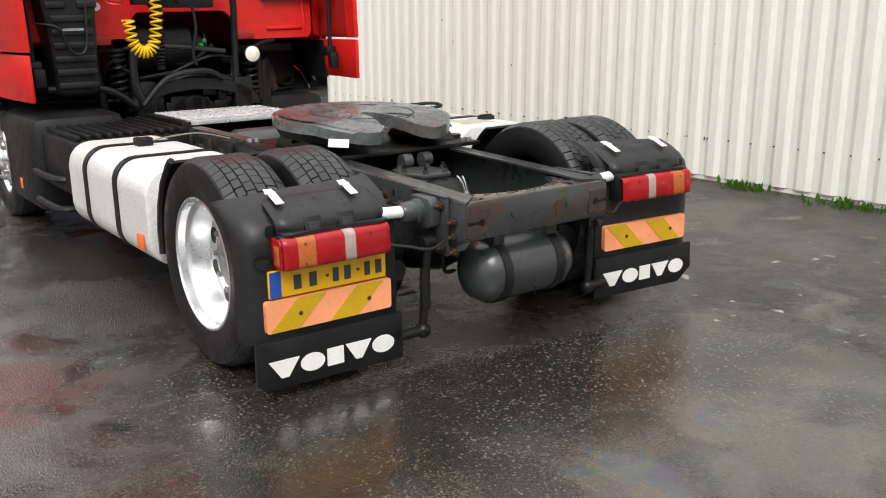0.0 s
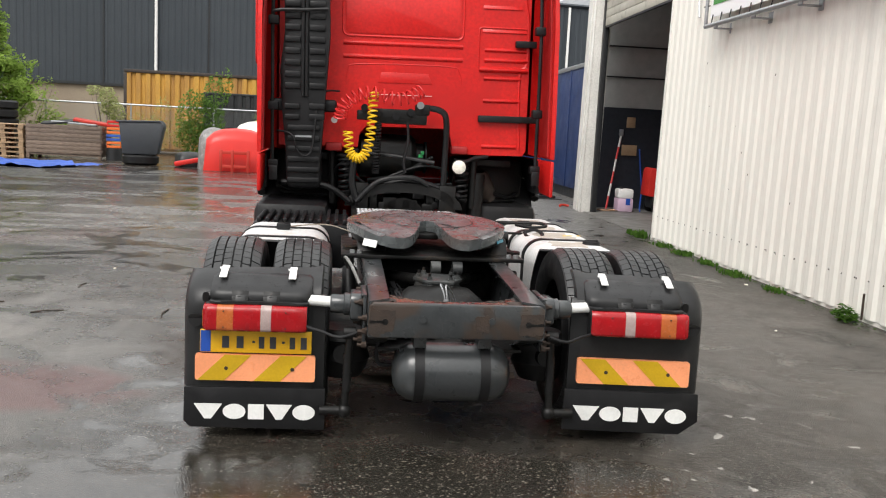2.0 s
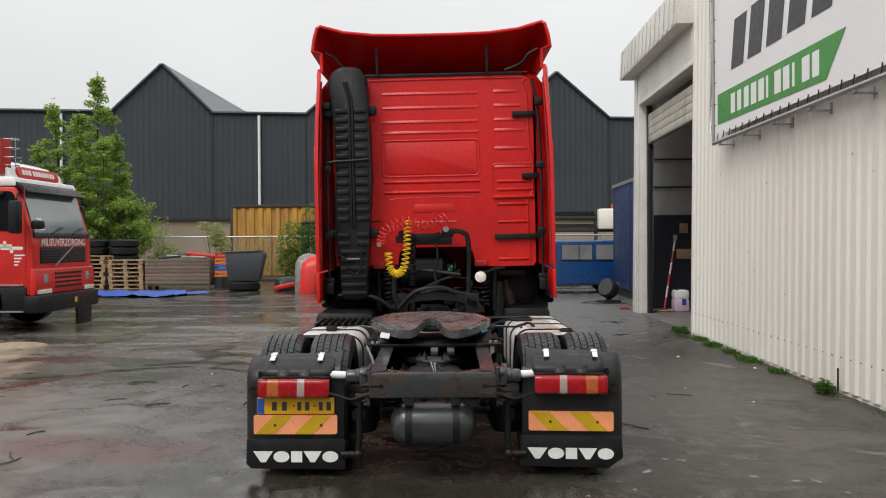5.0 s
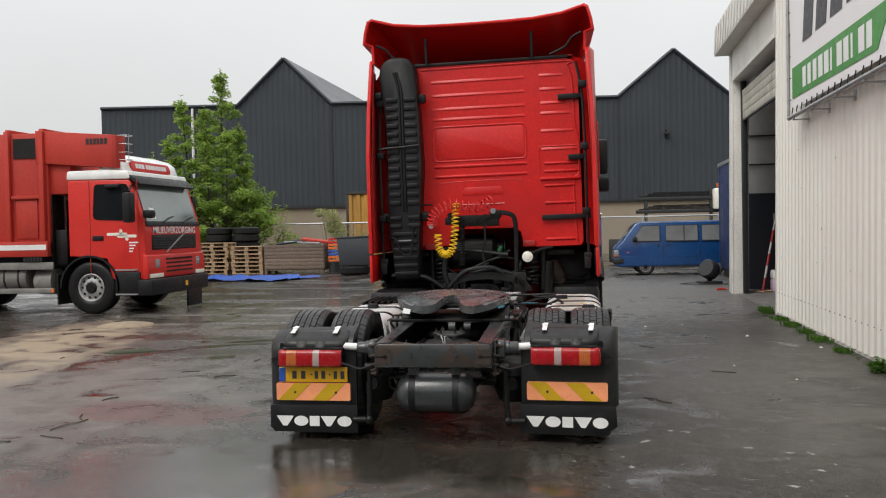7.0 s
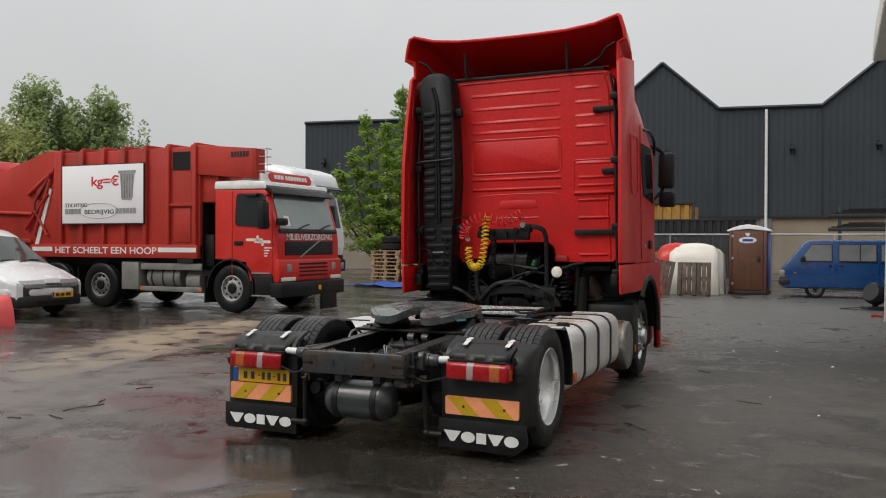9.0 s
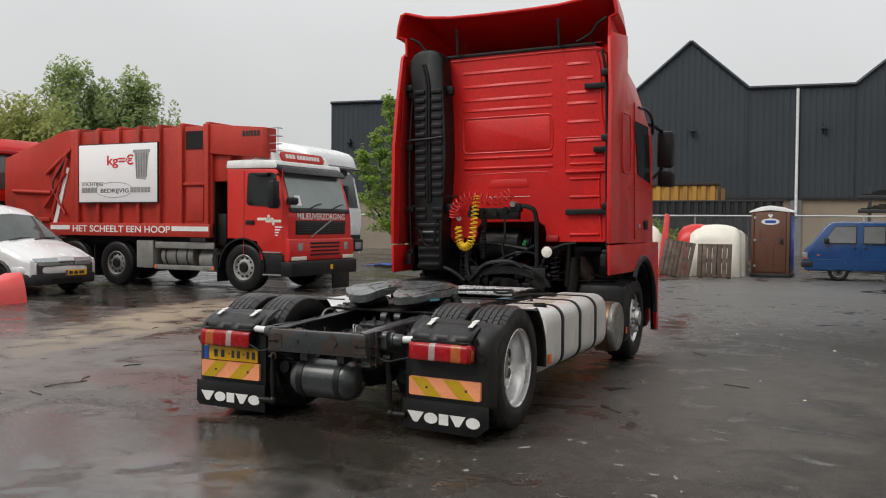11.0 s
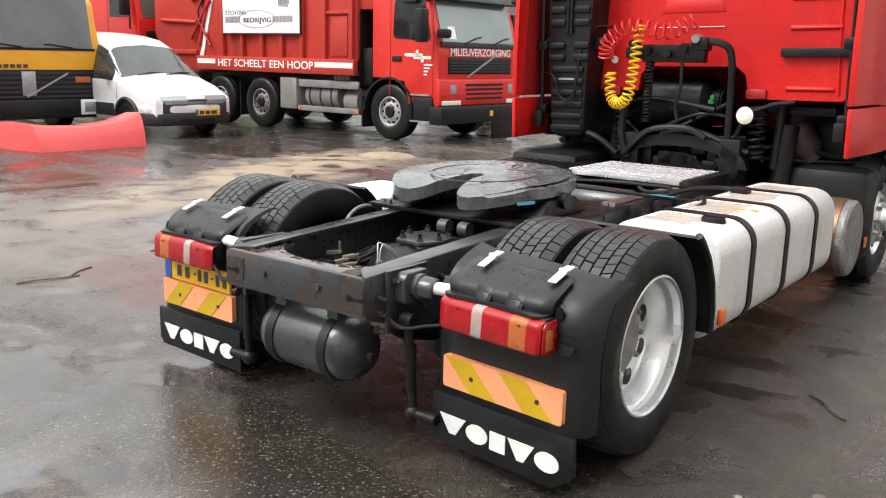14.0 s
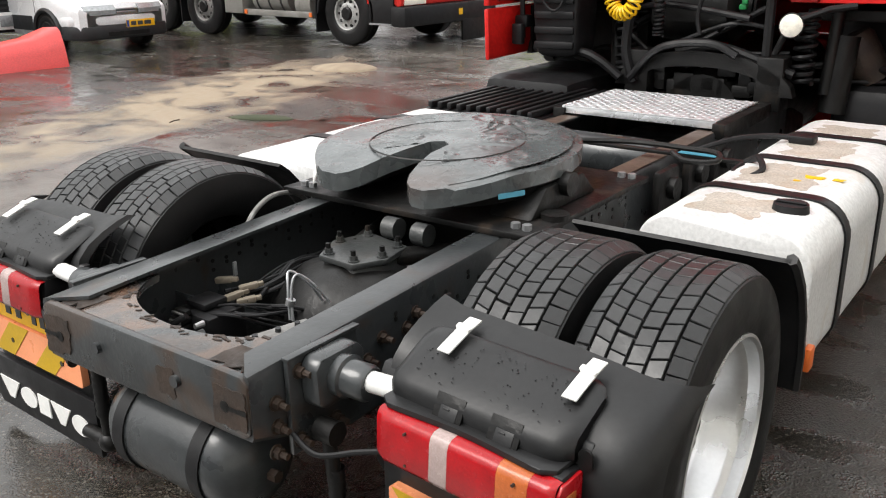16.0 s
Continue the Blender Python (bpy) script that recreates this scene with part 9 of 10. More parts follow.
bv = small_car("blue_van", "blue minibus with grey windows, parked by the fence", pose(1.66, 20.40, 0, 0, 0, 2) @ pose(0, 1.50, 0, 0, 0, 180), 3.9, 1.50,
               [(0.0, 0.30), (0.02, 0.62), (-0.02, 0.84), (-0.18, 0.98), (-0.58, 1.51), (-0.76, 1.575), (-3.75, 1.585), (-3.86, 1.45), (-3.9, 0.36), (-3.8, 0.27), (-0.12, 0.25)], "blue_van",
               ((-0.20, 0.99), (-0.57, 1.49)), (), (-0.86, -2.85), 0.255)
for x0, x1, lean in ((-0.78, -1.27, 0.29), (-1.46, -1.955, 0.0), (-1.985, -2.35, 0.0), (-2.48, -3.55, 0.0)):
    for name, grow, y, k, label in (("window_seal", 0.022, 1.500, "dark", "black window seal"), ("side_window", 0.0, 1.506, "van_glass", "grey side window")):
        bm = bmesh.new()
        prism(bm, [(x0 + lean + grow, 1.01 - grow), (x0 + grow * 0.6, 1.44 + grow), (x1 - grow, 1.44 + grow), (x1 - grow, 1.01 - grow)], "y", y, y + 0.007)
        for v in bm.verts:
            v.co.y -= 0.10 * (v.co.z - 0.95) - 0.002
        part(name, bm, k, bv, label)
part("body_crease", boxes((-3.8, -0.2, 1.494, 1.506, 0.545, 0.565), bevel=0.004), "blue_van", bv)
part("sill_trim", boxes((-2.5, -1.2, 1.49, 1.505, 0.24, 0.275), bevel=0.004), "dark", bv)
part("front_bumper", boxes((-0.24, 0.06, -0.02, 1.52, 0.34, 0.52), bevel=0.04), "dark", bv, "black plastic bumper")
part("headlamp", boxes((-0.10, 0.028, 1.34, 1.507, 0.60, 0.75), bevel=0.015), "headlamp", bv, "square headlamp")
part("indicator", boxes((-0.12, 0.032, 1.30, 1.509, 0.56, 0.60), bevel=0.008), "lens_orange", bv)
part("side_repeater", boxes((-0.40, -0.33, 1.50, 1.51, 0.66, 0.69), bevel=0.004), "orange", bv)
part("door_mirror", boxes((-0.62, -0.50, 1.50, 1.60, 1.0, 1.14), bevel=0.03), "dark", bv)
part("roof_gutter", boxes((-3.75, -0.66, 1.43, 1.446, 1.535, 1.55), bevel=0.004), "galv", bv, "pale roof gutter")
for x in (-1.38, -2.42):
    part("door_gap", boxes((x, x + 0.012, 1.499, 1.507, 0.34, 1.0)), "navy", bv)
for x in (-1.20, -1.47):
    part("door_handle", boxes((x - 0.07, x, 1.50, 1.515, 0.86, 0.90), bevel=0.006), "dark", bv)


# ---- loose things round the yard ----
# red moulded air deflector lying on its edge like a boat hull
rows = []
for y, front, top, lean in ((3.64, -10.92, 0.40, 0.0), (3.70, -10.55, 0.42, 0.10), (3.80, -10.06, 0.40, 0.24), (4.1, -10.02, 0.36, 0.20), (4.6, -9.99, 0.345, 0.18), (5.05, -9.95, 0.40, 0.16), (5.43, -9.91, 0.53, 0.14)):
    back = min(front - 0.02, -10.70 + 0.12 * (y - 3.64))
    back = -11.0 if y < 3.66 else back
    rows.append([(back, y, 0.0), (back + 0.02, y, top * 0.96), (max(back + 0.03, front - lean - 0.05), y, top), (front - lean * 0.8, y, top * 0.9), (front - lean * 0.3, y, top * 0.5), (front, y, 0.0), (back, y, 0.0)])
bm = sheet(bmesh.new(), rows)
bmesh.ops.remove_doubles(bm, verts=bm.verts, dist=1e-4)
bmesh.ops.holes_fill(bm, edges=[e for e in bm.edges if e.is_boundary])
bmesh.ops.recalc_face_normals(bm, faces=bm.faces)
dfl = thing("roof_spoiler", "salmon-red moulded lorry roof spoiler lying on the asphalt", "vehicle part", bm=bm, material="canoe", angle=40)


def pallet(label, m, wood="wood"):
    t = thing("pallet", label, "pallet", m)
    for k in range(7):
        part("deck_board", boxes((-0.6, 0.6, -0.416 + k * 0.125, -0.308 + k * 0.125, 0.118, 0.14), bevel=0.003), wood, t)
    for x in (-0.53, 0.0, 0.53):
        part("stringer", boxes((x - 0.07, x + 0.07, -0.414, 0.44, 0.098, 0.116), bevel=0.003), wood, t)
    for y in (-0.35, 0.0, 0.35):
        for x in (-0.53, 0.0, 0.53):
            part("block", boxes((x - 0.07, x + 0.07, y - 0.05, y + 0.05, 0.022, 0.097), bevel=0.003), wood, t)
        part("base_board", boxes((-0.6, 0.6, y - 0.05, y + 0.05, 0.0, 0.02), bevel=0.003), wood, t)
    return t


first = pallet("pale wooden pallet in a stack by the fence", pose(-12.9, 25.1, 0), "wood_new")
tagged(first, group="stacked pallets")
for k in range(1, 8):
    copy_thing(first, pose(-12.9 + 0.03 * (k % 3), 25.1, 0.143 * k, 0, 0, 2 - (k % 4)))
for k in range(7):
    copy_thing(first, pose(-11.42 - 0.02 * (k % 3), 24.9 - 0.01 * k, 0.143 * k, 0, 0, (k % 3) - 1))
# leaning pallets before the fibreglass mouldings
lean = pallet("dark wet wooden pallet leaning upright against a fibreglass moulding", pose(-1.60, 19.95, 0.482, 74, 10, 8) @ pose(0, 0, 0, 0, 0, 90) @ Matrix.Diagonal((0.86, 0.98, 1, 1)), "wood_wet")
tagged(lean, group="leaning pallets")
copy_thing(lean, pose(-0.57, 19.98, 0.455, 78, 0, 2) @ pose(0, 0, 0, 0, 0, 90) @ Matrix.Diagonal((0.90, 1.08, 1, 1)))

crate = thing("timber_crate", "large weathered timber crate filled with scrap, by the fence", "crate", pose(-9.58, 24.85, 0, 0, 0, -2))
for s in (-1, 1):
    for k in range(7):
        part("side_board", boxes((-1.12, 1.12, s * 0.5 - 0.015, s * 0.5 + 0.015, 0.16 + k * 0.125, 0.275 + k * 0.125), bevel=0.003), "wood", crate)
        part("end_board", boxes((s * 1.13 - 0.015, s * 1.13 + 0.015, -0.48, 0.48, 0.16 + k * 0.125, 0.275 + k * 0.125), bevel=0.003), "wood", crate)
    for x in (-1.08, 1.08):
        part("corner_post", boxes((x - 0.05, x + 0.05, s * 0.46 - 0.04, s * 0.46 + 0.04, 0.0, 1.05), bevel=0.004), "wood", crate)
part("floor_board", boxes((-1.1, 1.1, -0.48, 0.48, 0.1, 0.15)), "wood", crate)
scrap = thing("sheet_offcut", "dark sheet metal offcut lying across the crate", "scrap", pose(-9.75, 24.75, 1.13, 8, -6, 10), bm=boxes((-0.6, 0.5, -0.25, 0.25, -0.03, 0.03), bevel=0.01), material="dark")
thing("sheet_offcut", "red painted panel lying in the crate", "scrap", pose(-8.95, 24.95, 1.16, 4, 8, 12), bm=boxes((-0.5, 0.5, -0.3, 0.3, -0.04, 0.04), bevel=0.015), material="red_old")
thing("sheet_offcut", "grey plank lying across the crate", "scrap", pose(-9.35, 24.6, 1.10, 0, 3, -6), bm=boxes((-0.7, 0.7, -0.08, 0.08, -0.03, 0.03), bevel=0.01), material="galv")

bm = bmesh.new()
prism(bm, [(-0.50, 0.30), (-0.60, 1.27), (0.60, 1.30), (0.68, 1.16), (0.48, 0.30)], "y", -0.35, 0.35, 0.04)
bin_ = thing("skip_bin", "dark grey tipping bin standing on an old tyre", "bin", pose(-6.98, 23.2, 0, 0, 0, 6))
part("bin_body", bm, "bin_grey", bin_)
part("bin_rim", boxes((-0.63, 0.62, -0.38, 0.38, 1.25, 1.30), bevel=0.015), "bin_grey", bin_, m=pose(0, 0, 0, 0, -2, 0))
thing("old_tyre", "worn black tyre under the dark bin", "tyre", pose(-6.98, 23.1, 0.15), bm=lathe(bmesh.new(), [(0.28, -0.13), (0.45, -0.14), (0.52, -0.09), (0.52, 0.09), (0.45, 0.14), (0.28, 0.13)], 30, pose(0, 0, 0, 0, 90, 0), True), material="rubber")

tyre = thing("old_tyre", "black lorry tyre in a stack beside the pallets", "tyre", pose(-13.2, 26.15, 0.15), "stacked old tyres",
             bm=lathe(bmesh.new(), [(0.28, -0.13), (0.45, -0.14), (0.52, -0.09), (0.52, 0.09), (0.45, 0.14), (0.28, 0.13)], 30, pose(0, 0, 0, 0, 90, 0), True), material="rubber")
for i in range(2):
    for k in range(6):
        if i or k:
            copy_thing(tyre, pose(-13.2 + i * 1.06, 26.15 + 0.03 * (k % 2), 0.15 + 0.285 * k))

# blue tarpaulin, rumpled
rng = random.Random(3)
rows = []
for j in range(15):
    row = []
    for i in range(23):
        x, y = -2.0 + i * 0.18, -1.3 + j * 0.18
        edge_d = max(0, abs(x) - 1.7) + max(0, abs(y) - 1.0)
        z = 0.03 + 0.13 * max(0, noise.noise(Vector((x * 1.7, y * 2.1, 3)))) + 0.05 * noise.noise(Vector((x * 6, y * 6, 1)))
        row.append((x + 0.25 * noise.noise(Vector((y * 2, 1, 7))), y + 0.2 * noise.noise(Vector((x * 2, 4, 1))), max(0.006, z)))
    rows.append(row)
thing("tarpaulin", "crumpled blue tarpaulin lying flat on the wet asphalt", "tarpaulin", pose(-9.85, 21.0, 0, 0, 0, -20), bm=sheet(bmesh.new(), rows), material="blue_sheet", angle=70)


def shell(name, label, m, w, d, h, material, power=0.28):
    """A rounded fibreglass moulding, open below."""
    rows = []
    for k in range(9):
        a = radians(180 * k / 8)
        rows.append([(-w / 2 * math.cos(a) ** 1 if True else 0, y, max(0.0, h * math.sin(a) ** power * s)) for y, s in ((-d / 2 - 0.04, 0.0), (-d / 2, 0.70), (-d / 2 + 0.12, 0.93), (0, 1.0), (d / 2, 0.96))])
    ob = thing(name, label, "vehicle part", m, bm=sheet(bmesh.new(), rows, 0.02), material=material, angle=60)
    return ob


shell("cab_moulding", "red lorry roof moulding standing on the asphalt", pose(-4.02, 22.15, 0, 0, 0, 6), 1.85, 1.0, 1.22, "red_cabin")
shell("cab_moulding", "grey rim of a lorry roof moulding", pose(-4.72, 22.3, 0, 0, 0, 14), 0.85, 0.8, 1.22, "dirty_rim")
shell("cab_moulding", "cream fibreglass lorry roof moulding behind the red one", pose(-3.55, 23.3, 0, 0, 0, 4), 1.6, 1.1, 1.45, "cream")
shell("cab_moulding", "cream fibreglass lorry roof moulding standing on end", pose(-0.74, 21.15, 0, 0, 0, 2), 1.45, 1.1, 1.48, "cream", 0.16)
shell("cab_moulding", "red lorry roof moulding beside the cream one", pose(-1.30, 21.28, 0, 0, 0, 6), 1.15, 1.0, 1.49, "red_cabin", 0.2)
shell("cab_moulding", "narrow cream fibreglass side moulding", pose(-2.75, 21.5, 0, 0, 0, 10), 0.75, 0.8, 1.44, "cream", 0.3)
shell("cab_moulding", "cream fibreglass flange behind the larger moulding", pose(-0.46, 21.5, 0, 0, 0, 2), 1.05, 0.9, 1.36, "cream", 0.14)
bm = bmesh.new()
prism(bm, [(-0.16, 0.0), (0.12, 0.0), (0.20, 2.1), (0.06, 2.15)], "y", -0.05, 0.05, 0.02)
thing("bumper_corner", "upright red plastic bumper corner", "vehicle part", pose(-2.14, 20.55, 0) @ Matrix.Diagonal((0.9, 1, 0.83, 1)), bm=bm, material="canoe")
bm = bmesh.new()
prism(bm, [(-0.14, 0.0), (0.16, 0.0), (0.02, 2.05), (-0.16, 2.05)], "y", -0.05, 0.05, 0.02)
thing("bumper_corner", "tall red plastic bumper corner leaning by the mouldings", "vehicle part", pose(-3.0, 21.3, 0) @ Matrix.Diagonal((0.9, 1, 0.85, 1)), bm=bm, material="canoe")
shell("cab_moulding", "low grey wing panel on the ground", pose(-5.55, 23.2, 0, 0, 0, 25), 0.8, 0.7, 0.45, "dark")
thing("sheet_offcut", "red bumper part lying on the ground", "scrap", pose(-5.55, 22.6, 0.16, 0, -12, 10), bm=boxes((-0.35, 0.35, -0.10, 0.10, -0.07, 0.07), bevel=0.04), material="red_cabin")
rb = thing("scrap_rack", "red steel rack standing before the mouldings", "scrap", pose(-4.0, 21.4, 0, 0, 0, 5) @ Matrix.Diagonal((0.6, 1, 0.85, 1)))
for z in (0.12, 0.58):
    part("frame_bar", boxes((-0.7, 0.7, -0.05, 0.05, z, z + 0.10), bevel=0.01), "red_old", rb)
for x in (-0.62, -0.1, 0.62):
    part("frame_post", boxes((x - 0.06, x + 0.06, -0.06, 0.06, 0.0, 0.72), bevel=0.01), "red_old", rb)
for k, (z, material, word) in enumerate(((0.62, "blue_sheet", "blue"), (0.40, "orange", "orange"), (0.84, "orange", "orange"), (1.05, "red_cabin", "red"))):
    cr8 = thing("plastic_crate", word + " plastic crate in a pile beside the timber crate", "crate", pose(-8.14, 24.6, z, 0, 0, 4 * k), "piled plastic crates")
    for y in (-0.14, 0.14):
        part("crate_side", boxes((-0.2, 0.2, y - 0.01, y + 0.01, 0.0, 0.07), (-0.2, 0.2, y - 0.01, y + 0.01, 0.12, 0.19), bevel=0.004), material, cr8)
    for x in (-0.2, 0.2):
        part("crate_end", boxes((x - 0.01, x + 0.01, -0.14, 0.14, 0.0, 0.19), bevel=0.004), material, cr8)
    part("crate_base", boxes((-0.2, 0.2, -0.14, 0.14, 0.0, 0.012)), material, cr8)
thing("metal_drum", "dark steel drum under the piled crates", "drum", pose(-8.14, 24.6, 0), bm=rod(bmesh.new(), (0, 0, 0), (0, 0, 0.40), 0.24, seg=24), material="dark")

# portable toilet
pt = thing("portable_toilet", "brown plastic portable toilet with a white roof", "toilet", pose(0.74, 21.72, 0, 0, 0, -2) @ Matrix.Diagonal((0.95, 0.95, 0.91, 1)))
part("body", boxes((-0.54, 0.54, -0.54, 0.54, 0.08, 2.06), bevel=0.03), "brown", pt)
part("base_skid", boxes((-0.57, 0.57, -0.57, 0.57, 0.0, 0.10), bevel=0.01), "dark", pt)
bm = bmesh.new()
prism(bm, [(-0.60, 1.99), (0.0, 2.10), (0.60, 1.99), (0.61, 2.03), (0.50, 2.09), (0.25, 2.18), (0.0, 2.22), (-0.25, 2.18), (-0.50, 2.09), (-0.61, 2.03)], "y", -0.58, 0.58, 0.02)
part("roof", bm, "white", pt, "white curved roof")
dr = part("door", boxes((-0.44, 0.44, -0.565, -0.542, 0.16, 2.02), bevel=0.006), "brown", pt)
part("door_frame", boxes((-0.54, -0.46, -0.57, -0.54, 0.1, 2.05), (0.46, 0.54, -0.57, -0.54, 0.1, 2.05), bevel=0.008), "brown", dr)
for s in (-1, 1):
    bm = bmesh.new()
    tube(bm, smooth_path([(s * 0.30, -0.566, 1.45), (s * 0.26, -0.566, 1.1), (s * 0.10, -0.566, 0.95), (s * 0.10, -0.566, 0.3)]), 0.012, 6)
    part("door_bead", bm, "brown", dr)
bm = bmesh.new()
prism(bm, [(0.26 * math.cos(radians(a)), 1.72 + 0.10 * math.sin(radians(a))) for a in range(0, 360, 20)], "y", -0.572, -0.566)
ov = part("oval_badge", bm, "white", dr, "white oval badge with a blue bar")
part("badge_bar", boxes((-0.15, 0.15, -0.576, -0.573, 1.68, 1.76)), "plate_blue", ov)
bm = bmesh.new()
prism(bm, [(0.07 * 0.0625 * 16 * math.sin(radians(a)) ** 3, 1.90 + 0.0045 * (13 * math.cos(radians(a)) - 5 * math.cos(radians(2 * a)) - 2 * math.cos(radians(3 * a)) - math.cos(radians(4 * a)))) for a in range(0, 360, 15)], "y", -0.572, -0.566)
part("heart_badge", bm, "white", dr, "white heart-shaped sign")
part("latch", boxes((0.27, 0.36, -0.60, -0.566, 1.05, 1.22), bevel=0.01), "dark", dr)
for z in (0.3, 1.1, 1.8):
    part("hinge", boxes((-0.47, -0.40, -0.58, -0.566, z, z + 0.08), bevel=0.005), "galv", dr)
part("side_bead", boxes((0.545, 0.56, -0.4, 0.4, 0.2, 1.9), bevel=0.005), "blue_sheet", pt, "blue side panel")

# container wall, low dark wall and racks behind the fence
ct = thing("rusty_container", "rusty ochre steel skip wall behind the fence", "container", pose(-9.5, 31.2, 0, 0, 0, 3))
line = ribbed(0, 7.2, 0.36, 0.07, 0.4, 0.12)
part("ribbed_side", sheet(bmesh.new(), [[(x, -d, z) for x, d in line] for z in (0.2, 3.05)], 0.02), "rust_sheet", ct, angle=20)
part("top_rail", boxes((-0.03, 7.23, -0.12, 0.06, 3.05, 3.17), bevel=0.01), "rust", ct)
part("end_post", boxes((-0.06, 0.06, -0.1, 0.08, 0.0, 3.17), (7.14, 7.26, -0.1, 0.08, 0.0, 3.17), bevel=0.01), "rust", ct)
part("end_panel", boxes((0.0, 7.2, 0.05, 2.3, 0.1, 0.2), (0.0, 0.05, 0.05, 2.3, 0.2, 3.0), (7.15, 7.2, 0.05, 2.3, 0.2, 3.0)), "rust_sheet", ct)
dk = thing("dark_container", "dark steel container behind the fence", "container", pose(-6.4, 30.3, 0, 0, 0, 3))
part("ribbed_side", sheet(bmesh.new(), [[(x, -d, z) for x, d in ribbed(0, 6.6, 0.3, 0.05)] for z in (0.1, 2.35)], 0.02), "dark", dk, angle=20)
part("top_rail", boxes((-0.02, 6.62, -0.08, 0.1, 2.35, 2.43), bevel=0.01), "dark", dk)
rk = thing("steel_rack", "dark steel storage rack with beams behind the fence", "rack", pose(3.15, 31.2, 0, 0, 0, 3))
for z in (1.94, 2.46):
    part("beam", boxes((-0.4, 8.0, -0.12, 0.12, z, z + 0.14), bevel=0.01), "dark", rk)
    for k in range(4):
        part("stored_bar", boxes((-0.3 + 0.2 * k, 7.5, -0.1 + 0.05 * k, -0.06 + 0.05 * k, z + 0.145 + 0.05 * k, z + 0.19 + 0.05 * k)), "grease", rk)
for x in (0.0, 2.6, 5.2, 7.8):
    part("upright", boxes((x - 0.06, x + 0.06, -0.1, 0.1, 0, 2.9), bevel=0.008), "dark", rk)
thing("plastic_tank", "white plastic canister on the rack", "tank", pose(6.3, 31.2, 2.05), bm=boxes((-0.5, 0.5, -0.4, 0.4, 0, 0.85), bevel=0.08), material="cream")
thing("low_wall", "dark timber boards along the fence foot", "wall", pose(1.9, 28.9, 0, 0, 0, 3), bm=boxes((-0.3, 6.5, -0.03, 0.03, 0.05, 0.95), bevel=0.01), material="dark")
thing("stored_rolls", "pale sheet stack behind the fence", "materials", pose(2.4, 30.4, 0, 0, 0, 3), bm=boxes((0, 1.6, -0.4, 0.4, 0, 1.25), (0.2, 1.4, -0.3, 0.3, 1.25, 1.5), bevel=0.03), material="cream")

# blue steel box beside the workshop
bb = thing("blue_container", "dark blue steel box body standing beside the workshop", "container", pose(4.55, 15.1, 0))
part("body", boxes((0.0, 2.4, 0.0, 4.9, 0.25, 3.10), bevel=0.01), "navy", bb)
part("top_rail", boxes((-0.03, 2.43, -0.03, 4.93, 3.05, 3.15), bevel=0.01), "galv", bb)
part("side_panel", boxes((-0.015, 0.0, 2.4, 4.6, 0.4, 2.85), bevel=0.004), "navy", bb)
for y in (0.2, 2.3, 4.7):
    part("post", boxes((-0.025, 0.0, y - 0.05, y + 0.05, 0.25, 3.1), bevel=0.006), "navy", bb)
part("skid", boxes((0.1, 2.3, 0.1, 4.8, 0.0, 0.25)), "dark", bb)
part("lamp", boxes((-0.06, 0.0, 4.82, 4.9, 2.5, 2.62), bevel=0.01), "orange", bb)

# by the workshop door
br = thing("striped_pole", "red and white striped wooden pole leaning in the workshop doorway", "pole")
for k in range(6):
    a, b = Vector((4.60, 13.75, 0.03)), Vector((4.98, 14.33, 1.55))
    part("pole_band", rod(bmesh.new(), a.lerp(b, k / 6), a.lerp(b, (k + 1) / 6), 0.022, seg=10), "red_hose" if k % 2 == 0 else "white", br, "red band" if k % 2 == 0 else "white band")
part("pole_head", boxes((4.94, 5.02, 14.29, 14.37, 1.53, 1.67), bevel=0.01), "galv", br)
cn = thing("plastic_can", "white plastic jerrycan half full of pink liquid", "can", pose(4.90, 13.55, 0.012))
part("can_body", boxes((-0.16, 0.16, -0.16, 0.16, 0.0, 0.27), bevel=0.03), "lilac", cn, "pink liquid showing through")
part("can_top", boxes((-0.16, 0.16, -0.16, 0.16, 0.262, 0.46), bevel=0.045), "white", cn)
part("can_cap", rod(bmesh.new(), (-0.08, -0.05, 0.45), (-0.08, -0.05, 0.50), 0.04), "dark", cn)
part("can_label", boxes((0.0, 0.09, -0.166, -0.161, 0.14, 0.27)), "plate_blue", cn, "small blue label")
pw = thing("pressure_washer", "bright red machine housing on a dark wheeled base", "machine", pose(5.62, 13.55, 0.012))
bm = bmesh.new()
prism(bm, [(-0.31, 0.34), (0.36, 0.30), (0.34, 0.80), (0.02, 0.86), (-0.24, 0.92), (-0.28, 0.86)], "y", -0.25, 0.25, 0.03)
part("housing", bm, "red_cabin", pw, "glossy red plastic housing")
part("base", boxes((-0.2, 0.4, -0.22, 0.22, 0.10, 0.34), bevel=0.03), "dark", pw)
for y in (-0.26, 0.22):
    part("wheel", lathe(bmesh.new(), [(0.0, -0.03), (0.11, -0.03), (0.12, 0.0), (0.11, 0.03), (0.0, 0.03)], 20, pose(-0.1, y + 0.02, 0.12, 0, 0, 90)), "rubber", pw)
part("wheel_chock", boxes((0.16, 0.34, -0.26, -0.20, 0.02, 0.14), bevel=0.02), "white", pw)
for z, r in ((1.82, 0.09), (1.24, 0.16)):
    thing("wooden_box", "small wooden board on the dark workshop wall", "board", pose(5.18, 14.355, z), bm=boxes((-r, r, -0.02, 0.02, -0.11, 0.11), bevel=0.004), material="wood_new")
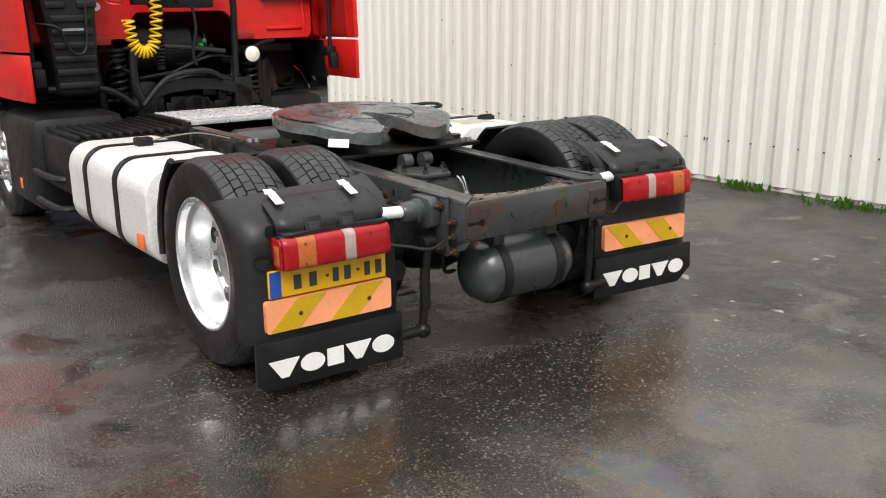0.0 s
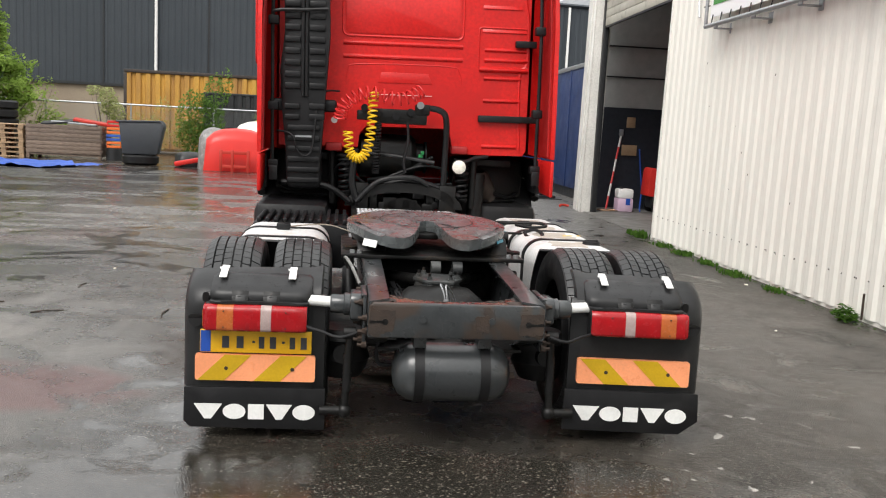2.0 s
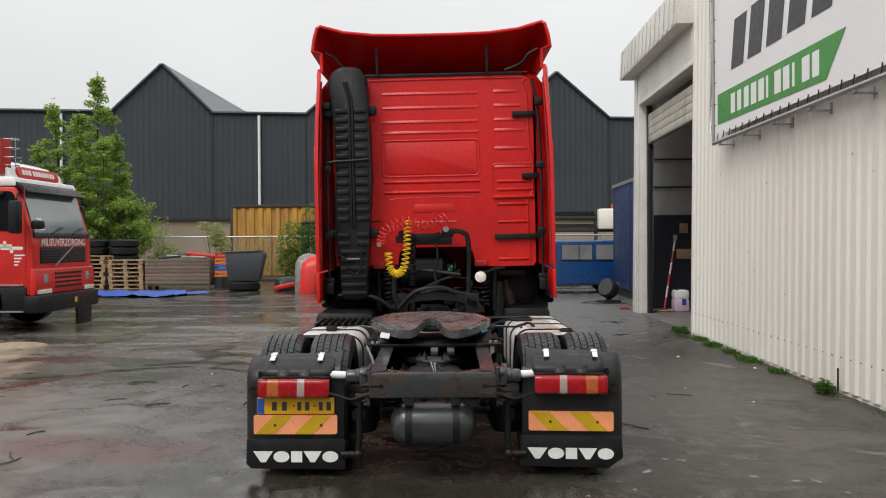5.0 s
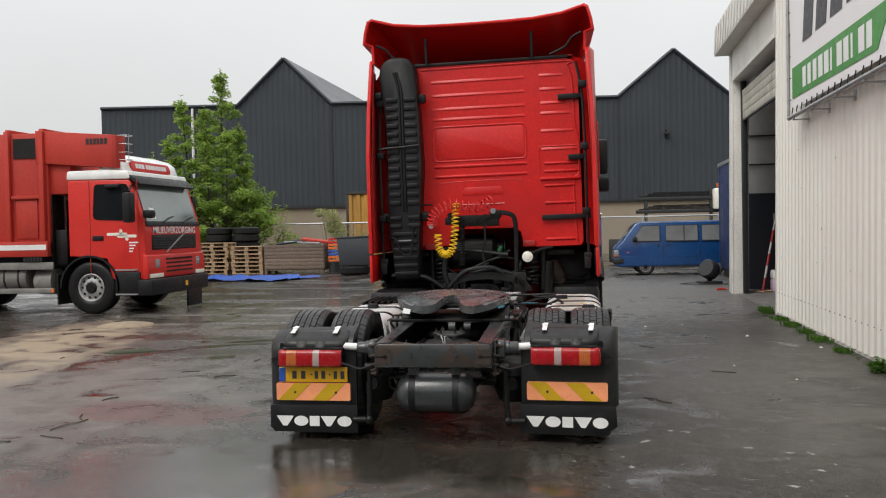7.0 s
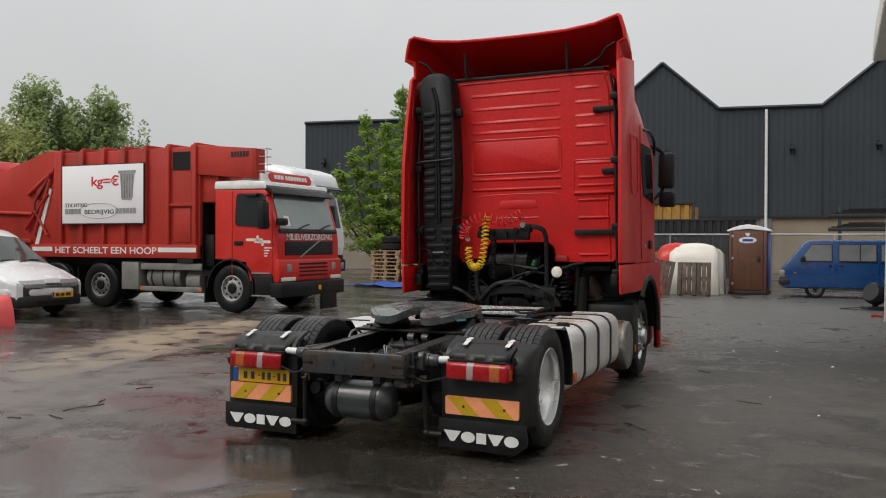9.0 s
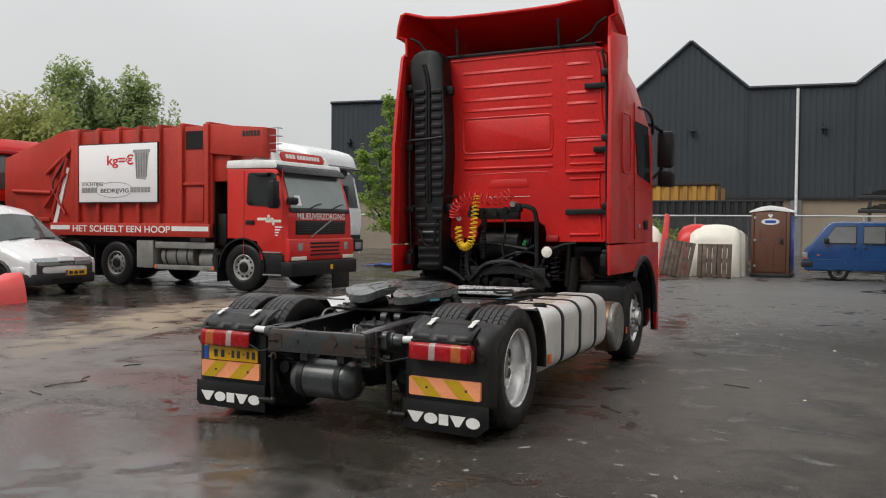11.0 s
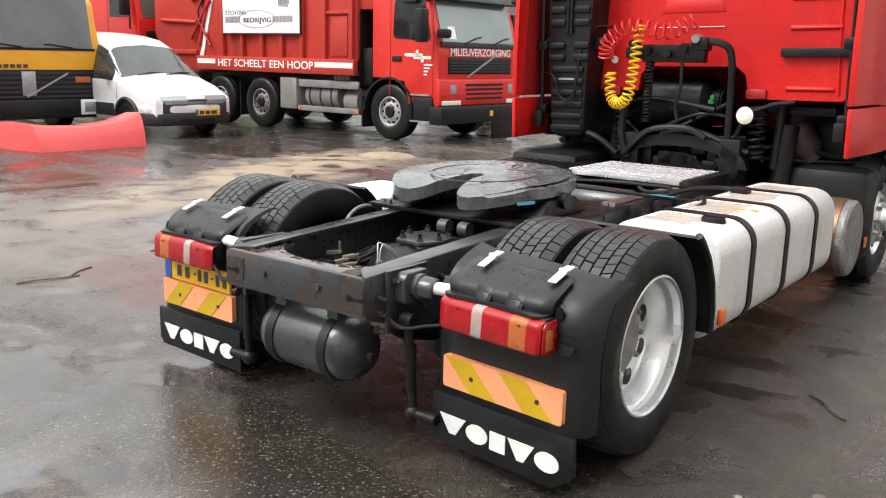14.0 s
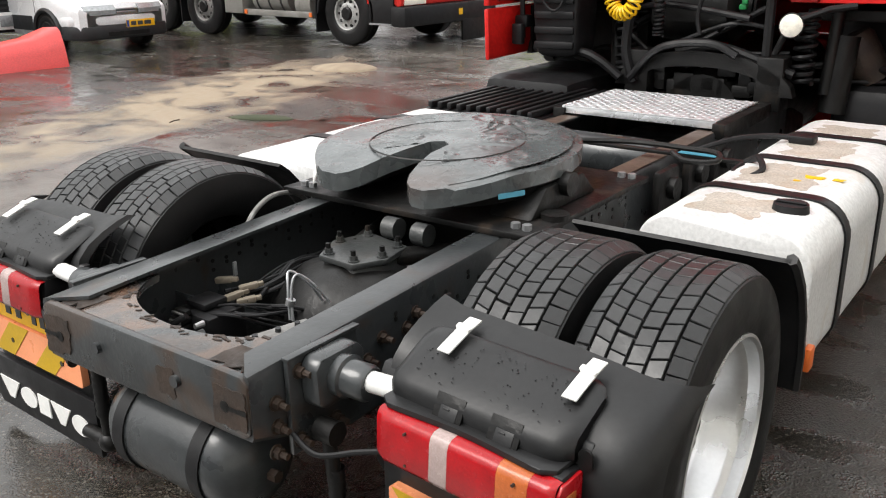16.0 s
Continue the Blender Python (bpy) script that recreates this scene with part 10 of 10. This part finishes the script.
thing("hose", "pale yellow hose lying on the workshop threshold", "hose", bm=tube(bmesh.new(), smooth_path([(4.35, 13.5, 0.03), (4.6, 13.62, 0.03), (4.85, 13.5, 0.03), (4.6, 13.36, 0.03), (4.38, 13.42, 0.03)]), 0.014, 6), material="copper")
thing("hose", "blue hose hanging on the workshop wall", "hose", bm=tube(bmesh.new(), smooth_path([(5.40, 14.34, 1.28), (5.45, 14.30, 0.8), (5.47, 14.2, 0.42), (5.36, 13.9, 0.1), (5.24, 13.5, 0.03)]), 0.016, 6), material="blue_sheet")

hv = thing("air_mover", "black blower with a cable standing beside the pier", "machine", pose(3.85, 16.6, 0, 0, 0, 20))
part("housing", lathe(bmesh.new(), [(0.0, -0.16), (0.2, -0.16), (0.24, -0.1), (0.24, 0.1), (0.2, 0.16), (0.0, 0.16)], 24, pose(0, 0, 0.34, 0, 20, 30)), "dark", hv)
part("foot", boxes((-0.25, 0.25, -0.2, 0.2, 0.0, 0.06), (-0.05, 0.05, -0.05, 0.05, 0.06, 0.3), bevel=0.01), "dark", hv)
part("flap", boxes((0.05, 0.3, -0.02, 0.02, 0.2, 0.5), bevel=0.01), "galv", hv)
part("cable", tube(bmesh.new(), smooth_path([(-0.2, 0.0, 0.05), (-0.5, 0.2, 0.012), (-0.75, 0.0, 0.012), (-0.4, -0.35, 0.012), (0.2, -0.55, 0.012)]), 0.012, 6), "dark", hv)
thing("cable_plug", "dull red plug lying by the pier", "plug", pose(3.79, 14.08, 0.0, 0, 0, 30), bm=tube(bmesh.new(), smooth_path([(-0.11, 0, 0.03), (-0.03, 0.02, 0.045), (0.06, 0.0, 0.04), (0.11, -0.04, 0.03)]), 0.026, 8), material="red_old")

# small litter and the sand heap
bm = bmesh.new()
ball(bm, (0, 0, 0), 1.0, (0.46, 0.32, 0.07), 20)
thing("sand_heap", "low heap of pale sand spilled on the yard", "sand", pose(-6.5, 7.35, 0.0, 0, 0, 20), bm=bm, material=surface("pale_sand", (0.30, 0.24, 0.17), (0.23, 0.18, 0.13), (0.8, 0.95), 0, 6, 90, 0.4))
bm = bmesh.new()
ball(bm, (0, 0, 0), 1.0, (0.34, 0.10, 0.035), 14)
thing("mud_clod", "flat clod of dried mud on the asphalt", "dirt", pose(-4.75, 4.35, 0.0, 0, 0, 25), bm=bm, material="bank")
rng = random.Random(41)
for k in range(26):
    x, y = rng.choice(((rng.uniform(-6, -1.5), rng.uniform(-2, 6)), (rng.uniform(1.4, 3.7), rng.uniform(-2.5, 8))))
    w = rng.uniform(0.02, 0.06)
    thing("twig" if k % 3 else "stone_chip", "small brown twig on the wet asphalt" if k % 3 else "small pale stone chip on the wet asphalt", "litter", pose(x, y, 0.004, 0, 0, rng.uniform(0, 180)), "litter on the yard",
          bm=tube(bmesh.new(), [(-w * 3, 0, 0), (0, w * 0.4, 0.004), (w * 3, 0, 0)], 0.005, 5) if k % 3 else ball(bmesh.new(), (0, 0, 0), w * 0.5, (1, 0.7, 0.4), 8), material="bark" if k % 3 else "cream")
for x, y, turn, n, material in ((1.58, 1.58, -45, 0.15, "bark"), (-3.0, 0.32, 78, 0.20, "wood"), (-3.16, -0.27, 20, 0.06, "dark")):
    thing("twig", "thin bare twig lying on the wet asphalt", "litter", pose(x, y, 0.006, 0, 0, turn), "litter on the yard",
          bm=tube(bmesh.new(), smooth_path([(-n, 0, 0), (-n * 0.3, n * 0.08, 0.004), (n * 0.4, -n * 0.05, 0.002), (n, n * 0.04, 0)]), 0.006, 5), material=material)
